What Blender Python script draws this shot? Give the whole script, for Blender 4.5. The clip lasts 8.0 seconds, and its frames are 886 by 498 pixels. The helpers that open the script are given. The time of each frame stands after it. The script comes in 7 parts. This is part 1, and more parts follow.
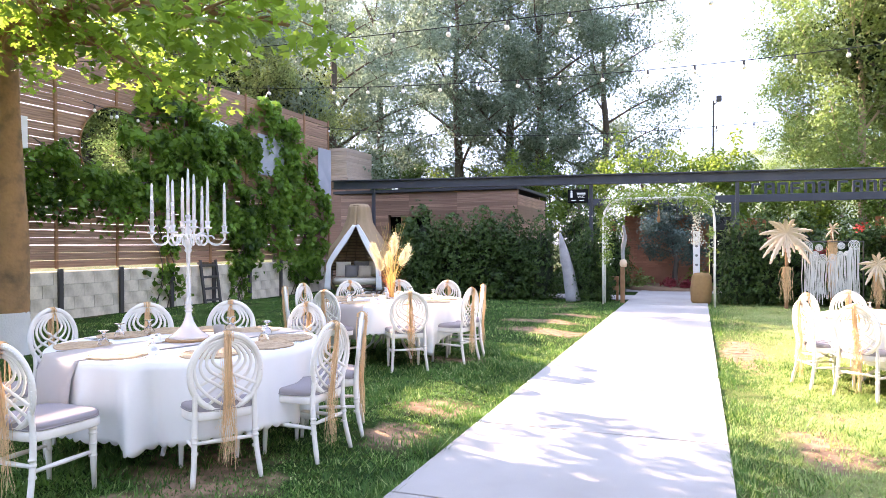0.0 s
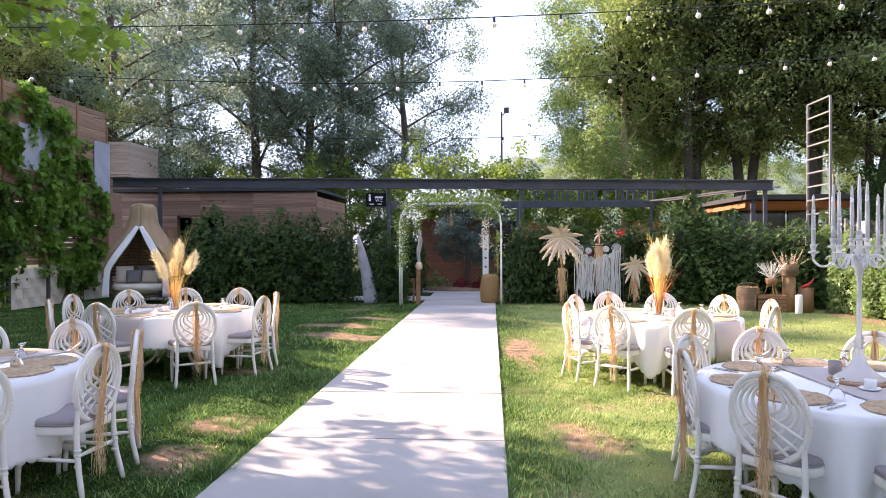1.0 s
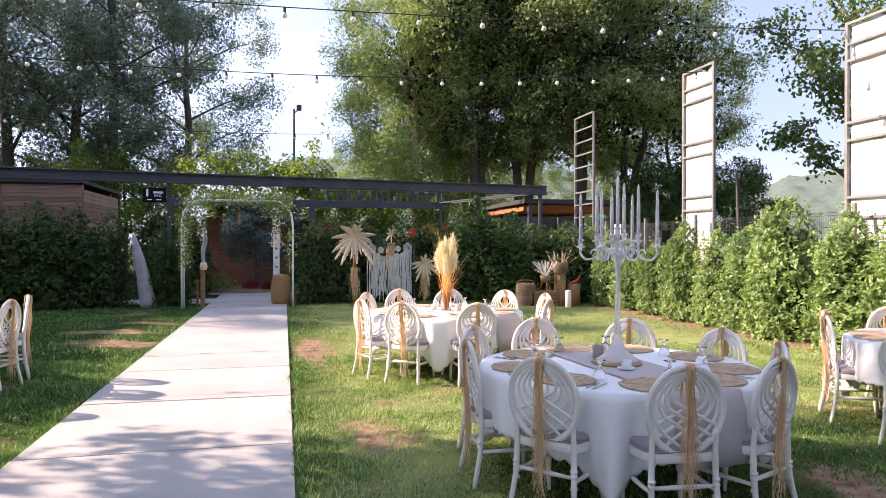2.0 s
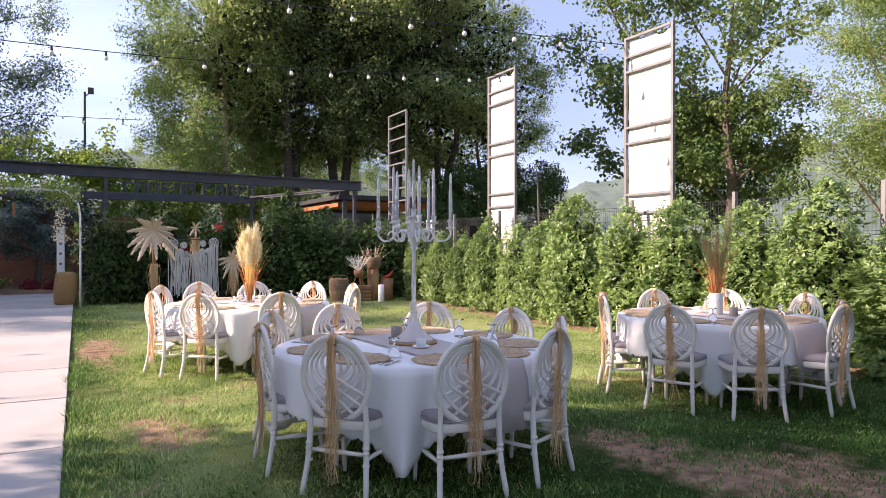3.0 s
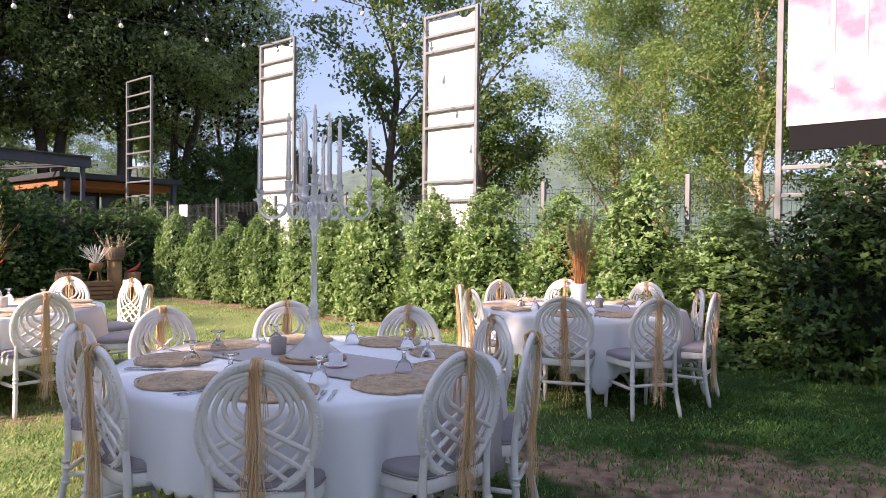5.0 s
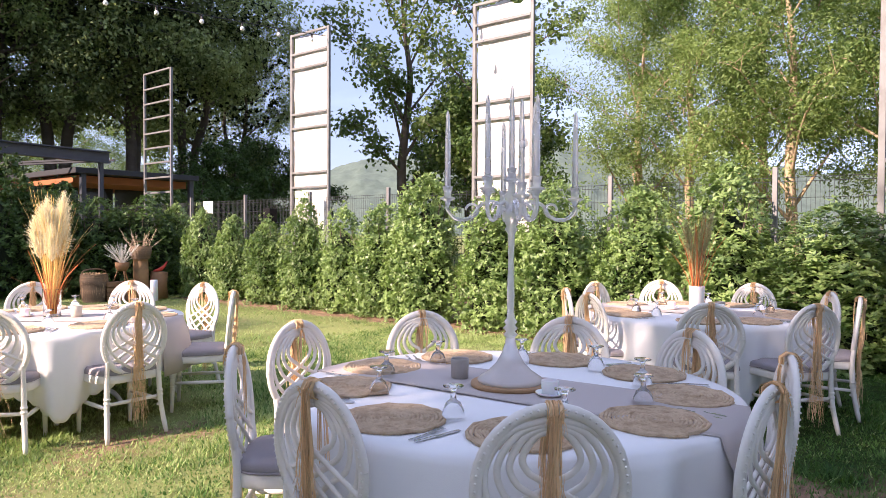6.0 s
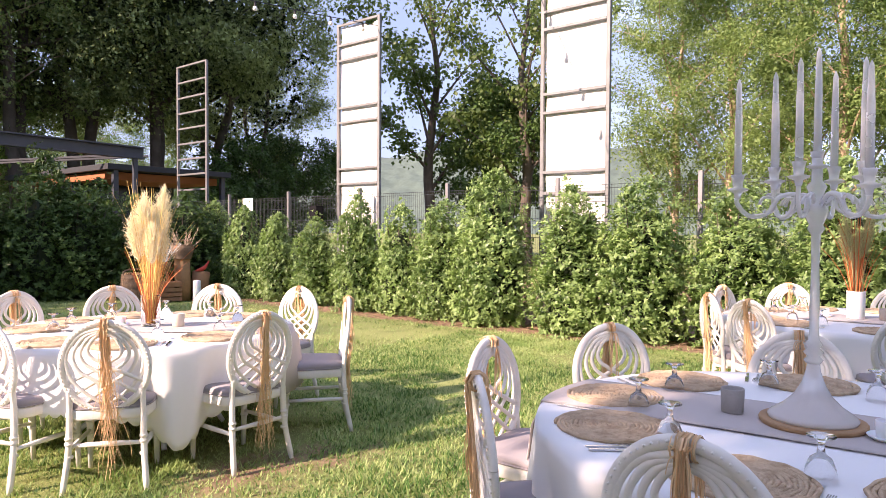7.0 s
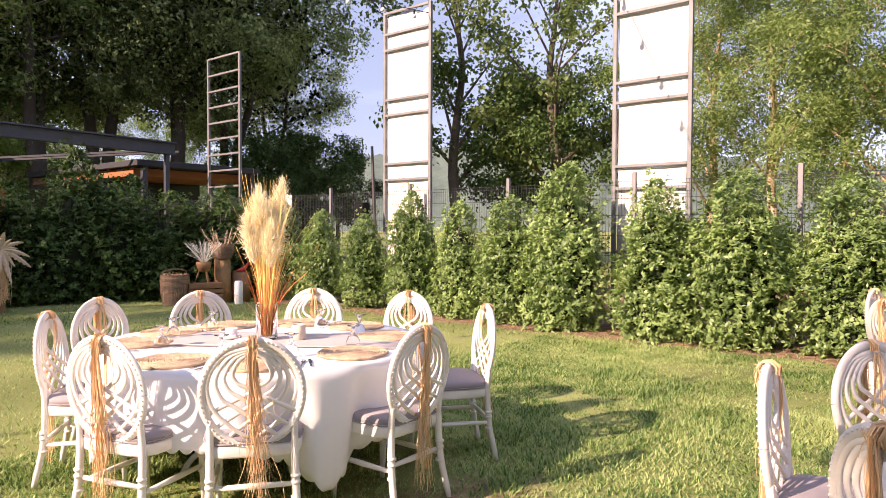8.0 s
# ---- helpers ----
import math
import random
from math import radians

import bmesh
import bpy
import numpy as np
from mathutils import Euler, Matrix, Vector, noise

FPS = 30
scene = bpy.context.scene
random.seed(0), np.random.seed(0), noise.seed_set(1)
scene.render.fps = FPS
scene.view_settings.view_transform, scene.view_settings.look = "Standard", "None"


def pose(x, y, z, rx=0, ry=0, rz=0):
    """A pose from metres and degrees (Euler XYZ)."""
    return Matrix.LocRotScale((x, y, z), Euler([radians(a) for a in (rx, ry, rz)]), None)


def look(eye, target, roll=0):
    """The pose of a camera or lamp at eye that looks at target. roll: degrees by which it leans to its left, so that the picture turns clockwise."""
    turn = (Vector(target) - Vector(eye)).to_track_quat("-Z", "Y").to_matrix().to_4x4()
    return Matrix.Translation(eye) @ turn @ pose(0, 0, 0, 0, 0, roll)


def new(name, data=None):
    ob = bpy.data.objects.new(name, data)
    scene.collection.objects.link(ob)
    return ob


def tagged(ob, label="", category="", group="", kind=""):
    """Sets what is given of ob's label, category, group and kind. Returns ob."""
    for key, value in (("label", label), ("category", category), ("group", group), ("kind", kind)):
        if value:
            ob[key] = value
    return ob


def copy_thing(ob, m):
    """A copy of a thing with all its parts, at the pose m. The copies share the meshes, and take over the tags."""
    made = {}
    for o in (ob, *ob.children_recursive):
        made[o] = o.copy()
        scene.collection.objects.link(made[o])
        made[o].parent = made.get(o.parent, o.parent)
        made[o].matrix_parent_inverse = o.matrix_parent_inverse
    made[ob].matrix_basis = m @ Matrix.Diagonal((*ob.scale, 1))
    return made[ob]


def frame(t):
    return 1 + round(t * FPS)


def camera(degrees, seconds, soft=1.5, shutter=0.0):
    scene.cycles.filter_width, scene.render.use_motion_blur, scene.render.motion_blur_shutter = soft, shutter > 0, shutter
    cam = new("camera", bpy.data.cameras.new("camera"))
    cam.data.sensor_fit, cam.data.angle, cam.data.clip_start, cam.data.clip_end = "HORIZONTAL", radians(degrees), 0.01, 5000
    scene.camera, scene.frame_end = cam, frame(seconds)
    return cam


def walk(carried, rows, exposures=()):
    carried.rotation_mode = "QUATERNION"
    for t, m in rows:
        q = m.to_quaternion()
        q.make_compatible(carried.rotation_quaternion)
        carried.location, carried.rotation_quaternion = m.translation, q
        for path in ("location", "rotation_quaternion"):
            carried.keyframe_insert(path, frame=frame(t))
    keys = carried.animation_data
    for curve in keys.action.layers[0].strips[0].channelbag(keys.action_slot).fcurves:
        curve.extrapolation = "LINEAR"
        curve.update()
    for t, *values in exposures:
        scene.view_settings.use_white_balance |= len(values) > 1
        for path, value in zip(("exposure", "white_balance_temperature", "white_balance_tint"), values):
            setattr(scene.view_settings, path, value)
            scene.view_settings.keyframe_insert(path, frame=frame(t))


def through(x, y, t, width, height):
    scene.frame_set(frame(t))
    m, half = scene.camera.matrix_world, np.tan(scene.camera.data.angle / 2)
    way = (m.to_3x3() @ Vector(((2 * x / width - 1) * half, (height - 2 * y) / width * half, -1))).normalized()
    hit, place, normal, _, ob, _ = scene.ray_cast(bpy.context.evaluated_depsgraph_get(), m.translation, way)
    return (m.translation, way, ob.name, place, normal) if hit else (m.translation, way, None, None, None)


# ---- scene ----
cam = camera(65.8, 8.0, soft=0.85)
PATH = [
    (0, (0.556, 1.008, 1.565), (-0.144, 2.882, 1.552), -0.2),
    (0.5, (0.623, 1.011, 1.633), (0.169, 2.958, 1.618), 0.0),
    (1, (0.665, 0.988, 1.661), (0.524, 2.983, 1.645), -0.2),
    (1.5, (0.685, 1.088, 1.631), (0.851, 3.082, 1.619), -0.2),
    (1.7, (0.681, 1.095, 1.626), (0.965, 3.075, 1.614), -0.1),
    (2.8, (0.843, 1.044, 1.506), (1.694, 2.853, 1.493), -0.0),
    (3, (0.864, 1.071, 1.475), (1.806, 2.835, 1.462), 0.0),
    (3.5, (0.905, 1.356, 1.407), (2.063, 2.987, 1.392), 0.1),
    (4.2, (0.812, 1.912, 1.405), (2.228, 3.324, 1.378), 0.2),
    (5.3, (0.61, 3.095, 1.402), (2.171, 4.345, 1.367), 0.5),
    (5.5, (0.564, 3.307, 1.412), (2.126, 4.557, 1.372), 0.3),
    (6, (0.444, 3.891, 1.439), (2.006, 5.139, 1.393), 0.3),
    (6.5, (0.36, 4.47, 1.445), (1.917, 5.724, 1.396), 0.4),
    (7, (0.292, 5.057, 1.442), (1.845, 6.315, 1.39), 0.3),
    (7.5, (0.269, 5.679, 1.422), (1.82, 6.94, 1.37), 0.2),
    (8, (0.19, 6.228, 1.437), (1.739, 7.492, 1.379), 0.2),
]
EXPOSURES = [(0.0, 2.64, 6660, 27), (1.0, 1.89, 6640, 28), (1.7, 1.49, 6590, 28), (3.0, 1.18, 6440, 30), (3.5, 1.04, 6320, 30), (4.2, 1.01, 6300, 30), (5.5, 1.23, 6380, 29), (7.0, 1.30, 6560, 32), (8.0, 1.10, 6980, 35)]
walk(cam, [(t, look(eye, target, roll)) for t, eye, target, roll in PATH], EXPOSURES)

# ---- world and sun ----
SUN_FROM = Vector((-1.0, 0.34, 0.61)).normalized()
world = bpy.data.worlds.new("sky")
scene.world = world
world.use_nodes = True
wn, wl = world.node_tree.nodes, world.node_tree.links
wn.clear()
sky = wn.new("ShaderNodeTexSky")
sky.sky_type, sky.sun_disc = "NISHITA", False
sky.sun_elevation = math.asin(SUN_FROM.z)
sky.sun_rotation = math.atan2(SUN_FROM.x, SUN_FROM.y)
sky.air_density, sky.dust_density, sky.ozone_density = 1.0, 1.5, 1.0
# thin bright cloud over the blue
wtc = wn.new("ShaderNodeTexCoord")
wmap = wn.new("ShaderNodeMapping")
wmap.inputs["Scale"].default_value = (1.0, 1.0, 3.0)
wnoise = wn.new("ShaderNodeTexNoise")
wnoise.inputs["Scale"].default_value, wnoise.inputs["Detail"].default_value = 2.2, 6
wramp = wn.new("ShaderNodeValToRGB")
wramp.color_ramp.elements[0].position, wramp.color_ramp.elements[1].position = 0.40, 0.72
wramp.color_ramp.elements[0].color = (0.30, 0.30, 0.30, 1)
wmix = wn.new("ShaderNodeMix")
wmix.data_type = "RGBA"
wmix.inputs[7].default_value = (6.9, 9.0, 12.5, 1)
wbg, wout = wn.new("ShaderNodeBackground"), wn.new("ShaderNodeOutputWorld")
wbg.inputs["Strength"].default_value = 0.066
wl.new(wtc.outputs["Generated"], wmap.inputs["Vector"])
wl.new(wmap.outputs["Vector"], wnoise.inputs["Vector"])
wl.new(wnoise.outputs["Fac"], wramp.inputs["Fac"])
wl.new(wramp.outputs["Color"], wmix.inputs[0])
wl.new(sky.outputs["Color"], wmix.inputs[6])
wl.new(wmix.outputs[2], wbg.inputs["Color"])
wl.new(wbg.outputs["Background"], wout.inputs["Surface"])

sun_data = bpy.data.lights.new("sun", "SUN")
sun_data.energy, sun_data.angle, sun_data.color = 5.0, radians(0.53), (1.0, 0.84, 0.64)
sun = new("sun", sun_data)
sun.matrix_world = look(SUN_FROM * 60, (0, 0, 0))

# ---- materials ----
def surface(name, base, rough=0.6, var=0.12, scale=6.0, bump=0.15, fine=90.0, metal=0.0, stain=None, stain_scale=1.3, stain_amount=0.35, piece=0.0, island=0.0):
    """A painted, wooden, stone or metal surface: two scales of noise in the colour, fine relief and rough wear."""
    m = bpy.data.materials.new(name)
    m.use_nodes = True
    n, l = m.node_tree.nodes, m.node_tree.links
    b = n["Principled BSDF"]
    tc = n.new("ShaderNodeTexCoord")
    big, small = n.new("ShaderNodeTexNoise"), n.new("ShaderNodeTexNoise")
    big.inputs["Scale"].default_value, big.inputs["Detail"].default_value = scale, 5
    small.inputs["Scale"].default_value, small.inputs["Detail"].default_value = fine, 3
    l.new(tc.outputs["Object"], big.inputs["Vector"])
    l.new(tc.outputs["Object"], small.inputs["Vector"])
    hsv = n.new("ShaderNodeHueSaturation")
    hsv.inputs["Color"].default_value = (*base, 1)
    add = n.new("ShaderNodeMath")
    add.operation = "MULTIPLY_ADD"
    l.new(big.outputs["Fac"], add.inputs[0])
    add.inputs[1].default_value, add.inputs[2].default_value = 2 * var, 1 - var
    add2 = n.new("ShaderNodeMath")
    add2.operation = "MULTIPLY_ADD"
    l.new(small.outputs["Fac"], add2.inputs[0])
    add2.inputs[1].default_value = var
    l.new(add.outputs[0], add2.inputs[2])
    last = add2
    if piece or island:
        info = n.new("ShaderNodeObjectInfo") if piece else n.new("ShaderNodeNewGeometry")
        add3 = n.new("ShaderNodeMath")
        add3.operation = "MULTIPLY_ADD"
        l.new(info.outputs["Random" if piece else "Random Per Island"], add3.inputs[0])
        add3.inputs[1].default_value = piece or island
        l.new(last.outputs[0], add3.inputs[2])
        sub = n.new("ShaderNodeMath")
        sub.operation = "SUBTRACT"
        l.new(add3.outputs[0], sub.inputs[0])
        sub.inputs[1].default_value = (piece or island) / 2
        last = sub
    l.new(last.outputs[0], hsv.inputs["Value"])
    colour = hsv.outputs["Color"]
    if stain:
        sn, ramp, mix = n.new("ShaderNodeTexNoise"), n.new("ShaderNodeValToRGB"), n.new("ShaderNodeMix")
        sn.inputs["Scale"].default_value, sn.inputs["Detail"].default_value = stain_scale, 7
        l.new(tc.outputs["Object"], sn.inputs["Vector"])
        ramp.color_ramp.elements[0].position, ramp.color_ramp.elements[1].position = 0.45, 0.72
        ramp.color_ramp.elements[1].color = (stain_amount,) * 3 + (1,)
        ramp.color_ramp.elements[0].color = (0, 0, 0, 1)
        l.new(sn.outputs["Fac"], ramp.inputs["Fac"])
        mix.data_type = "RGBA"
        l.new(ramp.outputs["Color"], mix.inputs[0])
        l.new(colour, mix.inputs[6])
        mix.inputs[7].default_value = (*stain, 1)
        colour = mix.outputs[2]
    l.new(colour, b.inputs["Base Color"])
    rr = n.new("ShaderNodeMath")
    rr.operation = "MULTIPLY_ADD"
    l.new(big.outputs["Fac"], rr.inputs[0])
    rr.inputs[1].default_value, rr.inputs[2].default_value = 0.2, rough - 0.1
    l.new(rr.outputs[0], b.inputs["Roughness"])
    b.inputs["Metallic"].default_value = metal
    if bump:
        bp = n.new("ShaderNodeBump")
        bp.inputs["Strength"].default_value, bp.inputs["Distance"].default_value = bump, 0.01
        l.new(small.outputs["Fac"], bp.inputs["Height"])
        l.new(bp.outputs["Normal"], b.inputs["Normal"])
    return m


def wood(name, base, dark, grain_axis=1, piece=0.5, rough=0.6, scale=1.0):
    """Timber with grain drawn out along one axis and each board of its own tone."""
    m = surface(name, base, rough, 0.1, 3.0, 0.0, 60.0, piece=piece)
    n, l = m.node_tree.nodes, m.node_tree.links
    b = n["Principled BSDF"]
    tc, mp, wv, mix = n.new("ShaderNodeTexCoord"), n.new("ShaderNodeMapping"), n.new("ShaderNodeTexNoise"), n.new("ShaderNodeMix")
    s = [38 * scale] * 3
    s[grain_axis] = 1.6 * scale
    mp.inputs["Scale"].default_value = s
    info = n.new("ShaderNodeObjectInfo")
    l.new(tc.outputs["Object"], mp.inputs["Vector"])
    l.new(info.outputs["Location"], mp.inputs["Location"])
    l.new(mp.outputs["Vector"], wv.inputs["Vector"])
    wv.inputs["Scale"].default_value, wv.inputs["Detail"].default_value = 1.0, 6
    ramp = n.new("ShaderNodeValToRGB")
    ramp.color_ramp.elements[0].position, ramp.color_ramp.elements[1].position = 0.35, 0.7
    l.new(wv.outputs["Fac"], ramp.inputs["Fac"])
    old = b.inputs["Base Color"].links[0].from_socket
    mix.data_type = "RGBA"
    l.new(ramp.outputs["Color"], mix.inputs[0])
    l.new(old, mix.inputs[6])
    mix.inputs[7].default_value = (*dark, 1)
    l.new(mix.outputs[2], b.inputs["Base Color"])
    bp = n.new("ShaderNodeBump")
    bp.inputs["Strength"].default_value, bp.inputs["Distance"].default_value = 0.3, 0.006
    l.new(wv.outputs["Fac"], bp.inputs["Height"])
    l.new(bp.outputs["Normal"], b.inputs["Normal"])
    return m


def leaf_mat(name, dark, light, glow, through=0.45, rough=0.45, spec=0.4, patch=0.9):
    """Leaves: each of its own green between two tones, glossy skin, light passing through."""
    m = bpy.data.materials.new(name)
    m.use_nodes = True
    n, l = m.node_tree.nodes, m.node_tree.links
    n.clear()
    geo, ramp = n.new("ShaderNodeNewGeometry"), n.new("ShaderNodeValToRGB")
    ramp.color_ramp.elements[0].color, ramp.color_ramp.elements[1].color = (*dark, 1), (*light, 1)
    tc, ns, mx = n.new("ShaderNodeTexCoord"), n.new("ShaderNodeTexNoise"), n.new("ShaderNodeMath")
    ns.inputs["Scale"].default_value = 1.6
    l.new(tc.outputs["Object"], ns.inputs["Vector"])
    mx.operation = "MULTIPLY_ADD"
    l.new(geo.outputs["Random Per Island"], mx.inputs[0])
    mx.inputs[1].default_value = 0.6
    half = n.new("ShaderNodeMath")
    half.operation = "MULTIPLY_ADD"
    l.new(ns.outputs["Fac"], half.inputs[0])
    half.inputs[1].default_value, half.inputs[2].default_value = patch, 0.2 - patch / 2
    l.new(half.outputs[0], mx.inputs[2])
    info, tone = n.new("ShaderNodeObjectInfo"), n.new("ShaderNodeMath")
    tone.operation = "MULTIPLY_ADD"
    l.new(info.outputs["Random"], tone.inputs[0])
    tone.inputs[1].default_value = 0.30
    l.new(mx.outputs[0], tone.inputs[2])
    shift = n.new("ShaderNodeMath")
    shift.operation = "SUBTRACT"
    l.new(tone.outputs[0], shift.inputs[0])
    shift.inputs[1].default_value = 0.15
    l.new(shift.outputs[0], ramp.inputs["Fac"])
    pr, tr, mix, out = n.new("ShaderNodeBsdfPrincipled"), n.new("ShaderNodeBsdfTranslucent"), n.new("ShaderNodeMixShader"), n.new("ShaderNodeOutputMaterial")
    pr.inputs["Roughness"].default_value, pr.inputs["Specular IOR Level"].default_value = rough, spec
    l.new(ramp.outputs["Color"], pr.inputs["Base Color"])
    tint = n.new("ShaderNodeMix")
    tint.data_type = "RGBA"
    tint.inputs[0].default_value = 0.6
    l.new(ramp.outputs["Color"], tint.inputs[6])
    tint.inputs[7].default_value = (*glow, 1)
    l.new(tint.outputs[2], tr.inputs["Color"])
    mix.inputs[0].default_value = through
    l.new(pr.outputs[0], mix.inputs[1])
    l.new(tr.outputs[0], mix.inputs[2])
    l.new(mix.outputs[0], out.inputs["Surface"])
    return m


def glass(name, tint=(1, 1, 1), rough=0.02, ior=1.45):
    m = bpy.data.materials.new(name)
    m.use_nodes = True
    b = m.node_tree.nodes["Principled BSDF"]
    b.inputs["Base Color"].default_value = (*tint, 1)
    b.inputs["Roughness"].default_value, b.inputs["IOR"].default_value = rough, ior
    b.inputs["Transmission Weight"].default_value = 1.0
    return m


M_CHAIR = surface("chair_paint", (0.78, 0.75, 0.70), 0.38, 0.07, 8, 0.10, 70, stain=(0.52, 0.46, 0.38), stain_scale=6, stain_amount=0.25)
M_CUSHION = surface("cushion_cloth", (0.30, 0.27, 0.28), 0.9, 0.1, 5, 0.35, 260)
M_CLOTH = surface("table_linen", (0.80, 0.80, 0.80), 0.85, 0.03, 3, 0.12, 420)
M_RUNNER = surface("runner_linen", (0.47, 0.42, 0.40), 0.9, 0.07, 4, 0.3, 300)
M_RAFFIA = surface("raffia", (0.74, 0.51, 0.285), 0.7, 0.15, 12, 0.2, 80, island=0.4)
M_MAT = surface("woven_seagrass", (0.49, 0.36, 0.235), 0.8, 0.3, 40, 0.7, 140, stain=(0.32, 0.20, 0.11), stain_scale=26, stain_amount=0.7)
M_STEEL = surface("cutlery_steel", (0.55, 0.55, 0.56), 0.25, 0.05, 20, 0.0, 60, metal=1.0)
M_GLASS = glass("clear_glass")
M_VASE = glass("thin_vase_glass", (0.97, 0.97, 0.97), 0.03, 1.12)
M_ACRYL = surface("pearl_acrylic", (0.97, 0.97, 0.98), 0.14, 0.05, 9, 0.05, 60)
M_ACRYL.node_tree.nodes["Principled BSDF"].inputs["Transmission Weight"].default_value = 0.55
M_ACRYL.node_tree.nodes["Principled BSDF"].inputs["IOR"].default_value = 1.16
M_CANDLE = surface("candle_wax", (0.82, 0.82, 0.84), 0.4, 0.03, 10, 0.05, 60)
M_CANDLE.node_tree.nodes["Principled BSDF"].inputs["Subsurface Weight"].default_value = 0.2
M_TAPER = surface("clear_taper_wax", (0.94, 0.94, 0.96), 0.25, 0.03, 10, 0.05, 60)
M_TAPER.node_tree.nodes["Principled BSDF"].inputs["Transmission Weight"].default_value = 0.5
M_TAPER.node_tree.nodes["Principled BSDF"].inputs["IOR"].default_value = 1.15
M_CUP = surface("grey_cement", (0.36, 0.33, 0.31), 0.8, 0.15, 14, 0.3, 120)
M_SLICE = surface("wood_slice", (0.34, 0.20, 0.10), 0.7, 0.2, 20, 0.3, 90)
M_PLUME = surface("pampas_plume", (0.92, 0.84, 0.60), 0.9, 0.1, 8, 0.0, 60, island=0.35)
M_STRAW = surface("gold_straw", (0.82, 0.58, 0.20), 0.7, 0.15, 8, 0.0, 60, island=0.6)
M_RUST = surface("rust_straw", (0.56, 0.16, 0.045), 0.7, 0.15, 8, 0.0, 60, island=0.7)
M_GREENSTRAW = surface("olive_straw", (0.46, 0.43, 0.20), 0.7, 0.15, 8, 0.0, 60, island=0.6)
M_PALE = surface("bleached_palm", (0.60, 0.47, 0.34), 0.8, 0.15, 8, 0.1, 60, island=0.5)
M_WHITEPLUME = surface("white_feather_grass", (0.70, 0.69, 0.64), 0.9, 0.1, 8, 0.0, 60, island=0.4)

M_PATH = surface("path_concrete", (0.40, 0.375, 0.355), 0.85, 0.10, 1.2, 0.25, 160, stain=(0.26, 0.235, 0.21), stain_scale=0.8, stain_amount=0.5, piece=0.10)
M_JOINT = surface("joint_mortar", (0.56, 0.51, 0.43), 0.9, 0.1, 6, 0.2, 150)
M_BLOCK = surface("limewashed_block", (0.64, 0.57, 0.46), 0.9, 0.25, 5, 0.9, 34, stain=(0.34, 0.28, 0.20), stain_scale=3.2, stain_amount=0.85, piece=0.12)
M_SLAT = wood("fence_slat", (0.37, 0.225, 0.15), (0.22, 0.125, 0.08), 1, 0.55)
M_SHED = wood("shed_board", (0.37, 0.225, 0.16), (0.21, 0.115, 0.08), 0, 0.95)
M_SHED_SIDE = wood("shed_board_side", (0.36, 0.205, 0.145), (0.22, 0.12, 0.08), 1, 0.8)
M_PALEWOOD = wood("pale_board", (0.50, 0.40, 0.32), (0.36, 0.27, 0.21), 0, 0.3)
M_POST = surface("dark_post", (0.055, 0.05, 0.048), 0.55, 0.15, 6, 0.15, 70)
M_BEAM = surface("anthracite_steel", (0.045, 0.05, 0.065), 0.42, 0.12, 4, 0.08, 60, stain=(0.10, 0.10, 0.11), stain_scale=2, stain_amount=0.4)
M_GALV = surface("galvanised_steel", (0.20, 0.20, 0.205), 0.5, 0.12, 7, 0.08, 60, metal=0.35, stain=(0.15, 0.14, 0.13), stain_scale=3, stain_amount=0.5)
M_RUSTFRAME = surface("weathered_frame_steel", (0.19, 0.195, 0.195), 0.6, 0.15, 7, 0.15, 60, metal=0.2, stain=(0.12, 0.115, 0.11), stain_scale=4, stain_amount=0.6)
M_FENCE = surface("dark_mesh_wire", (0.10, 0.105, 0.11), 0.5, 0.1, 6, 0.0, 60, metal=0.3)
M_BANNER = surface("banner_cloth", (0.80, 0.78, 0.75), 0.85, 0.05, 1.5, 0.15, 180, stain=(0.62, 0.55, 0.47), stain_scale=1.0, stain_amount=0.35)
M_WHITEIRON = surface("white_iron", (0.76, 0.76, 0.73), 0.4, 0.06, 8, 0.1, 60, stain=(0.5, 0.45, 0.38), stain_scale=5, stain_amount=0.35)
M_BLACK = surface("black_plate", (0.012, 0.012, 0.013), 0.75, 0.1, 6, 0.05, 60)
M_BLACK.node_tree.nodes["Principled BSDF"].inputs["Specular IOR Level"].default_value = 0.08
M_WHITE = surface("white_print", (0.78, 0.78, 0.78), 0.5, 0.03, 6, 0.0, 60)
M_ORANGE = surface("orange_render", (0.34, 0.12, 0.045), 0.7, 0.15, 3, 0.2, 70)
M_BRICK = surface("red_brick", (0.40, 0.19, 0.12), 0.8, 0.2, 4, 0.3, 80, piece=0.4)
M_BARK = surface("bark", (0.085, 0.065, 0.05), 0.9, 0.3, 5, 0.9, 22, stain=(0.15, 0.13, 0.10), stain_scale=3, stain_amount=0.6)
M_PLANEBARK = surface("plane_bark", (0.30, 0.17, 0.075), 0.85, 0.3, 4, 0.8, 18, stain=(0.12, 0.085, 0.05), stain_scale=5, stain_amount=0.8)
M_PALEBARK = surface("pale_bark", (0.42, 0.31, 0.20), 0.85, 0.25, 5, 0.5, 26, stain=(0.18, 0.13, 0.08), stain_scale=2, stain_amount=0.6)
M_LIME = surface("lime_paint", (0.62, 0.61, 0.58), 0.9, 0.12, 6, 0.5, 50)
M_WICKER = surface("wicker", (0.19, 0.12, 0.07), 0.65, 0.2, 16, 0.4, 90, island=0.5)
M_GAUZE = surface("white_gauze", (0.74, 0.74, 0.76), 0.9, 0.05, 4, 0.15, 200)
M_HESSIAN = surface("hessian", (0.36, 0.25, 0.15), 0.95, 0.15, 6, 0.5, 220)
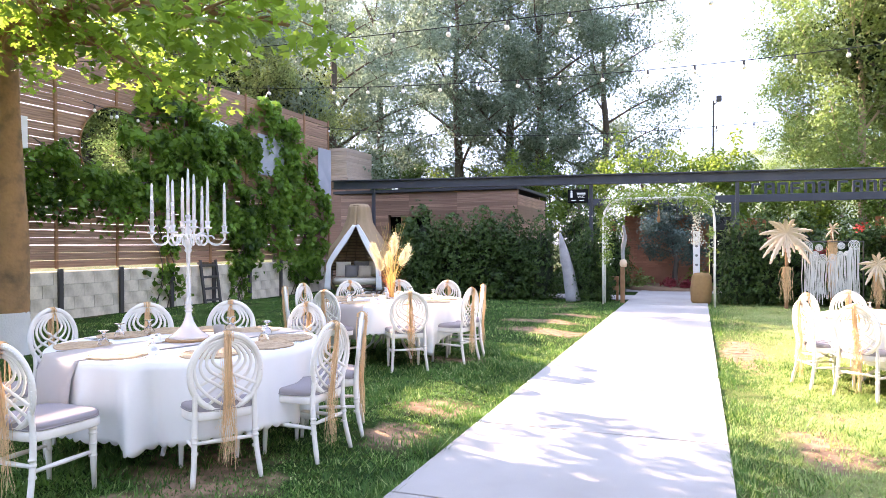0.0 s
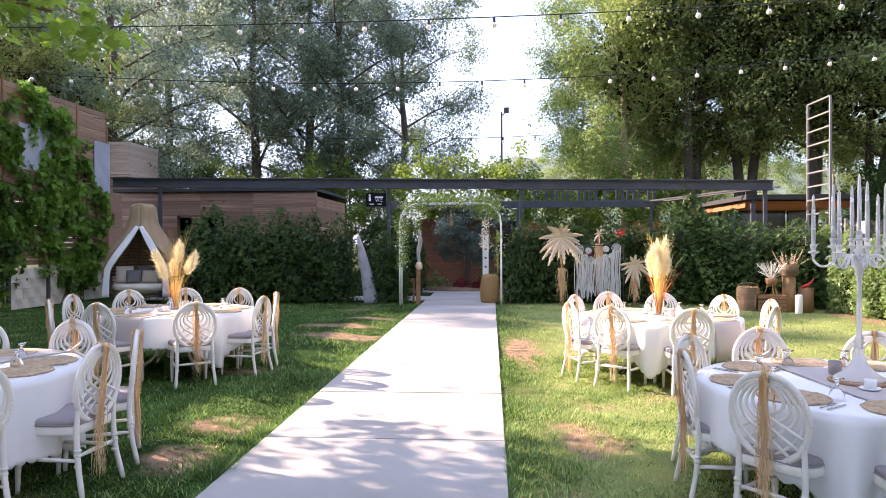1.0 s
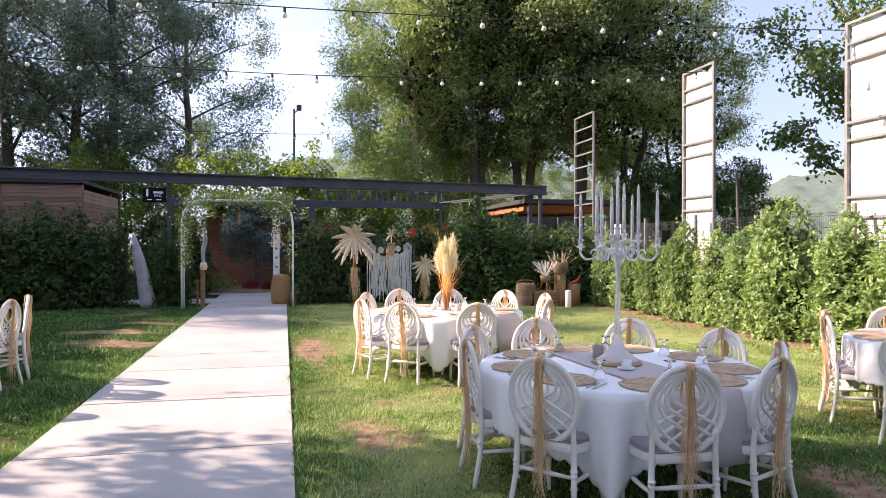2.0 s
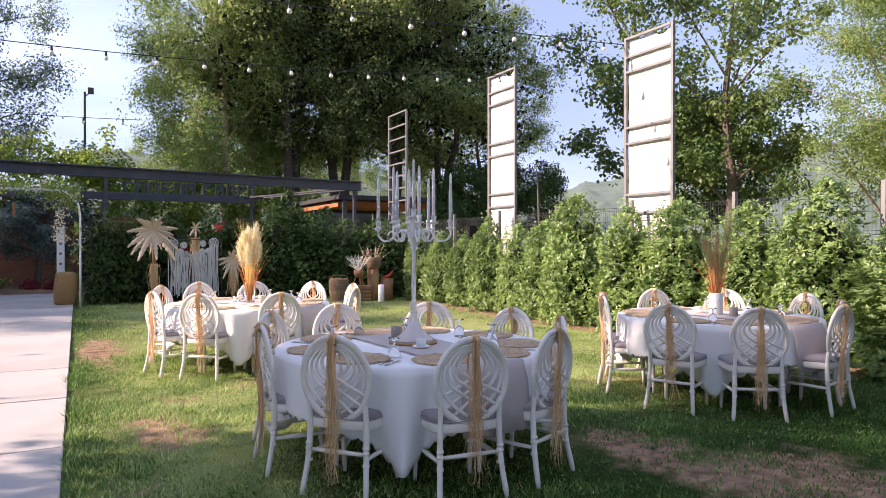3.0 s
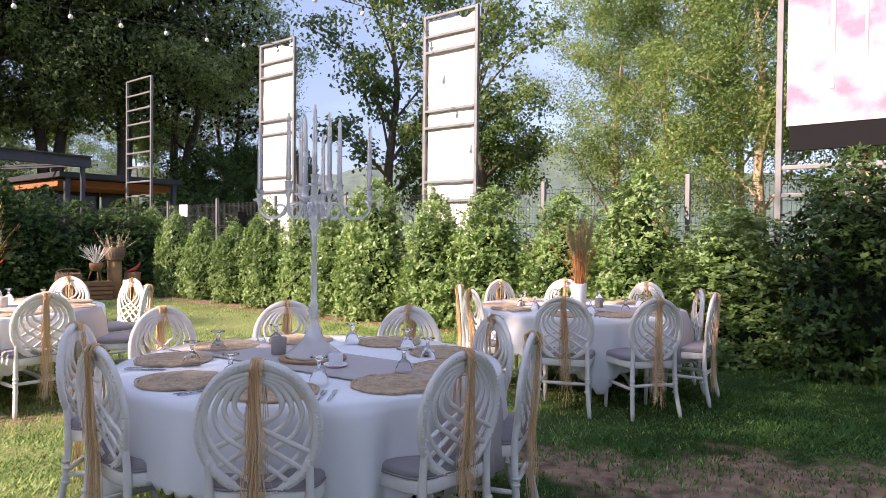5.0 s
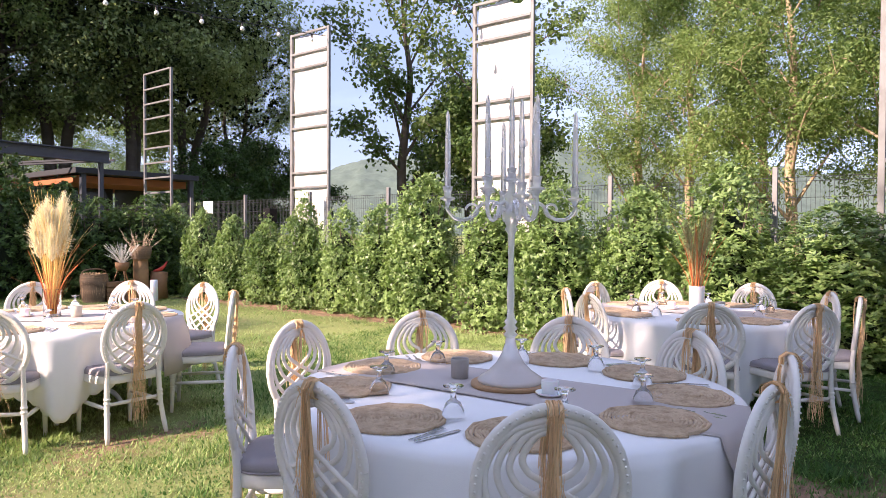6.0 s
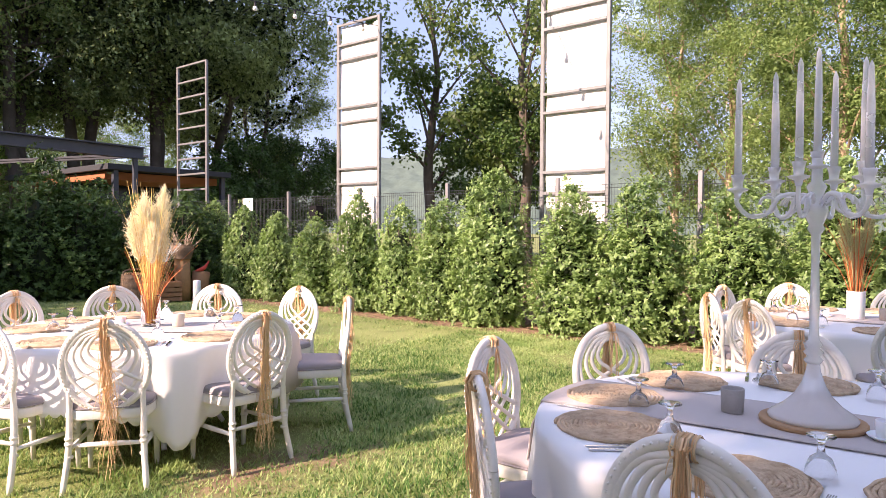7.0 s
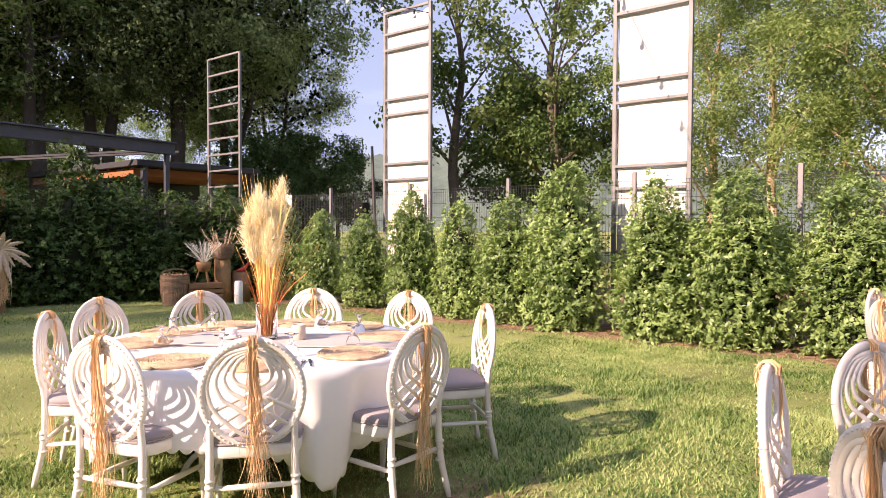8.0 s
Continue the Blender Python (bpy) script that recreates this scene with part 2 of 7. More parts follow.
M_PILLOW_A = surface("beige_pillow", (0.45, 0.37, 0.29), 0.95, 0.1, 6, 0.3, 220)
M_PILLOW_B = surface("grey_pillow", (0.16, 0.15, 0.15), 0.95, 0.1, 6, 0.3, 220)
M_PILLOW_C = surface("cream_pillow", (0.62, 0.56, 0.48), 0.95, 0.1, 6, 0.3, 220)
M_DRIFT = surface("grey_driftwood", (0.34, 0.34, 0.36), 0.85, 0.25, 5, 0.6, 30, stain=(0.18, 0.18, 0.19), stain_scale=5, stain_amount=0.6)
M_HAY = surface("rolled_straw", (0.30, 0.18, 0.075), 0.95, 0.25, 14, 0.9, 60)
M_TIMBER = surface("brown_timber", (0.27, 0.14, 0.065), 0.7, 0.2, 6, 0.3, 60, stain=(0.13, 0.065, 0.03), stain_scale=6, stain_amount=0.6)
M_RED = surface("red_cloth", (0.55, 0.055, 0.035), 0.7, 0.1, 8, 0.2, 80)
M_CORD = surface("macrame_cord", (0.66, 0.64, 0.62), 0.9, 0.1, 8, 0.3, 160, island=0.35)
M_CABLE = surface("rubber_cable", (0.02, 0.02, 0.02), 0.6, 0.1, 6, 0.0, 60)
M_BULB = surface("milk_bulb", (0.84, 0.83, 0.80), 0.15, 0.02, 6, 0.0, 60)
M_PANE = surface("dark_pane", (0.02, 0.022, 0.025), 0.08, 0.05, 4, 0.0, 60)
M_GREYSHEET = surface("grey_sheet", (0.33, 0.35, 0.41), 0.5, 0.15, 1.8, 0.1, 60, stain=(0.52, 0.52, 0.55), stain_scale=2, stain_amount=0.5)
M_SHADE_CORE = surface("inner_growth", (0.012, 0.02, 0.008), 0.95, 0.4, 9, 0.8, 40)
M_SOIL = surface("bare_soil", (0.20, 0.125, 0.075), 0.95, 0.3, 5, 0.9, 40)
M_ROOF = surface("roof_sheet", (0.03, 0.032, 0.038), 0.7, 0.1, 3, 0.1, 50)

L_LAUREL = leaf_mat("laurel_leaf", (0.032, 0.085, 0.016), (0.38, 0.52, 0.19), (0.34, 0.54, 0.10), 0.32, 0.38, 0.45, 1.6)
# hedge leaf is laurel in shade, with the shade put into its green
L_HEDGE = leaf_mat("hedge_leaf", (0.007, 0.024, 0.006), (0.110, 0.190, 0.050), (0.12, 0.22, 0.04), 0.22, 0.42, 0.22, 1.5)
# wide vine tones put dappled sun and shade into the leaf colour
L_VINE = leaf_mat("vine_leaf", (0.007, 0.030, 0.005), (0.20, 0.37, 0.06), (0.32, 0.54, 0.07), 0.40, 0.42, 0.22, 2.4)
L_PLANE = leaf_mat("plane_leaf", (0.028, 0.10, 0.012), (0.26, 0.40, 0.055), (0.54, 0.74, 0.09), 0.55, 0.5)
L_POPLAR = leaf_mat("poplar_leaf", (0.020, 0.044, 0.024), (0.30, 0.38, 0.29), (0.33, 0.44, 0.28), 0.40, 0.5, 0.25, 1.8)
# strong tone patches paint sunlit clumps and shaded gaps into the crown
L_DARKTREE = leaf_mat("walnut_leaf", (0.008, 0.022, 0.006), (0.38, 0.46, 0.19), (0.42, 0.54, 0.16), 0.36, 0.5, 0.12, 2.6)
# near-black green: the shade inside the crowns put into the leaf colour
L_INNER_SHADE = leaf_mat("shaded_inner_leaf", (0.005, 0.011, 0.004), (0.022, 0.034, 0.012), (0.03, 0.05, 0.015), 0.15, 0.6, 0.1)
L_ASPEN = leaf_mat("aspen_leaf", (0.045, 0.085, 0.022), (0.14, 0.20, 0.06), (0.25, 0.36, 0.07), 0.40, 0.45)
L_WILLOW = leaf_mat("willow_leaf", (0.045, 0.10, 0.024), (0.34, 0.45, 0.15), (0.36, 0.50, 0.12), 0.42, 0.5, 0.3, 1.4)
L_BRIGHT = leaf_mat("bright_leaf", (0.06, 0.125, 0.02), (0.19, 0.29, 0.055), (0.36, 0.48, 0.07), 0.5, 0.5)
L_OLIVE = leaf_mat("olive_leaf", (0.06, 0.10, 0.09), (0.15, 0.21, 0.185), (0.14, 0.20, 0.12), 0.25, 0.5)
L_WHITEFLOWER = leaf_mat("white_petal", (0.55, 0.54, 0.48), (0.78, 0.77, 0.70), (0.6, 0.6, 0.45), 0.3, 0.6)
L_REDFLOWER = leaf_mat("red_petal", (0.16, 0.02, 0.035), (0.35, 0.05, 0.06), (0.4, 0.06, 0.05), 0.3, 0.6)
L_GRASS = leaf_mat("grass_blade", (0.012, 0.056, 0.012), (0.125, 0.255, 0.060), (0.19, 0.37, 0.055), 0.35, 0.6, 0.25, 2.4)
# pale grass: sunlight as well as dryness is put into its tone
L_SUNLIT_GRASS = leaf_mat("dry_grass_blade", (0.15, 0.27, 0.065), (0.53, 0.60, 0.26), (0.44, 0.56, 0.15), 0.35, 0.6, 0.25, 2.0)


# ---- mesh helpers ----
def part(name, bm, material, parent, label="", smooth=False):
    """One mesh object under a thing or a part; with no parent it stands by itself."""
    me = bpy.data.meshes.new(name)
    if isinstance(bm, bmesh.types.BMesh):
        bm.normal_update()
        bm.to_mesh(me)
        bm.free()
    else:
        me.from_pydata(*bm)
    me.materials.append(material)
    if smooth:
        me.polygons.foreach_set("use_smooth", [True] * len(me.polygons))
    ob = new(name, me)
    if parent is not None:
        ob.parent = parent
    if label:
        ob["label"] = label
    return ob


def thing(name, label, category, group="", m=None, kind=""):
    ob = tagged(new(name), label, category, group, kind)
    ob.empty_display_size = 0.1
    if m is not None:
        ob.matrix_basis = m
    return ob


def box(bm, c, s, m=None, bevel=0.0):
    """A box of size s round c, turned by m about the origin of the mesh; bevel rounds its edges."""
    r = bmesh.ops.create_cube(bm, size=1.0)
    vs = r["verts"]
    bmesh.ops.scale(bm, vec=s, verts=vs)
    if bevel:
        es = list({e for v in vs for e in v.link_edges})
        out = bmesh.ops.bevel(bm, geom=es, offset=bevel, segments=2, profile=0.6, affect="EDGES")
        vs = list({v for f in out["faces"] for v in f.verts} | {v for v in vs if v.is_valid})
    bmesh.ops.translate(bm, vec=c, verts=vs)
    if m is not None:
        bmesh.ops.transform(bm, matrix=m, verts=vs)
    return vs


def tube(bm, pts, r, n=8, cap=True):
    """A round bar along points; r is one radius or one for each point."""
    pts = [Vector(p) for p in pts]
    rs = r if isinstance(r, (list, tuple)) else [r] * len(pts)
    rings, side = [], None
    for i, p in enumerate(pts):
        d = (pts[min(i + 1, len(pts) - 1)] - pts[max(i - 1, 0)])
        d = d.normalized() if d.length > 1e-9 else Vector((0, 0, 1))
        if side is None:
            side = d.orthogonal().normalized()
        side = (side - d * side.dot(d))
        side = side.normalized() if side.length > 1e-6 else d.orthogonal().normalized()
        up = d.cross(side)
        rings.append([bm.verts.new(p + (side * math.cos(2 * math.pi * k / n) + up * math.sin(2 * math.pi * k / n)) * rs[i]) for k in range(n)])
    for a, b in zip(rings, rings[1:]):
        for k in range(n):
            bm.faces.new((a[k], a[(k + 1) % n], b[(k + 1) % n], b[k]))
    if cap:
        bm.faces.new(rings[0][::-1])
        bm.faces.new(rings[-1])
    return rings


def lathe(bm, prof, n=20, at=(0, 0, 0), cap=True):
    """A turned body from (radius, height) pairs."""
    rings = []
    for r, z in prof:
        rings.append([bm.verts.new((at[0] + r * math.cos(2 * math.pi * k / n), at[1] + r * math.sin(2 * math.pi * k / n), at[2] + z)) for k in range(n)])
    for a, b in zip(rings, rings[1:]):
        for k in range(n):
            bm.faces.new((a[k], a[(k + 1) % n], b[(k + 1) % n], b[k]))
    if cap:
        if prof[0][0] > 1e-4:
            bm.faces.new(rings[0][::-1])
        if prof[-1][0] > 1e-4:
            bm.faces.new(rings[-1])


def smooth_path(pts, k=6):
    """Catmull-Rom points through pts."""
    pts = [Vector(p) for p in pts]
    ext = [2 * pts[0] - pts[1], *pts, 2 * pts[-1] - pts[-2]]
    out = []
    for i in range(1, len(ext) - 2):
        a, b, c, d = ext[i - 1:i + 3]
        for j in range(k):
            t = j / k
            out.append(0.5 * (2 * b + (c - a) * t + (2 * a - 5 * b + 4 * c - d) * t * t + (3 * b - a - 3 * c + d) * t ** 3))
    out.append(pts[-1])
    return out


RNG = np.random.default_rng(7)


def unit(a):
    return a / np.maximum(np.linalg.norm(a, axis=-1, keepdims=True), 1e-9)


def leaves(P, N, size, aspect=0.5, droop=0.0, rng=RNG):
    """Folded leaf blades at P facing N: vertices and faces. Each leaf is two faces that share a midrib."""
    n = len(P)
    N = unit(N + 0.001)
    T = unit(np.cross(N, unit(rng.normal(size=(n, 3)))))
    T[:, 2] -= droop
    T = unit(T)
    B = unit(np.cross(N, T))
    L = np.asarray(size).reshape(-1, 1) * np.ones((n, 1))
    W = L * aspect * 0.5
    V = np.empty((n, 4, 3))
    V[:, 0] = P
    V[:, 1] = P + T * L * 0.45 + B * W + N * W * 0.35
    V[:, 2] = P + T * L
    V[:, 3] = P + T * L * 0.45 - B * W + N * W * 0.35
    i = np.arange(n)[:, None] * 4
    F = np.concatenate([i + np.array([0, 1, 2]), i + np.array([0, 2, 3])], 0)
    return V.reshape(-1, 3), F


def leaf_part(name, VF, material, parent, label=""):
    V, F = VF
    me = bpy.data.meshes.new(name)
    me.vertices.add(len(V))
    me.vertices.foreach_set("co", np.ascontiguousarray(V, dtype=np.float32).ravel())
    k = F.shape[1]
    me.loops.add(F.size)
    me.loops.foreach_set("vertex_index", np.ascontiguousarray(F, dtype=np.int32).ravel())
    me.polygons.add(len(F))
    me.polygons.foreach_set("loop_start", np.arange(0, F.size, k, dtype=np.int32))
    me.update(calc_edges=True)
    me.materials.append(material)
    ob = new(name, me)
    if parent is not None:
        ob.parent = parent
        ob["kind"] = "stuff"
    if label:
        ob["label"] = label
    return ob


def strands(paths, w0, w1, rng=RNG):
    """Thin flat strips along many polylines (n, k, 3): vertices and faces."""
    n, k, _ = paths.shape
    side = unit(rng.normal(size=(n, 1, 3)))
    w = np.linspace(w0, w1, k).reshape(1, k, 1)
    V = np.stack([paths - side * w, paths + side * w], 2)
    idx = np.arange(n * k * 2).reshape(n, k, 2)
    F = np.stack([idx[:, :-1, 0], idx[:, :-1, 1], idx[:, 1:, 1], idx[:, 1:, 0]], -1).reshape(-1, 4)
    return V.reshape(-1, 3), F


# ---- ground, grass and path ----
PATH_X0, PATH_X1, SLAB = -1.24, 0.77, 1.78
RISE = 0.07
BARE = [(1.5, 6.9, 0.26, 0.7), (4.5, 4.8, 0.42, 0.5), (4.85, 4.0, 0.6, 0.5), (5.15, 3.4, 0.55, 0.4), (1.2, 11.5, 0.3, 1.4), (-2.0, 12.8, 0.9, 0.35), (-2.4, 14.2, 0.8, 0.3),
        (-1.75, 7.0, 0.34, 0.30), (-1.7, 6.0, 0.25, 0.35), (-2.4, 9.4, 0.5, 0.25), (-1.9, 15.8, 0.7, 0.25)]


def bare_at(x, y):
    """How bare the lawn is at a place, 0 to 1."""
    v = 0.0
    for cx, cy, rx, ry in BARE:
        d = math.hypot((x - cx) / rx, (y - cy) / ry) + 0.55 * noise.noise((x * 1.7, y * 1.7, 3.0))
        v = max(v, min(1.0, max(0.0, 1.35 - d)))
    n = noise.fractal((x * 0.55, y * 0.55, 9.0), 0.9, 2.0, 4)
    v = max(v, min(0.55, max(0.0, (n - 0.50) * 1.6)))
    if x > 8.0 and 5.6 < y < 18.0:
        v = max(v, min(1.0, (x - 8.32 + 0.2 * noise.noise((x * 3, y * 3, 1))) * 3.0))
    return max(0.0, v)


def swell(x, y):
    """The lawn: small swells, and a low rise west of the path."""
    rise = min(1.0, max(0.0, (-1.35 - x) / 0.8)) if -1 < y < 18.5 else 0.0
    rise *= min(1.0, max(0.0, (18.5 - y) / 4.0))
    return 0.012 * noise.noise((x * 0.6, y * 0.6, 0.0)) + RISE * rise * rise * (3 - 2 * rise)


gxs = sorted(set([-1500, -600, -250, -120, -60, -30, -20] + [round(-14 + 0.25 * i, 3) for i in range(105)] + [14, 20, 30, 60, 120, 250, 600, 1500]))
gys = sorted(set([-1500, -600, -250, -120, -60, -30, -15] + [round(-8 + 0.25 * i, 3) for i in range(145)] + [32, 40, 60, 120, 250, 600, 1500]))
gv, gf, gb = [], [], []
for y in gys:
    for x in gxs:
        gv.append((x, y, swell(x, y) if abs(x) < 20 and -15 < y < 30 else 0.0))
        gb.append(bare_at(x, y) if abs(x) < 15 and -9 < y < 30 else 0.2)
for j in range(len(gys) - 1):
    for i in range(len(gxs) - 1):
        a = j * len(gxs) + i
        gf.append((a, a + 1, a + 1 + len(gxs), a + len(gxs)))
M_LAWN = surface("lawn", (0.015, 0.036, 0.008), 0.95, 0.6, 16.0, 1.0, 110, stain=(0.065, 0.085, 0.022), stain_scale=22.0, stain_amount=0.7)
ln, ll = M_LAWN.node_tree.nodes, M_LAWN.node_tree.links
lb = ln["Principled BSDF"]
lb.inputs["Specular IOR Level"].default_value = 0.05
att, lmix, dirt, dn = ln.new("ShaderNodeAttribute"), ln.new("ShaderNodeMix"), ln.new("ShaderNodeValToRGB"), ln.new("ShaderNodeTexNoise")
att.attribute_name = "bare"
dn.inputs["Scale"].default_value, dn.inputs["Detail"].default_value = 9.0, 8
dirt.color_ramp.elements[0].color, dirt.color_ramp.elements[1].color = (0.14, 0.09, 0.06, 1), (0.40, 0.265, 0.175, 1)
dirt.color_ramp.elements[0].position, dirt.color_ramp.elements[1].position = 0.3, 0.7
ltc = ln.new("ShaderNodeTexCoord")
ll.new(ltc.outputs["Object"], dn.inputs["Vector"])
ll.new(dn.outputs["Fac"], dirt.inputs["Fac"])
lmix.data_type = "RGBA"
patchy = ln.new("ShaderNodeTexNoise")
patchy.inputs["Scale"].default_value, patchy.inputs["Detail"].default_value = 5.0, 9
ll.new(ltc.outputs["Object"], patchy.inputs["Vector"])
psum, pramp = ln.new("ShaderNodeMath"), ln.new("ShaderNodeValToRGB")
psum.operation = "MULTIPLY_ADD"
ll.new(patchy.outputs["Fac"], psum.inputs[0])
psum.inputs[1].default_value = 0.9
ll.new(att.outputs["Fac"], psum.inputs[2])
pramp.color_ramp.elements[0].position, pramp.color_ramp.elements[1].position = 0.62, 1.30
ll.new(psum.outputs[0], pramp.inputs["Fac"])
ll.new(pramp.outputs["Color"], lmix.inputs[0])
ll.new(lb.inputs["Base Color"].links[0].from_socket, lmix.inputs[6])
ll.new(dirt.outputs["Color"], lmix.inputs[7])
# sun on the lawn painted in: paler and drier right of the path
litatt, litmix = ln.new("ShaderNodeAttribute"), ln.new("ShaderNodeMix")
litatt.attribute_name = "dry"
litmix.data_type = "RGBA"
litmix.inputs[7].default_value = (0.36, 0.39, 0.15, 1)
ll.new(litatt.outputs["Fac"], litmix.inputs[0])
ll.new(lb.inputs["Base Color"].links[0].from_socket, litmix.inputs[6])
ll.new(litmix.outputs[2], lmix.inputs[6])
ll.new(lmix.outputs[2], lb.inputs["Base Color"])
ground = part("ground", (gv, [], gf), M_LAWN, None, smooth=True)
tagged(ground, "mown green lawn with worn bare earth patches", "ground", kind="structure")
ground.data.attributes.new("bare", "FLOAT", "POINT").data.foreach_set("value", gb)
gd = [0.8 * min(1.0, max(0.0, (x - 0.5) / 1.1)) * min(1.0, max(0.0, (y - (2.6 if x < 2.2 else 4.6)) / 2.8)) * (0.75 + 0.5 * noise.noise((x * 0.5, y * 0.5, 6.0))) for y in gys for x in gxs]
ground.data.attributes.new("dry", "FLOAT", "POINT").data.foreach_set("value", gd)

# blades of grass over the part of the lawn that is walked past
gr = np.random.default_rng(3)
GN = 800000
gp = np.empty((GN, 2))
half = int(GN * 0.62)
gp[:half, 0], gp[:half, 1] = gr.uniform(-6.5, 8.8, half), gr.uniform(1.6, 11, half)
gp[half:, 0], gp[half:, 1] = gr.uniform(-11.2, 9.4, GN - half), gr.uniform(1.2, 20.2, GN - half)
keep = ~((gp[:, 0] > PATH_X0 - 0.0) & (gp[:, 0] < PATH_X1 + 0.0))
gp = gp[keep]
bare_grid = np.array(gb).reshape(len(gys), len(gxs))
ix = np.clip(np.searchsorted(gxs, gp[:, 0]), 0, len(gxs) - 1)
iy = np.clip(np.searchsorted(gys, gp[:, 1]), 0, len(gys) - 1)
b_here = bare_grid[iy, ix]
gp, b_here = (a[gr.random(len(gp)) > b_here * 0.9] for a in (gp, b_here))
edge = np.minimum(np.abs(gp[:, 0] - PATH_X0), np.abs(gp[:, 0] - PATH_X1))
hgt = gr.uniform(0.022, 0.06, len(gp)) * (0.85 + 0.35 * np.sin(gp[:, 0] * 3.1 + 2 * np.sin(gp[:, 1] * 1.7)) * np.sin(gp[:, 1] * 2.3)) * np.where(edge < 0.15, 1.5, 1.0)
# tufts: taller and shorter patches a hand's width across
tuft = gr.random((220, 220))
tx_, ty_ = (gp[:, 0] + 12) / 0.11, gp[:, 1] / 0.11
t0, t1 = np.floor(tx_).astype(int), np.floor(ty_).astype(int)
fx_, fy_ = tx_ - t0, ty_ - t1
clump = (tuft[t0 % 220, t1 % 220] * (1 - fx_) + tuft[(t0 + 1) % 220, t1 % 220] * fx_) * (1 - fy_) + (tuft[t0 % 220, (t1 + 1) % 220] * (1 - fx_) + tuft[(t0 + 1) % 220, (t1 + 1) % 220] * fx_) * fy_
hgt = hgt * (0.55 + 1.2 * clump ** 1.5) * np.interp(gp[:, 0], [0.5, 2.0], [1.0, 0.8])
ang = gr.uniform(0, 2 * math.pi, len(gp))
lean = gr.uniform(0.2, 1.7, len(gp)) * hgt
rs_ = np.clip((-1.35 - gp[:, 0]) / 0.8, 0, 1) * np.clip((18.5 - gp[:, 1]) / 4.0, 0, 1)
base = np.column_stack([gp, -0.006 + RISE * rs_ ** 2 * (3 - 2 * rs_)])
wd = gr.uniform(0.0035, 0.0085, len(gp))
wdir = np.column_stack([np.cos(ang), np.sin(ang), np.zeros(len(gp))])
ldir = np.column_stack([-np.sin(ang), np.cos(ang), np.zeros(len(gp))])
GV = np.stack([base - wdir * wd[:, None], base + wdir * wd[:, None], base + ldir * lean[:, None] + np.array([0, 0, 1]) * hgt[:, None]], 1)
# share of paler blades, which stand for sunlit as well as dry grass
sunlit_dry_share = np.clip(np.interp(gp[:, 0], [0.5, 1.6], [0.22, 0.95]) * np.clip((gp[:, 1] - np.interp(gp[:, 0], [2.2, 4.0], [2.6, 4.6])) / 2.6, 0.1, 1.0), 0.06, 1)
sunlit_dry_share *= 0.7 + 0.45 * np.sin(gp[:, 0] * 1.3 + 1.1 * np.sin(gp[:, 1] * 0.9)) * np.sin(gp[:, 1] * 1.1 + 0.7)
is_sunlit_dry = gr.random(len(gp)) < sunlit_dry_share
for sel, mat, label in ((~is_sunlit_dry, L_GRASS, "short lush green lawn grass"), (is_sunlit_dry, L_SUNLIT_GRASS, "short straw-tinged lawn grass, coloured paler for the sun on it")):
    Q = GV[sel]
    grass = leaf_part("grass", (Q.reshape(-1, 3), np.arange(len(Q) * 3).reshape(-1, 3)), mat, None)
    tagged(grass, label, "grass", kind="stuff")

# ---- left boundary wall ----
WALL_X = -11.6


wall_west = thing("wall_west", "tall boundary wall of brown timber slats on a limewashed block base", "wall", kind="structure")
for i in range(15):
    bm = bmesh.new()
    box(bm, (WALL_X + 0.135, 0.36 + 1.55 * i, 0.55), (0.06, 0.10, 1.1), bevel=0.006)
    part("foot_post", bm, M_POST, wall_west, "dark post")
    bm = bmesh.new()
    box(bm, (WALL_X + 0.03, 0.36 + 1.55 * i, 3.5), (0.03, 0.07, 4.8), bevel=0.004)
    part("batten", bm, M_TIMBER, wall_west, "brown upright batten")

# ---- back shed ----
shed = thing("shed", "low timber-clad shed with dark openings under the steel beam", "shed")
bm = bmesh.new()
box(bm, (-10.75, 23.3, 1.7), (1.9, 0.2, 3.4))
box(bm, (-6.65, 23.3, 1.7), (3.1, 0.2, 3.4))
box(bm, (-8.95, 23.3, 2.98), (1.5, 0.2, 0.84))
box(bm, (-5.2, 25.5, 1.6), (0.2, 4.2, 3.2))
box(bm, (-8.4, 27.5, 1.7), (6.2, 0.2, 3.4))
box(bm, (-11.6, 25.45, 1.7), (0.2, 4.2, 3.4))
part("wall", bm, M_SHED, shed)
bm = bmesh.new()
box(bm, (-8.5, 25.4, 3.46), (6.9, 4.7, 0.1))
part("roof", bm, M_ROOF, shed)
# black board behind the opening stands in for the shade inside
bm = bmesh.new()
box(bm, (-8.95, 24.4, 1.3), (3.6, 0.1, 2.6))
part("dark_inside", bm, M_BLACK, shed, "black board for the shade inside")
bm = bmesh.new()
box(bm, (-9.15, 23.15, 1.28), (0.22, 0.14, 2.56), bevel=0.01)
part("door_post", bm, M_TIMBER, shed)

# small clad building over the end of the wall
loft = thing("clad_loft", "pale board-clad upper storey behind the wall", "building")
for i in range(9):
    bm = bmesh.new()
    box(bm, (-13.2, 26.0, 4.28 + 0.13 * i), (1.6, 2.2, 0.122))
    part("board", bm, M_PALEWOOD, loft)
bm = bmesh.new()
box(bm, (-13.15, 26.0, 4.15), (1.7, 2.4, 0.08))
part("floor_edge", bm, M_PALEWOOD, loft)
bm = bmesh.new()
box(bm, (-13.2, 26.0, 2.05), (1.5, 2.1, 4.11))
part("lower_wall", bm, M_SHED, loft, "brown lower wall")

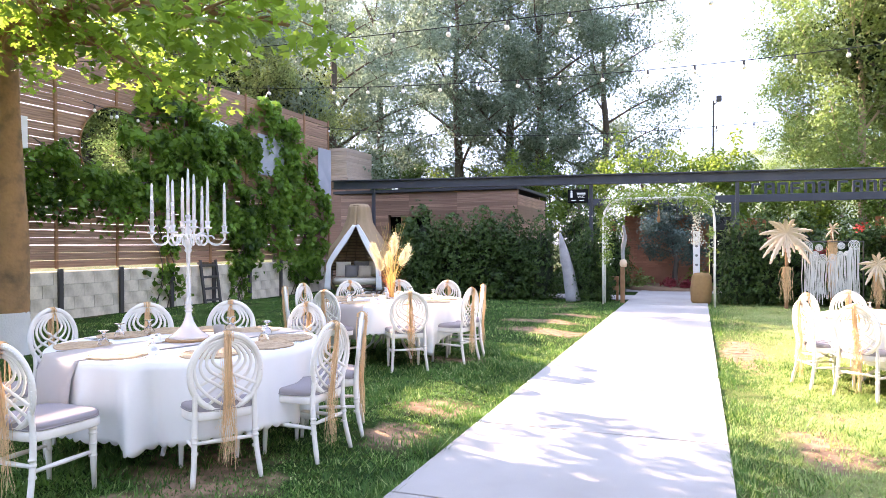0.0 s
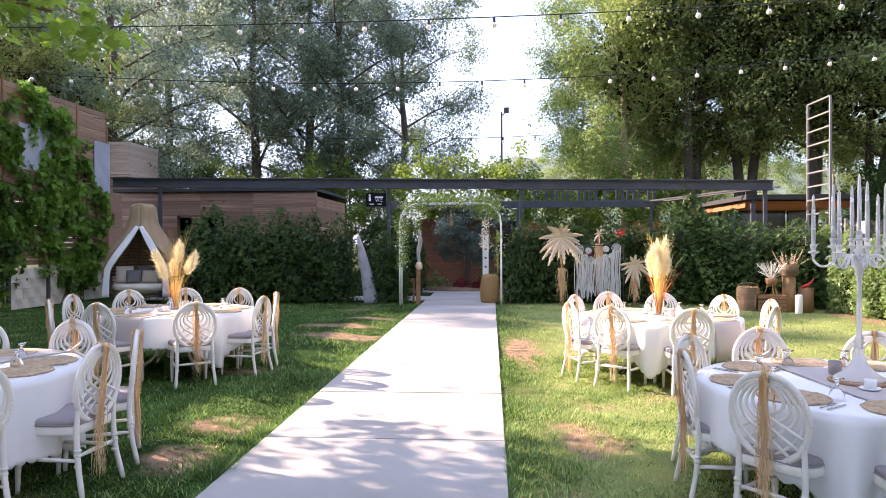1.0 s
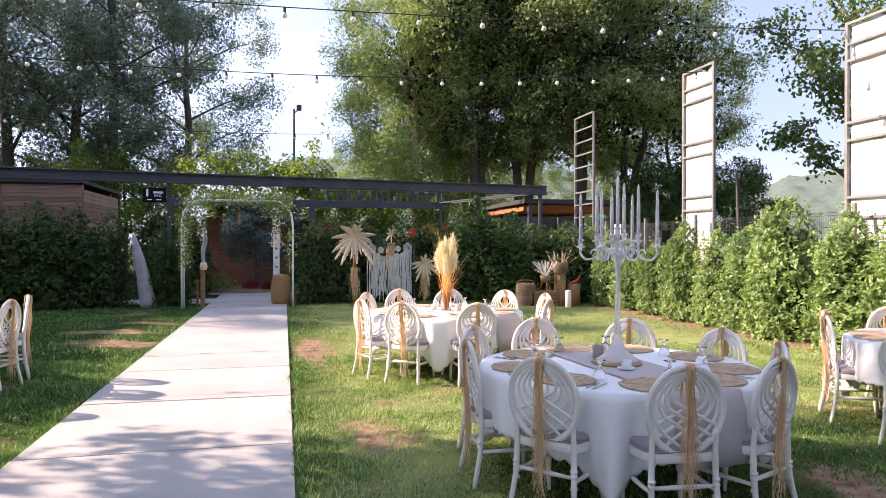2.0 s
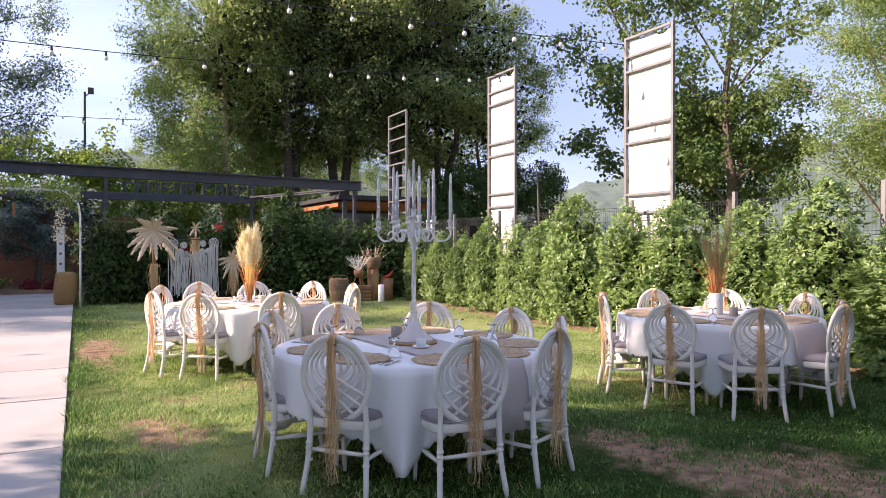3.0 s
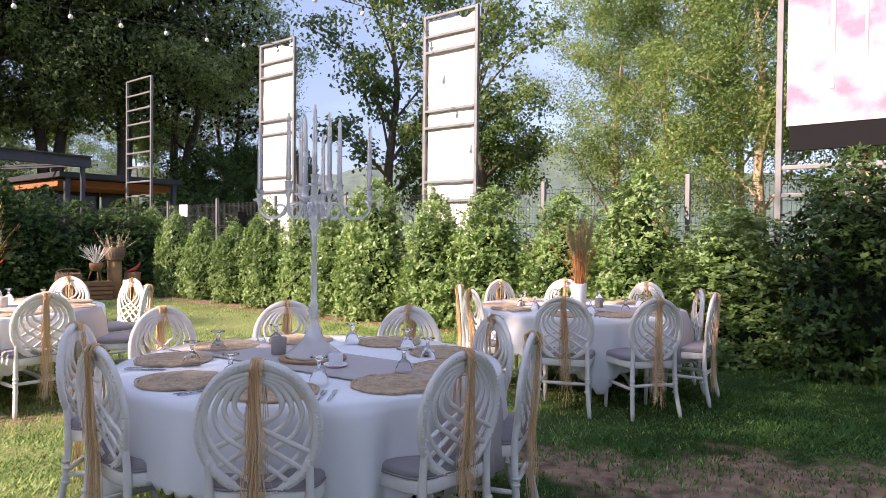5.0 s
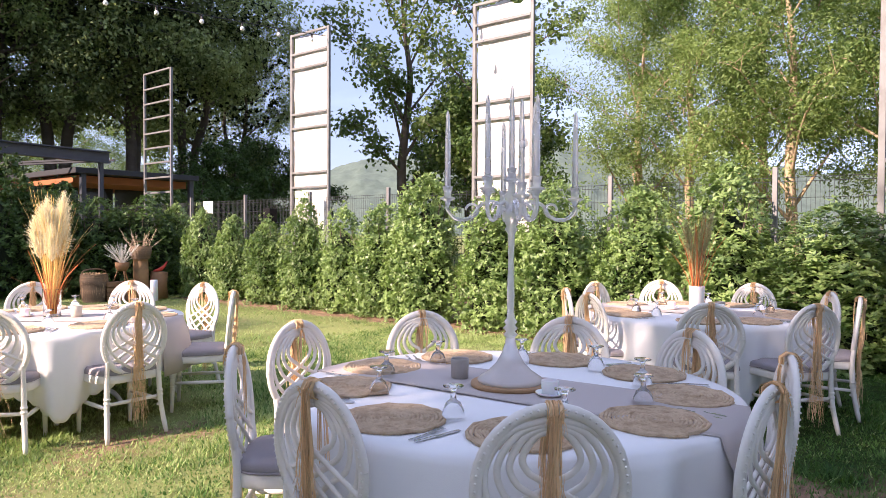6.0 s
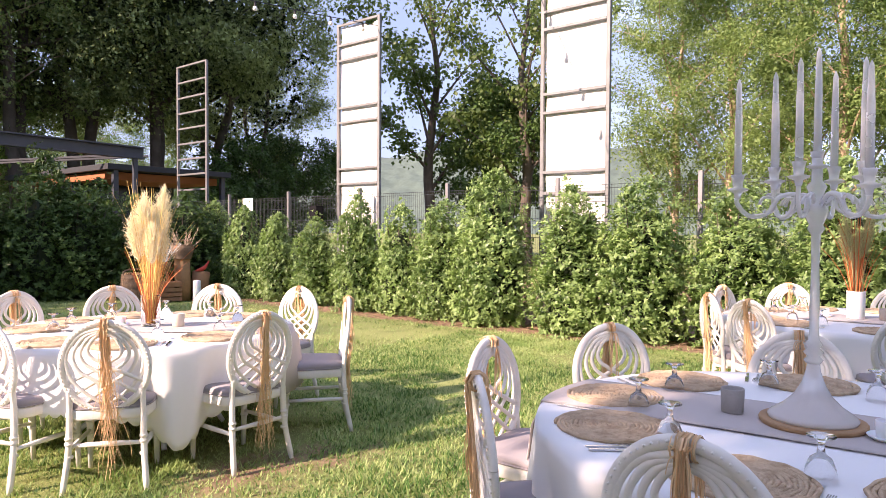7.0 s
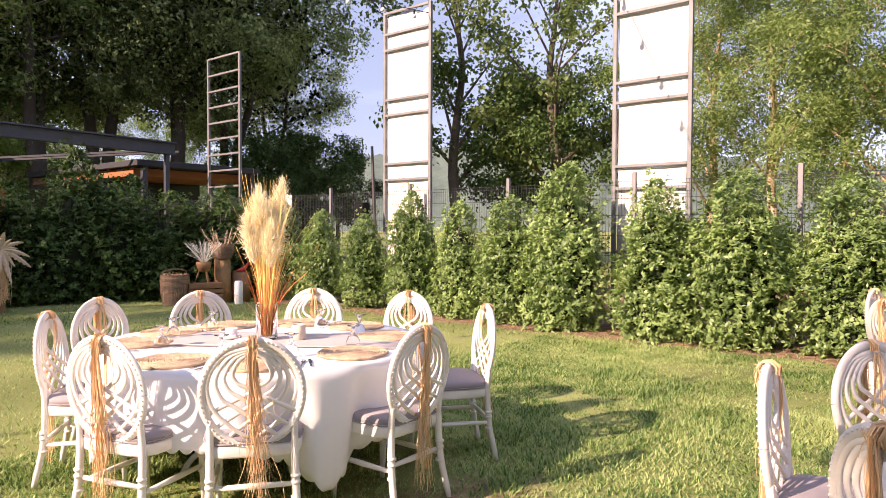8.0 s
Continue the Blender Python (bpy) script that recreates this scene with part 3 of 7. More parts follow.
# ---- steel beam over the garden gate ----
gantry = thing("steel_gantry", "long anthracite steel beam on slim posts across the garden", "beam")
bz0, bz1 = 3.59, 3.32
tilt = Matrix.Translation((-1.12, 21.5, (bz0 + bz1) / 2)) @ Matrix.Rotation(math.atan2(bz0 - bz1, 19.85), 4, "Y")
for nm, dz, h, d in (("flange", 0.13, 0.035, 0.22), ("web", 0.0, 0.224, 0.05), ("flange", -0.13, 0.035, 0.22)):
    bm = bmesh.new()
    box(bm, (0, 0, dz), (19.85, d, h), tilt, bevel=0.004)
    part(nm, bm, M_BEAM, gantry)
for px, top in ((-9.55, 3.44), (-2.42, 3.34), (1.55, 3.3), (8.6, 3.2)):
    bm = bmesh.new()
    box(bm, (px, 21.5, top / 2), (0.1, 0.1, top), bevel=0.008)
    part("post", bm, M_BEAM, gantry)

# second beam behind with raised sheet letters seen from their backs
canopy = thing("rear_canopy", "dark flat canopy edge with raised dark sheet-metal letters", "canopy")
bm = bmesh.new()
box(bm, (1.6, 25.2, 3.02), (9.4, 0.12, 0.24), bevel=0.01)
box(bm, (1.6, 26.2, 3.1), (9.4, 2.0, 0.06))
part("edge_beam", bm, M_BEAM, canopy)
for k, (lx, w) in enumerate([(2.3, .3), (2.68, .3), (3.06, .32), (3.44, .34), (3.82, .3), (4.2, .3), (4.75, .34), (5.13, .28), (5.5, .28), (5.86, .28), (6.2, .26)]):
    bm = bmesh.new()
    box(bm, (lx - w * 0.36, 25.2, 3.32), (0.08, 0.06, 0.34), bevel=0.004)
    box(bm, (lx, 25.2, 3.47), (w * 0.7, 0.06, 0.07), bevel=0.004)
    if k % 2:
        box(bm, (lx, 25.2, 3.31), (w * 0.7, 0.06, 0.06), bevel=0.004)
    if k % 3:
        box(bm, (lx + w * 0.36, 25.2, 3.32), (0.08, 0.06, 0.34), bevel=0.004)
    part("plain_letter_shape", bm, M_BEAM, canopy)
for px in (-2.9, 1.6, 6.2):
    bm = bmesh.new()
    box(bm, (px, 25.2, 1.45), (0.1, 0.1, 2.9), bevel=0.008)
    part("post", bm, M_BEAM, canopy)

# ---- pavilion at the far right ----
pavilion = thing("pavilion", "dark-roofed pavilion with orange walls and dark glass", "building")
bm = bmesh.new()
box(bm, (10.3, 26.2, 3.06), (3.6, 7.0, 0.15), bevel=0.01)
part("roof", bm, M_ROOF, pavilion)
bm = bmesh.new()
box(bm, (10.3, 26.4, 2.86), (3.3, 6.4, 0.2))
box(bm, (10.3, 25.6, 0.55), (3.2, 0.15, 1.1))
part("wall", bm, M_ORANGE, pavilion, "orange rendered wall")
for i in range(3):
    bm = bmesh.new()
    box(bm, (9.25 + i * 1.05, 25.45, 1.95), (0.98, 0.03, 1.65))
    part("pane", bm, M_PANE, pavilion, "dark glass pane")
for px, py in ((8.75, 22.85), (11.9, 22.85), (11.9, 26.0), (8.75, 26.0)):
    bm = bmesh.new()
    box(bm, (px, py, 1.5), (0.13, 0.13, 3.0), bevel=0.008)
    part("post", bm, M_BEAM, pavilion)
bm = bmesh.new()
for dx in (0.0, 0.45):
    tube(bm, [(5.2 + dx, 26.0, 3.02), (8.75 + dx, 22.0, 3.32)], 0.035, 4)
part("sloping_rafter", bm, M_ROOF, pavilion, "pale sloping rafter")

# brick wall at the end of the path
end_wall = thing("wall_north", "red brick wall with dark doorway at the end of the path", "wall", kind="structure")
bm = bmesh.new()
box(bm, (-0.55, 27.2, 1.3), (2.9, 0.24, 2.6))
part("brickwork", bm, M_BRICK, end_wall)
bm = bmesh.new()
box(bm, (1.35, 27.1, 1.25), (0.85, 0.16, 2.5))
part("doorway", bm, M_PANE, end_wall, "dark glazed door")
for px, w in ((-2.55, 0.7), (2.2, 0.85), (6.2, 0.9)):
    bm = bmesh.new()
    box(bm, (px, 25.9, 1.2), (w, 0.1, 2.4))
    part("cladding_sheet", bm, M_ORANGE, end_wall, "rust-orange cladding sheet")


# ---- chairs ----
def make_chair(seed):
    """White banquet chair, its back an oval of crossing loops, with a raffia tie. It faces +y; its origin is on the ground under the seat."""
    r = np.random.default_rng(seed)
    ch = thing("banquet_chair", "white painted wooden chair with oval lattice back and grey cushion", "chair", "chairs round the tables")
    zc, a, b, yb = 0.692, 0.220, 0.243, -0.220
    rake = lambda z: yb - 0.10 * max(0.0, z - 0.45)

    # seat wider in front, a deep curved apron below and a boxed cushion on it
    def squarish(prof, hx, hy, power):
        bm = bmesh.new()
        lathe(bm, prof, 40, cap=False)
        for v in bm.verts:
            q = math.hypot(v.co.x, v.co.y)
            if q > 1e-6:
                c, s = v.co.x / q, v.co.y / q
                k = q * (abs(c) ** power + abs(s) ** power) ** (-1 / power)
                v.co.x, v.co.y = hx * c * k, hy * s * k
                v.co.x *= 1 + 0.30 * v.co.y
        return bm

    bm = squarish([(0.0, 0.392), (0.90, 0.392), (0.985, 0.396), (1.0, 0.405), (1.0, 0.446), (0.985, 0.452), (0.0, 0.452)], 0.230, 0.232, 6.0)
    part("seat_frame", bm, M_CHAIR, ch, smooth=True)
    bm = squarish([(0.0, 0.4525), (0.97, 0.4525), (1.02, 0.458), (1.035, 0.472), (1.02, 0.488), (0.95, 0.499), (0.6, 0.506), (0.0, 0.508)], 0.225, 0.226, 5.0)
    part("cushion", bm, M_CUSHION, ch, "grey-mauve seat cushion", smooth=True)
    bm = bmesh.new()
    ring = [2 * math.pi * i / 60 for i in range(61)]
    edge = lambda t: (abs(math.cos(t)) ** 5 + abs(math.sin(t)) ** 5) ** -0.2
    tube(bm, [(0.232 * math.cos(t) * edge(t) * (1 + 0.3 * 0.222 * math.sin(t) * edge(t)), 0.233 * math.sin(t) * edge(t), 0.460) for t in ring], 0.005, 5, cap=False)
    part("piping", bm, M_CUSHION, ch, smooth=True)

    def flat_bar(pts, radius, n, cap):
        bm = bmesh.new()
        tube(bm, pts, radius, n, cap)
        for v in bm.verts:
            v.co.y = rake(v.co.z) + (v.co.y - rake(v.co.z)) * 0.72
        return bm

    bm = flat_bar([(a * math.cos(t), rake(zc + b * math.sin(t)), zc + b * math.sin(t)) for t in [2 * math.pi * i / 40 for i in range(41)]], 0.0205, 10, False)
    back = part("back_frame", bm, M_CHAIR, ch, smooth=True)
    bm = bmesh.new()
    for i in range(64):
        t = 2 * math.pi * i / 64
        z = zc + (b + 0.004) * math.sin(t)
        bmesh.ops.create_icosphere(bm, subdivisions=1, radius=0.0048, matrix=Matrix.Translation(((a + 0.004) * math.cos(t), rake(z) - 0.0150, z)))
    part("bead_trim", bm, M_CHAIR, back, smooth=True)
    for sx in (-1, 1):
        for loop_pts in (((0.0, 0.214), (0.115, 0.178), (0.180, 0.070), (0.166, -0.050), (0.100, -0.140), (0.020, -0.205)),
                         ((0.0, 0.206), (0.092, 0.170), (0.148, 0.075), (0.126, -0.015), (0.062, -0.068), (0.0, -0.118), (-0.098, -0.198)),
                         ((0.0, 0.197), (0.070, 0.165), (0.114, 0.085), (0.096, 0.022), (0.045, -0.018), (0.0, -0.052), (-0.150, -0.152)),
                         ((0.0, 0.184), (0.046, 0.164), (0.080, 0.100), (0.064, 0.055), (0.028, 0.030), (0.0, 0.008), (-0.188, -0.092))):
            pts = smooth_path([(u * 1.07, 0.0, w) for u, w in loop_pts], 5)
            bm = flat_bar([(sx * p.x, rake(zc + p.z) + 0.005 * sx, zc + p.z) for p in pts], [0.0135 - 0.003 * min(1.0, i / 14) for i in range(len(pts))], 8, True)
            part("back_loop", bm, M_CHAIR, back, smooth=True)

    for sx in (-1, 1):
        bm = bmesh.new()
        tube(bm, smooth_path([(sx * 0.186, rake(0.58), 0.58), (sx * 0.187, yb, 0.43), (sx * 0.193, yb - 0.012, 0.22), (sx * 0.213, yb - 0.055, 0.0)], 4), [0.016] * 4 + [0.0185] * 4 + [0.0175] * 4 + [0.0135], 8)
        for z in (0.30, 0.27, 0.20):
            tube(bm, [(sx * 0.190, yb - 0.008, z - 0.007), (sx * 0.190, yb - 0.008, z + 0.007)], 0.0225, 8)
        part("leg", bm, M_CHAIR, ch, smooth=True)
        bm = bmesh.new()
        tube(bm, [(sx * 0.187, 0.182, 0.43), (sx * 0.187, 0.182, 0.33), (sx * 0.187, 0.185, 0.2), (sx * 0.188, 0.192, 0.0)], [0.021, 0.0225, 0.0195, 0.0135], 8)
        for z in (0.375, 0.35, 0.285, 0.21):
            tube(bm, [(sx * 0.187, 0.183, z - 0.007), (sx * 0.187, 0.183, z + 0.007)], 0.0245, 8)
        part("leg", bm, M_CHAIR, ch, smooth=True)
        bm = bmesh.new()
        tube(bm, [(sx * 0.191, yb, 0.235), (sx * 0.189, -0.02, 0.235), (sx * 0.187, 0.182, 0.235)], [0.011, 0.0155, 0.011], 7)
        part("stretcher", bm, M_CHAIR, ch, smooth=True)
    bm = bmesh.new()
    tube(bm, [(-0.192, yb, 0.26), (0, yb, 0.26), (0.192, yb, 0.26)], [0.011, 0.0155, 0.011], 7)
    part("stretcher", bm, M_CHAIR, ch, smooth=True)

    # raffia bunch tied over the top of the back, hanging down behind
    n, k = 110, 12
    lane = r.uniform(-0.03, 0.03)
    off = r.normal(0, 0.009, (n, 1)) + r.choice([-0.010, 0.008], (n, 1))
    ln = r.uniform(0.54, 0.86, (n, 1)) * np.where(r.random((n, 1)) < 0.2, 0.55, 1.0)
    s = np.linspace(0, 1, k)[None, :]
    xs = off * (0.7 + 1.1 * s) + lane * s + 0.014 * np.sin(s * 13 + r.uniform(0, 6, (n, 1))) * s + r.normal(0, 0.030, (n, 1)) * s ** 2
    zs = 0.925 - ln * s
    ys = np.array([rake(z) for z in zs.ravel()]).reshape(n, k) - 0.028 - 0.014 * r.random((n, 1)) + 0.012 * np.sin(s * 7 + r.uniform(0, 6, (n, 1))) * s - 0.03 * s * r.random((n, 1))
    VF1 = strands(np.stack([xs, ys, zs], -1), 0.0023, 0.0010, r)
    m2 = 40
    t = np.linspace(0, 1, 7)[None, :]
    ths = t * 5.2 - 0.4
    ox = r.normal(0, 0.014, (m2, 1))
    loop = np.stack([ox + 0 * t, rake(0.93) + 0.034 * np.cos(ths) * (1 + 0.15 * r.normal(size=(m2, 1))), 0.925 + 0.034 * np.sin(ths) + 0 * ox], -1)
    VF2 = strands(loop, 0.003, 0.003, r)
    m3 = 60
    wf = r.choice([-1, 1], (m3, 1)) * r.uniform(0.01, 0.05, (m3, 1))
    front = r.random((m3, 1)) < 0.6
    fall = np.where(front, r.uniform(-0.26, -0.04, (m3, 1)), r.uniform(-0.06, 0.05, (m3, 1)))
    flare = np.stack([wf * t * (1.2 - 0.5 * t), rake(0.9) + np.where(front, 0.03, -0.035) * (1 + 0.4 * t) + 0 * wf, 0.90 + fall * t ** 1.4 + 0.02 * np.sin(t * 3.1)], -1)
    VF3 = strands(flare, 0.0028, 0.0012, r)
    V, F = VF1
    for v2, f2 in (VF2, VF3):
        F = np.concatenate([F, f2 + len(V)])
        V = np.concatenate([V, v2])
    leaf_part("raffia_tie", (V, F), M_RAFFIA, ch, "straw-coloured raffia bunch")
    return ch


PROTO_CHAIRS = [make_chair(11 + i) for i in range(4)]
USED = [False] * 4


def place_chair(i, x, y, turn, z=0.0):
    """Stand a chair at x, y, facing along turn (degrees from +x)."""
    m = pose(x, y, z, 0, 0, turn - 90)
    if USED[i]:
        return copy_thing(PROTO_CHAIRS[i], m)
    USED[i] = True
    PROTO_CHAIRS[i].matrix_basis = m
    return PROTO_CHAIRS[i]


# ---- tables ----
TABLE_R, TOP_Z = 0.975, 0.745


def make_table(x, y, cloth_turn, seed, side_drop=0.36, corner_drop=0.28):
    r = np.random.default_rng(seed)
    tb = thing("round_table", "round banquet table hidden under white linen", "table", "banquet tables", pose(x, y, 0, 0, 0, cloth_turn))
    bm = bmesh.new()
    lathe(bm, [(0.0, 0.71), (TABLE_R - 0.01, 0.71), (TABLE_R, 0.72), (TABLE_R, 0.737), (TABLE_R - 0.01, TOP_Z - 0.003), (0.0, TOP_Z - 0.003)], 48, cap=False)
    part("tabletop", bm, M_TIMBER, tb)
    for k in range(4):
        a = math.pi / 4 + k * math.pi / 2
        bm = bmesh.new()
        tube(bm, smooth_path([(0.50 * math.cos(a), 0.50 * math.sin(a), 0.012), (0.44 * math.cos(a), 0.44 * math.sin(a), 0.10), (0.30 * math.cos(a), 0.30 * math.sin(a), 0.2), (0.26 * math.cos(a), 0.26 * math.sin(a), 0.4), (0.30 * math.cos(a), 0.30 * math.sin(a), 0.71)], 4), 0.018, 8)
        part("leg", bm, M_WHITEIRON, tb, "white bent steel leg", smooth=True)

    # square cloth with scalloped hem, its four corners hanging lowest
    n, rings = 704, 15
    V, F = [], []
    V.append((0, 0, TOP_Z + 0.004))
    ph = r.uniform(0, 6.28, 12)
    for j in range(rings):
        for i in range(n):
            t = 2 * math.pi * i / n
            c, s = math.cos(t), math.sin(t)
            if j < 3:
                rad, z = (0.45, 0.85, TABLE_R + 0.004)[j], TOP_Z + (0.004, 0.004, 0.002)[j]
            else:
                f = (j - 2) / (rings - 3)
                q = int(t // (math.pi / 2))
                u = t % (math.pi / 2) - math.pi / 4
                point = max(0.0, 1 - abs(u) / 0.46)
                drop = side_drop + corner_drop * point ** 1.35 + 0.012 * math.sin(t * 5 + ph[9])
                hem = 0.022 * (1 - abs(math.sin(t * 44))) if j == rings - 1 else 0.0
                z = TOP_Z - drop * f + hem
                gather = math.exp(-(u / 0.30) ** 2)
                deep = math.cos(u * (15 + 2 * math.sin(ph[q])) + 0.6 * math.sin(ph[q + 4])) + 0.35 * math.sin(u * 31 + ph[q])
                soft = 0.5 * math.sin(t * 11 + ph[8]) + 0.4 * math.sin(t * 17 + ph[10])
                rad = TABLE_R + 0.010 + 0.030 * math.sin(f * 1.5) * (1 - gather) - 0.085 * gather * f ** 1.4 + (0.080 * gather * deep + 0.026 * soft + 0.016 * noise.noise((c * 5, s * 5, z * 2 + seed)) + 0.007 * noise.noise((c * 14, s * 14, z * 5 + seed))) * f ** 0.9
            V.append((rad * c, rad * s, z))
    for i in range(n):
        F.append((0, 1 + i, 1 + (i + 1) % n))
        for j in range(rings - 1):
            a = 1 + j * n
            F.append((a + i, a + n + i, a + n + (i + 1) % n, a + (i + 1) % n))
    cloth = part("tablecloth", (V, [], F), M_CLOTH, None, smooth=True)
    cloth.matrix_basis = pose(x, y, 0, 0, 0, cloth_turn)
    tagged(cloth, "white linen tablecloth with scalloped hem hanging in folds", "tablecloth", "tablecloths")
    sol = cloth.modifiers.new("thickness", "SOLIDIFY")
    sol.thickness, sol.offset = 0.002, -1
    return tb


def make_runner(x, y, turn, seed, width=0.50, drop=0.40):
    """A strip of linen across the table, hanging over both edges."""
    r = np.random.default_rng(seed)
    prof = [(-TABLE_R - 0.072, TOP_Z - drop), (-TABLE_R - 0.066, TOP_Z - drop * 0.6), (-TABLE_R - 0.050, TOP_Z - drop * 0.25), (-TABLE_R - 0.026, TOP_Z - 0.05), (-TABLE_R - 0.008, TOP_Z + 0.006)]
    prof += [(-0.6, TOP_Z + 0.012), (-0.2, TOP_Z + 0.011), (0.2, TOP_Z + 0.011), (0.6, TOP_Z + 0.012)]
    prof += [(-p, z) for p, z in prof[4::-1]]
    V, F, m = [], [], 12
    for i, (p, z) in enumerate(prof):
        for k in range(m + 1):
            q = (k / m - 0.5) * width
            hang = max(0.0, TOP_Z - z) / drop
            pp = p - math.copysign(TABLE_R - math.sqrt(TABLE_R ** 2 - q * q), p) * (1 if abs(p) > 0.9 else 0)
            wave = 0.018 * math.sin(q * 26 + seed) * hang
            V.append((pp + math.copysign(wave, p), q, z + 0.001 * math.sin(p * 9 + q * 14)))
    for i in range(len(prof) - 1):
        for k in range(m):
            a = i * (m + 1) + k
            F.append((a, a + m + 1, a + m + 2, a + 1))
    ob = part("table_runner", (V, [], F), M_RUNNER, None, smooth=True)
    ob.matrix_basis = pose(x, y, 0, 0, 0, turn)
    sol = ob.modifiers.new("thickness", "SOLIDIFY")
    sol.thickness, sol.offset = 0.003, 1
    return tagged(ob, "mauve-beige linen runner laid across the white tablecloth", "table runner", "table runners")


def make_placemat(seed):
    r = np.random.default_rng(seed)
    bm = bmesh.new()
    pts = []
    turns, n = 13, 26
    for i in range(turns * n):
        t = 2 * math.pi * i / n
        rad = 0.012 + 0.186 * i / (turns * n) + 0.0022 * math.sin(i * 2.7) + r.normal(0, 0.0012)
        pts.append((rad * math.cos(t), rad * math.sin(t), 0.0075 + 0.0016 * math.sin(i * 1.9) + r.normal(0, 0.0008)))
    tube(bm, pts, [0.0082 + 0.0014 * math.sin(i * 2.3) for i in range(len(pts))], 5)
    ob = part("placemat", bm, M_MAT, None, smooth=True)
    return tagged(ob, "round woven seagrass placemat on the white cloth", "placemat", "placemats")


def make_goblet():
    bm = bmesh.new()
    lathe(bm, [(0.034, 0.0), (0.0345, 0.004), (0.031, 0.03), (0.022, 0.052), (0.009, 0.062), (0.007, 0.085), (0.010, 0.094), (0.030, 0.101), (0.030, 0.104), (0.0, 0.104)], 16, cap=False)
    bmesh.ops.scale(bm, vec=(1.28, 1.28, 1.22), verts=bm.verts)
    ob = part("goblet", bm, M_GLASS, None, smooth=True)
    return tagged(ob, "small stemmed glass turned upside down on the cloth", "glass", "glasses")


def make_cutlery(kind):
    bm = bmesh.new()
    if kind == "fork":
        box(bm, (0, -0.03, 0.004), (0.008, 0.11, 0.003))
        box(bm, (0, 0.035, 0.005), (0.022, 0.025, 0.003))
        for dx in (-0.009, -0.003, 0.003, 0.009):
            box(bm, (dx, 0.07, 0.006), (0.003, 0.05, 0.003))
    else:
        box(bm, (0, -0.05, 0.004), (0.012, 0.09, 0.005), bevel=0.001)
        box(bm, (0.002, 0.05, 0.004), (0.016, 0.115, 0.002))
    ob = part(kind, bm, M_STEEL, None)
    return tagged(ob, "steel " + kind + " lying beside a placemat", kind, "cutlery")


PROTO = {"placemat": make_placemat(5), "goblet": make_goblet(), "fork": make_cutlery("fork"), "knife": make_cutlery("knife")}
FIRST = set()


def put(key, m):
    if key in FIRST:
        return copy_thing(PROTO[key], m)
    FIRST.add(key)
    PROTO[key].matrix_basis = m
    return PROTO[key]


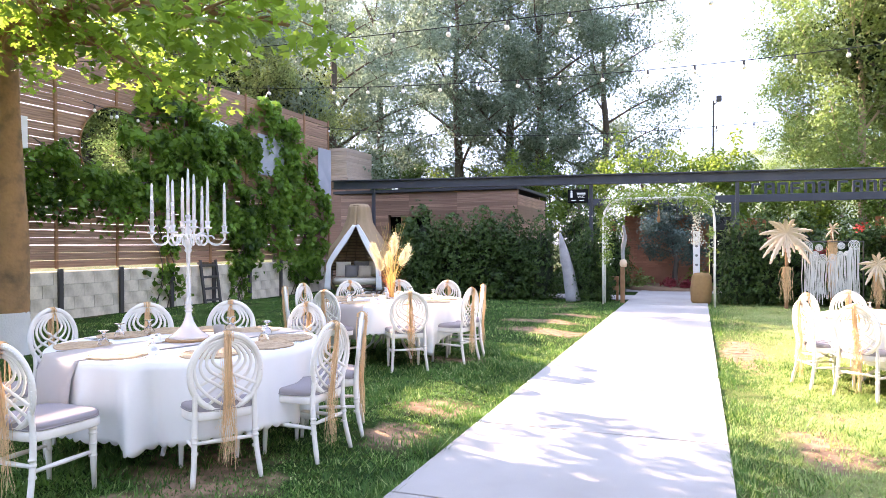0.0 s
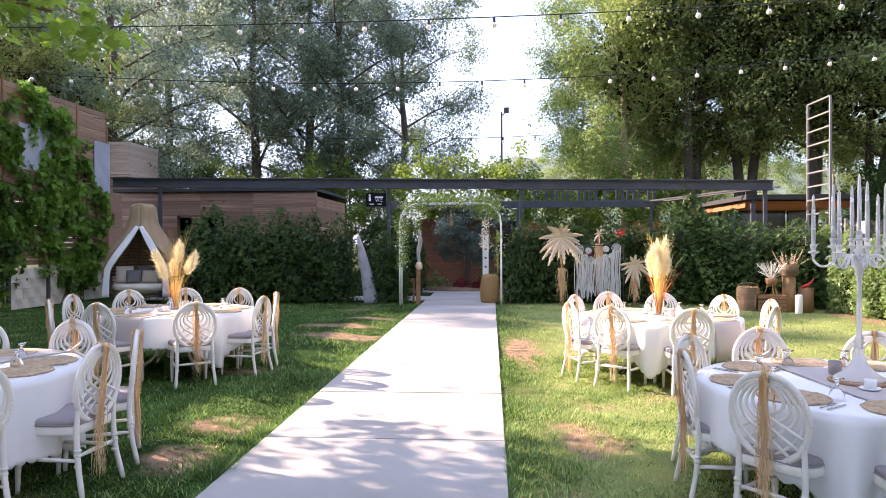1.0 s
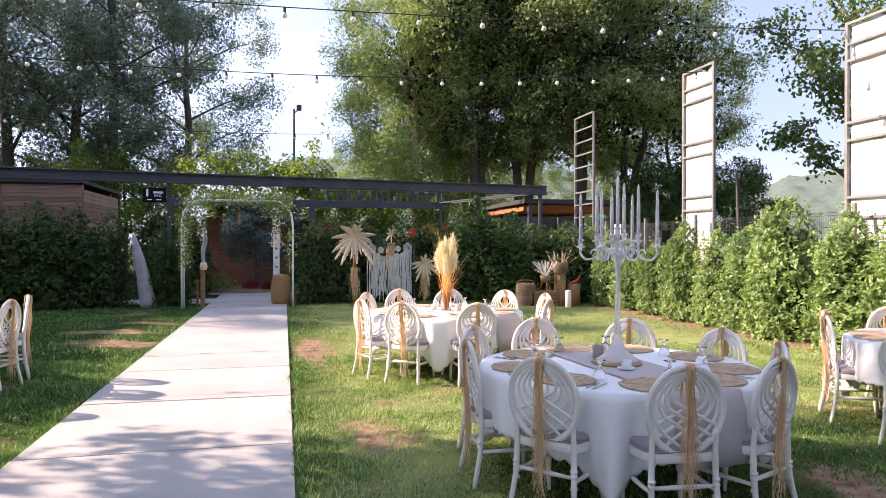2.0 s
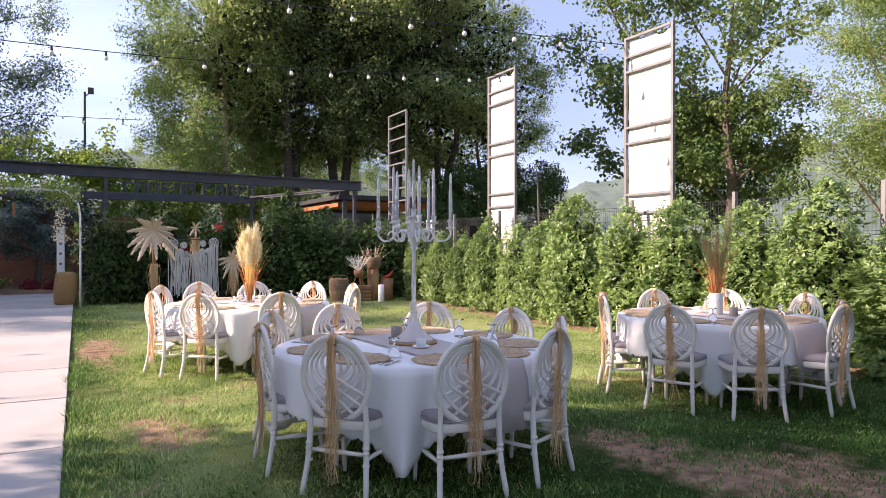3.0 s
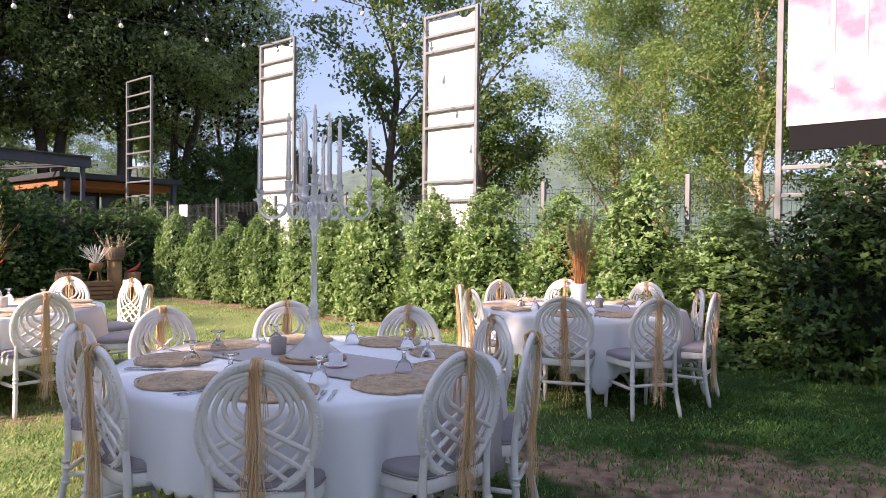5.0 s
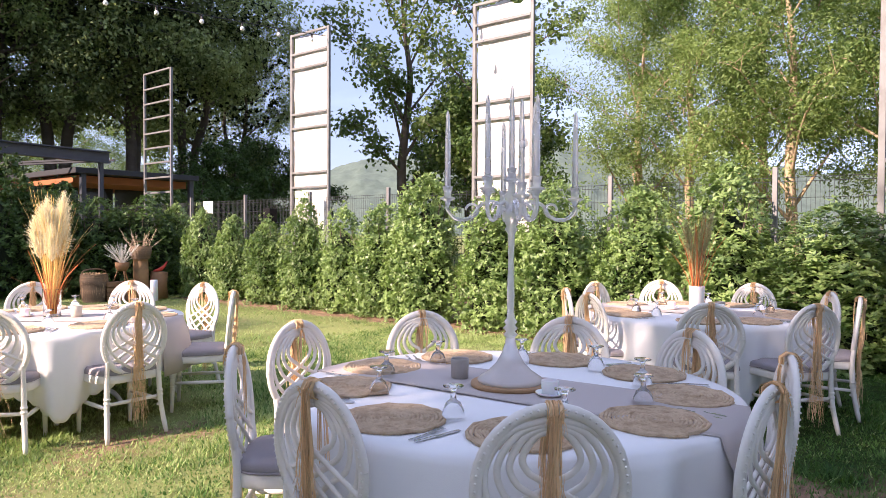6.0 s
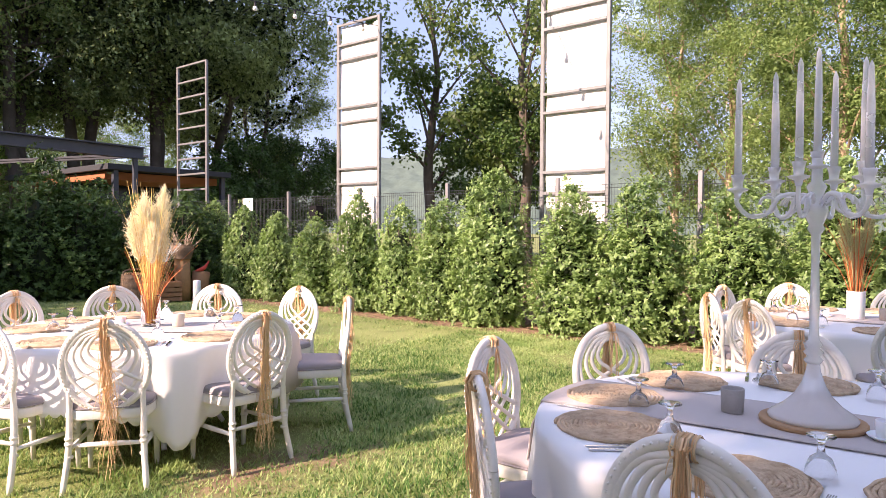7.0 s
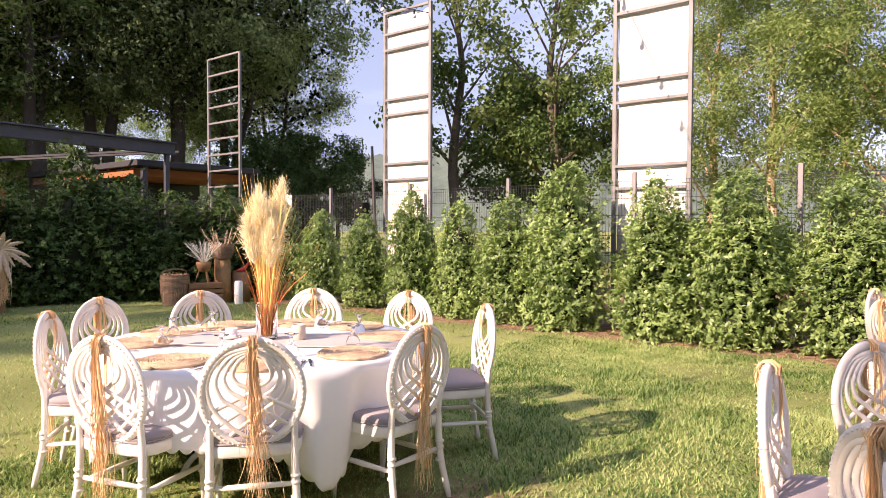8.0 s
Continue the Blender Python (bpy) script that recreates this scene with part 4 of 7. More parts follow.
def make_candelabra(x, y, turn):
    c = thing("candelabra", "tall pearl-white acrylic candelabra with nine tapered white candles", "candelabra", "candelabras", pose(x, y, TOP_Z + 0.032, 0, 0, turn))
    bm = bmesh.new()
    lathe(bm, [(0.0, 0.0), (0.145, 0.0), (0.148, 0.010), (0.140, 0.020), (0.098, 0.048), (0.062, 0.085), (0.038, 0.13), (0.025, 0.17), (0.020, 0.20)], 32, cap=False)
    part("base", bm, M_ACRYL, c, smooth=True)
    bm = bmesh.new()
    prof = [(0.024, 0.20), (0.032, 0.212), (0.020, 0.225), (0.034, 0.24), (0.020, 0.255), (0.030, 0.268), (0.018, 0.285)]
    prof += [(0.015, 0.32), (0.017, 0.40), (0.013, 0.55), (0.016, 0.66), (0.030, 0.68), (0.022, 0.695), (0.034, 0.72), (0.040, 0.745), (0.028, 0.77), (0.022, 0.80), (0.034, 0.83), (0.018, 0.85), (0.018, 0.93)]
    lathe(bm, prof, 18, cap=True)
    part("stem", bm, M_ACRYL, c, smooth=True)
    spots = [(0.0, 0.0, 0.92, 0.40)]
    for k in range(4):
        t = math.pi / 4 + k * math.pi / 2
        spots.append((0.15 * math.cos(t), 0.15 * math.sin(t), 0.875, 0.385))
    for k in range(4):
        t = k * math.pi / 2 + 0.12
        spots.append((0.285 * math.cos(t), 0.285 * math.sin(t), 0.835, 0.37))
    for i, (px, py, z, h) in enumerate(spots):
        if i:
            bm = bmesh.new()
            u = Vector((px, py, 0)).normalized()
            R = math.hypot(px, py)
            pts = [u * 0.015 + Vector((0, 0, 0.755)), u * R * 0.25 + Vector((0, 0, 0.80)), u * R * 0.48 + Vector((0, 0, 0.79)), u * R * 0.62 + Vector((0, 0, 0.735)), u * R * 0.85 + Vector((0, 0, 0.725)), u * R + Vector((0, 0, 0.765)), u * R + Vector((0, 0, z - 0.04))]
            tube(bm, smooth_path(pts, 5), 0.0085, 7)
            curl = [u * (R * 0.62 + 0.028 * math.cos(a)) + Vector((0, 0, 0.765 + 0.028 * math.sin(a))) for a in [0.4 * j for j in range(14)]]
            tube(bm, curl, 0.006, 6)
            arm = part("arm", bm, M_ACRYL, c, smooth=True)
        bm = bmesh.new()
        lathe(bm, [(0.0, -0.05), (0.010, -0.05), (0.014, -0.03), (0.034, -0.022), (0.036, -0.016), (0.016, -0.010), (0.018, 0.012), (0.024, 0.034), (0.019, 0.034), (0.0, 0.02)], 14, (px, py, z), cap=False)
        part("candle_cup", bm, M_ACRYL, arm if i else c, smooth=True)
        bm = bmesh.new()
        lathe(bm, [(0.0, 0.015), (0.0135, 0.015), (0.0125, h * 0.6), (0.0085, h * 0.95), (0.002, h), (0.0, h)], 12, (px, py, z), cap=False)
        part("candle", bm, M_TAPER, arm if i else c, "white tapered candle", smooth=True)
    sl = bmesh.new()
    lathe(sl, [(0.0, 0.0), (0.172, 0.0), (0.176, 0.006), (0.176, 0.014), (0.172, 0.018), (0.0, 0.018)], 28, cap=False)
    for v in sl.verts:
        v.co.x *= 1 + 0.04 * math.sin(3 * math.atan2(v.co.y, v.co.x))
    o = part("wood_slice", sl, M_SLICE, None, smooth=False)
    o.location = (x, y, TOP_Z + 0.0145)
    tagged(o, "round brown wood slice under the candelabra", "wood slice", "wood slices")
    return c


def make_cup(x, y, material, label):
    bm = bmesh.new()
    lathe(bm, [(0.0, 0.0), (0.036, 0.0), (0.040, 0.003), (0.043, 0.088), (0.041, 0.092), (0.037, 0.088), (0.034, 0.02), (0.0, 0.016)], 20, cap=False)
    o = part("candle_cup_holder", bm, material, None, smooth=True)
    o.location = (x, y, TOP_Z + 0.0155)
    return tagged(o, label, "candle holder", "candle holders")


def make_votive(x, y):
    v = thing("votive", "white tealight holder on a little saucer", "candle holder", "candle holders", pose(x, y, TOP_Z + 0.0155))
    bm = bmesh.new()
    lathe(bm, [(0.0, 0.0), (0.045, 0.0), (0.062, 0.012), (0.060, 0.015), (0.04, 0.006), (0.0, 0.006)], 20, cap=False)
    part("saucer", bm, M_CANDLE, v, smooth=True)
    bm = bmesh.new()
    lathe(bm, [(0.0, 0.006), (0.033, 0.006), (0.037, 0.062), (0.033, 0.064), (0.030, 0.03), (0.0, 0.028)], 18, cap=False)
    part("holder", bm, M_CANDLE, v, smooth=True)


def plume(r, base, tip, n=1000, fat=0.07):
    """Soft feathery head of a pampas stem between two points."""
    base, tip = np.array(base), np.array(tip)
    ax = tip - base
    s = r.random(n)
    rad = fat * np.sin(np.clip(s * 0.92 + 0.08, 0, 1) * math.pi) ** 0.7
    out = unit(r.normal(size=(n, 3)))
    root = base + s[:, None] * ax
    mid = root + out * rad[:, None] * 0.6 + ax * 0.10
    end = root + out * rad[:, None] * r.uniform(0.6, 1.2, (n, 1)) + ax * r.uniform(0.08, 0.26, (n, 1)) + r.normal(0, 0.010, (n, 3))
    return strands(np.stack([root, mid, end], 1), 0.0017, 0.0008, r)


def merge(parts):
    V, F = parts[0]
    for v2, f2 in parts[1:]:
        F = np.concatenate([F, f2 + len(V)])
        V = np.concatenate([V, v2])
    return V, F


def make_bouquet(x, y, seed, tone, height=0.84):
    """A glass cylinder of dried pampas and straw."""
    r = np.random.default_rng(seed)
    vz = thing("dried_grass_vase", "glass vase of cream pampas plumes and golden rust straw" if tone == "gold" else "glass vase of spread cream pampas plumes and yellow straw" if tone == "cream" else "pale vase of thin olive and rust-red dried grass", "vase", "table vases", pose(x, y, TOP_Z + 0.0155))
    bm = bmesh.new()
    lathe(bm, [(0.0, 0.0), (0.060, 0.0), (0.065, 0.004), (0.067, 0.21), (0.070, 0.22), (0.065, 0.22), (0.061, 0.21), (0.059, 0.012), (0.0, 0.012)], 24, cap=False)
    body = part("vase_body", bm, M_VASE if tone != "thin" else M_CANDLE, vz, smooth=True)
    n, k = {"gold": 230, "cream": 110, "thin": 140}[tone], 7
    a = r.uniform(0, 6.283, (n, 1))
    sp = r.uniform(0.02, 0.19, (n, 1)) * {"gold": 1.05, "cream": 1.45, "thin": 0.85}[tone]
    h = r.uniform(0.35, 1.0, (n, 1)) * height
    s = np.linspace(0, 1, k)[None, :]
    rad = 0.03 * (1 - s) * 1.0 + sp * s ** 1.5 + (r.random((n, 1)) < 0.10) * s ** 3 * 0.14
    P = np.stack([rad * np.cos(a), rad * np.sin(a), 0.02 + (0.18 + h) * s - (r.random((n, 1)) < 0.10) * s ** 4 * 0.2], -1)
    cut = int(n * {"gold": 0.75, "cream": 0.85, "thin": 0.5}[tone])
    leaf_part("straw", strands(P[:cut], 0.0022, 0.0012, r), M_STRAW if tone != "thin" else M_GREENSTRAW, vz, "golden straw stems" if tone != "thin" else "olive grass")
    low = P[cut:].copy()
    low[:, :, 2] = 0.02 + (low[:, :, 2] - 0.02) * (0.85 if tone == "thin" else 0.55)
    leaf_part("rust_grass", strands(low, 0.004, 0.002, r), M_RUST, vz, "rust-red grass")
    if tone in ("gold", "cream"):
        heads = []
        spread = ((-0.09, 0.03, 0.46, 0.74), (0.06, -0.05, 0.58, 0.92), (0.10, 0.05, 0.46, 0.72), (-0.03, -0.08, 0.44, 0.68), (0.0, 0.07, 0.56, 0.88), (-0.05, -0.01, 0.60, 0.84), (0.03, 0.02, 0.50, 0.80))
        if tone == "cream":
            spread = ((-0.25, 0.02, 0.52, 0.72), (-0.08, 0.10, 0.42, 0.60), (0.07, -0.06, 0.58, 0.84), (0.20, 0.04, 0.46, 0.70), (-0.12, -0.12, 0.38, 0.56), (0.12, 0.12, 0.44, 0.62))
        for dx, dy, z0, z1 in spread:
            heads.append(plume(r, (dx * 0.8, dy * 0.8, z0), (dx * 1.15, dy * 1.1, z1), 1500, 0.075))
        leaf_part("plume", merge(heads), M_PLUME, vz, "cream pampas plumes")
    else:
        heads = [plume(r, (0.05 * math.cos(k * 1.3), 0.05 * math.sin(k * 1.3), 0.38 + 0.03 * k), (0.12 * math.cos(k * 1.3), 0.12 * math.sin(k * 1.3), 0.66 + 0.045 * k), 500, 0.05) for k in range(5)]
        leaf_part("plume", merge(heads), M_GREENSTRAW, vz, "olive feathery grass heads")
    return vz


TABLES = [  # x, y, ground, chairs as (direction, how far the top of the back stands from the middle), cloth turn, runner turn, centrepiece
    (3.02, 5.56, 0.0, ((176, 1.08), (-141, 1.09), (-99, 1.13), (-64, 1.14), (-27, 1.07), (13, 1.06), (58, 1.30), (95.5, 1.32), (133, 1.20)), 15, -86, "candelabra"),
    (2.75, 9.71, 0.0, ((-165, 1.18), (-130, 1.15), (-86, 1.20), (-41, 1.38), (3, 1.40), (38, 1.36), (75, 1.36), (106, 1.42), (141, 1.22)), 26, -54, "gold"),
    (6.63, 5.93, 0.0, ((-158, 1.27), (-125, 1.32), (-85, 1.24), (-62, 1.10), (-8, 1.20), (35, 1.19), (77, 1.13), (126, 1.15), (153, 1.15)), -6, -87, "thin"),
    (-3.16, 5.30, RISE, ((-38.5, 1.18), (0, 1.28), (30, 1.33), (79, 1.35), (115, 1.46), (146, 1.46), (175, 1.60), (-88, 1.56), (-137, 1.4)), 65, 253, "candelabra"),
    (-3.36, 9.48, RISE, ((-146, 1.40), (-104, 1.26), (-56, 1.34), (-12, 1.24), (22, 1.24), (75, 1.36), (110, 1.34), (142, 1.40), (180, 1.38)), 10, 80, "cream"),
]
for ti, (tx, ty, gz, seats, ct, rt, centre) in enumerate(TABLES):
    r = np.random.default_rng(40 + ti)
    made_before = set(scene.objects)
    make_table(tx, ty, ct, 60 + ti, 0.52 if ti == 3 else 0.36, 0.07 if ti == 3 else 0.28)
    make_runner(tx, ty, rt, 3 + ti)
    for k, (deg, reach) in enumerate(seats):
        ang = radians(deg)
        seat_r = reach - 0.26
        place_chair((k + ti) % 4, tx + seat_r * math.cos(ang), ty + seat_r * math.sin(ang), deg + 180 + r.uniform(-4, 4), gz)
    for deg, _ in seats:
        ang = radians(deg + r.uniform(-2.5, 2.5))
        mat_r = 0.745 + r.uniform(-0.02, 0.02)
        put("placemat", pose(tx + mat_r * math.cos(ang), ty + mat_r * math.sin(ang), gz + TOP_Z + 0.005, 0, 0, math.degrees(ang) + r.uniform(-40, 40)))
        ga = ang + 0.27
        put("goblet", pose(tx + 0.60 * math.cos(ga), ty + 0.60 * math.sin(ga), gz + TOP_Z + 0.006))
        for key, da in (("fork", 0.27), ("knife", 0.32)):
            fa = ang + da
            put(key, pose(tx + 0.82 * math.cos(fa), ty + 0.82 * math.sin(fa), gz + TOP_Z + 0.005, 0, 0, math.degrees(ang) + 90 + r.uniform(-6, 6)))
    rr_ = radians(rt)
    if centre == "candelabra":
        make_candelabra(tx, ty, -56 if ti == 0 else 12)
        make_cup(tx - 0.27 * math.cos(rr_), ty - 0.27 * math.sin(rr_), M_CUP, "grey cement candle cup on the linen runner")
        make_votive(tx + 0.24 * math.cos(rr_ - 0.3), ty + 0.24 * math.sin(rr_ - 0.3))
    else:
        make_bouquet(tx, ty, 80 + ti, centre)
        make_cup(tx + 0.20 * math.cos(rr_), ty + 0.20 * math.sin(rr_), M_CUP if centre == "thin" else M_PILLOW_C, "small cream candle cup on the linen runner")
        make_votive(tx - 0.22 * math.cos(rr_), ty - 0.22 * math.sin(rr_))
    if gz:
        for o in set(scene.objects) - made_before:
            if o.parent is None and o.matrix_basis.translation.z < 0.9 and not any(o.name.startswith(q) for q in ("banquet_chair", "placemat", "goblet", "fork", "knife")):
                o.matrix_basis = Matrix.Translation((0, 0, gz)) @ o.matrix_basis


# ---- hedges and bushes ----
def bush_leaves(r, n, w, d, h, size, taper=0.35, stalks=7, aspect=0.45):
    """Leaves in whorls on the shoots of a bush of several upright stalks; its foot is at the origin."""
    per = 6
    m = n // per
    ang = np.arange(stalks) * 2.4 + r.uniform(0, 0.6, stalks)
    dist = np.concatenate([[0.0], r.uniform(0.55, 1.0, stalks - 1)])
    cx, cy = 0.25 * w * dist * np.cos(ang), 0.25 * d * dist * np.sin(ang)
    ch = h * np.concatenate([[1.0], r.uniform(0.62 - 0.30 * taper, 0.98 - 0.30 * taper, stalks - 1)])
    cr = r.uniform(0.24, 0.32, stalks)
    cr[0] = 0.40 - 0.12 * taper
    k = r.choice(stalks, m, p=(ch * cr) / (ch * cr).sum())
    z = r.random(m) ** 0.9
    a = r.uniform(0, 6.283, m)
    prof = np.interp(z, [0, 0.15, 0.5, 0.75, 0.92, 1.0], [0.80, 1.0, 1.0, 0.92 - 0.45 * taper, 0.64 - 0.40 * taper, 0.10])
    lump = 1 + 0.22 * np.sin(a * 3 + k * 2 + z * 9) + 0.18 * np.sin(a * 5 - z * 17 + k)
    rad = cr[k] * prof * lump * (1 - 0.45 * r.random(m) ** 2.5)
    P = np.column_stack([cx[k] + w * rad * np.cos(a), cy[k] + d * rad * np.sin(a), z * ch[k]])
    axis = unit(np.column_stack([np.cos(a), np.sin(a), 0.5 + 1.3 * z]) + r.normal(0, 0.35, (m, 3)))
    long = r.random(m) < 0.08
    P[long] += axis[long] * size * r.uniform(0.8, 3.2, (long.sum(), 1))
    idx = np.repeat(np.arange(m), per)
    A = axis[idx]
    side = unit(np.cross(A, r.normal(size=(len(idx), 3))))
    T = unit(A * r.uniform(0.25, 0.9, (len(idx), 1)) + side)
    B = unit(np.cross(A, T))
    N = np.cross(T, B)
    L = (size * r.uniform(0.65, 1.25, len(idx)))[:, None]
    W = L * aspect * 0.5
    Q = P[idx] - A * L * r.uniform(0.0, 0.7, (len(idx), 1))
    V = np.stack([Q, Q + T * L * 0.4 + B * W - N * W * 0.3, Q + T * L - A * L * 0.12, Q + T * L * 0.4 - B * W - N * W * 0.3], 1)
    i0 = np.arange(len(idx))[:, None] * 4
    return V.reshape(-1, 3), np.concatenate([i0 + np.array([0, 1, 2]), i0 + np.array([0, 2, 3])], 0)


def make_bush(seed, n, w, d, h, size, material, name, label, category, group, taper=0.35):
    r = np.random.default_rng(seed)
    b = thing(name, label, category, group)
    leaf_part("foliage", bush_leaves(r, n, w, d, h, size, taper), material, b)
    bm = bmesh.new()
    for i in range(7):
        a = 0.9 * i
        tube(bm, smooth_path([(0.03 * math.cos(a), 0.03 * math.sin(a), 0.0), (0.12 * w * math.cos(a), 0.12 * d * math.sin(a), h * 0.4), (0.24 * w * math.cos(a + .4), 0.24 * d * math.sin(a + .4), h * 0.82)], 4), [0.016] * 5 + [0.008] * 3 + [0.004], 5)
    part("stem", bm, M_BARK, b)
    # near-black core put in for the shade deep inside the bush
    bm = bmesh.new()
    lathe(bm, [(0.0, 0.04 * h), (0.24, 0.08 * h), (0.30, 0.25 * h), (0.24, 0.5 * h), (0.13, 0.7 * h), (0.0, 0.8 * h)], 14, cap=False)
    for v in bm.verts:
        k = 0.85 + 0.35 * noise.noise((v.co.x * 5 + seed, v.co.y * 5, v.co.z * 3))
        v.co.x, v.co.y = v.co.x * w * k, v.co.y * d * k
    part("inner_growth", bm, M_SHADE_CORE, b, "dark core body that stands for shade between the leaves")
    return b


laurel = [make_bush(200 + i, 27000, 1.34, 1.30, 2.0, 0.064, L_LAUREL, "laurel_bush", "upright glossy green laurel bush in the sunlit boundary hedge", "bush", "laurel hedge", (0.05, 0.28, 0.16, 0.42)[i]) for i in range(4)]
LAURELS = [  # x, y, height, width, which of the four shapes
    (9.16, 18.95, 2.10, 0.70, 0), (9.02, 17.6, 1.96, 0.68, 1), (9.15, 16.6, 1.80, 0.70, 2), (9.08, 15.35, 1.72, 0.74, 3), (9.0, 14.1, 2.10, 0.76, 3), (9.12, 13.15, 1.90, 0.80, 1), (9.1, 12.15, 1.95, 0.84, 0),
    (9.05, 11.1, 2.40, 0.94, 2), (9.1, 9.82, 2.12, 0.98, 3), (9.12, 8.72, 2.18, 0.98, 0), (9.22, 7.55, 2.06, 0.96, 2), (9.22, 6.42, 2.30, 1.04, 1), (9.1, 5.2, 1.80, 1.25, 0)]
lr = np.random.default_rng(77)
laurel_used = set()
for bx, by, bh, bw, shape in LAURELS:
    o = copy_thing(laurel[shape], Matrix()) if shape in laurel_used else laurel[shape]
    laurel_used.add(shape)
    o.matrix_basis = pose(bx, by, 0, 0, 0, lr.uniform(0, 360)) @ Matrix.Diagonal((bw * 1.06, bw * 1.10, bh / 2.0, 1))

# same plant as the laurel, in the darker green that paints its shade
dark = [make_bush(230 + i, 18000, 2.0, 1.6, 2.5, 0.085, L_HEDGE, "hedge_bush", "dense evergreen hedge bush in a green darkened for shade", "bush", "dark hedge", 0.22) for i in range(4)]
HEDGES = [  # x, y, height, width
    (-7.2, 20.0, 2.75, 1.0), (-6.3, 20.2, 2.5, 1.0), (-5.4, 20.3, 2.7, 1.0), (-4.5, 20.3, 2.45, 1.0), (-3.65, 20.3, 2.4, 0.75), (-7.9, 20.6, 2.4, 0.9),
    (-2.9, 23.0, 2.9, 0.95), (-2.1, 24.3, 2.5, 0.8), (-2.35, 20.1, 2.05, 0.62), (-1.95, 20.0, 1.9, 0.45),
    (1.55, 20.2, 2.35, 0.7), (2.2, 20.5, 2.45, 0.85), (3.1, 20.7, 2.35, 0.95), (4.1, 20.6, 2.2, 0.95), (5.0, 20.5, 2.3, 0.95), (5.9, 20.2, 2.55, 1.0), (6.7, 20.0, 2.35, 1.0), (7.6, 19.5, 2.2, 1.0), (8.4, 18.9, 2.25, 1.0),
    (6.3, 20.9, 3.05, 0.9), (7.5, 21.0, 2.6, 1.0),
    # undergrowth beyond the fence, drawn with copies of the hedge bush
    (21.0, 13.6, 2.0, 0.9), (21.6, 11.2, 1.8, 0.9), (21.0, 8.8, 2.0, 1.0), (21.8, 6.4, 1.7, 0.9), (21.2, 4.2, 2.0, 1.0),
    (12.9, 25.6, 3.0, 1.3), (14.6, 27.0, 3.3, 1.4), (16.6, 28.2, 3.3, 1.4), (18.8, 29.0, 3.4, 1.4), (9.0, 3.95, 2.4, 0.95), (8.9, 2.6, 2.5, 1.1), (8.8, 1.3, 2.5, 1.1), (8.9, 0.2, 2.5, 1.1),
]
for i, (bx, by, bh, bw) in enumerate(HEDGES):
    o = dark[i] if i < 4 else copy_thing(dark[i % 4], Matrix())
    o.matrix_basis = pose(bx, by, 0, 0, 0, lr.uniform(0, 360)) @ Matrix.Diagonal((bw, bw, bh / 2.5, 1))


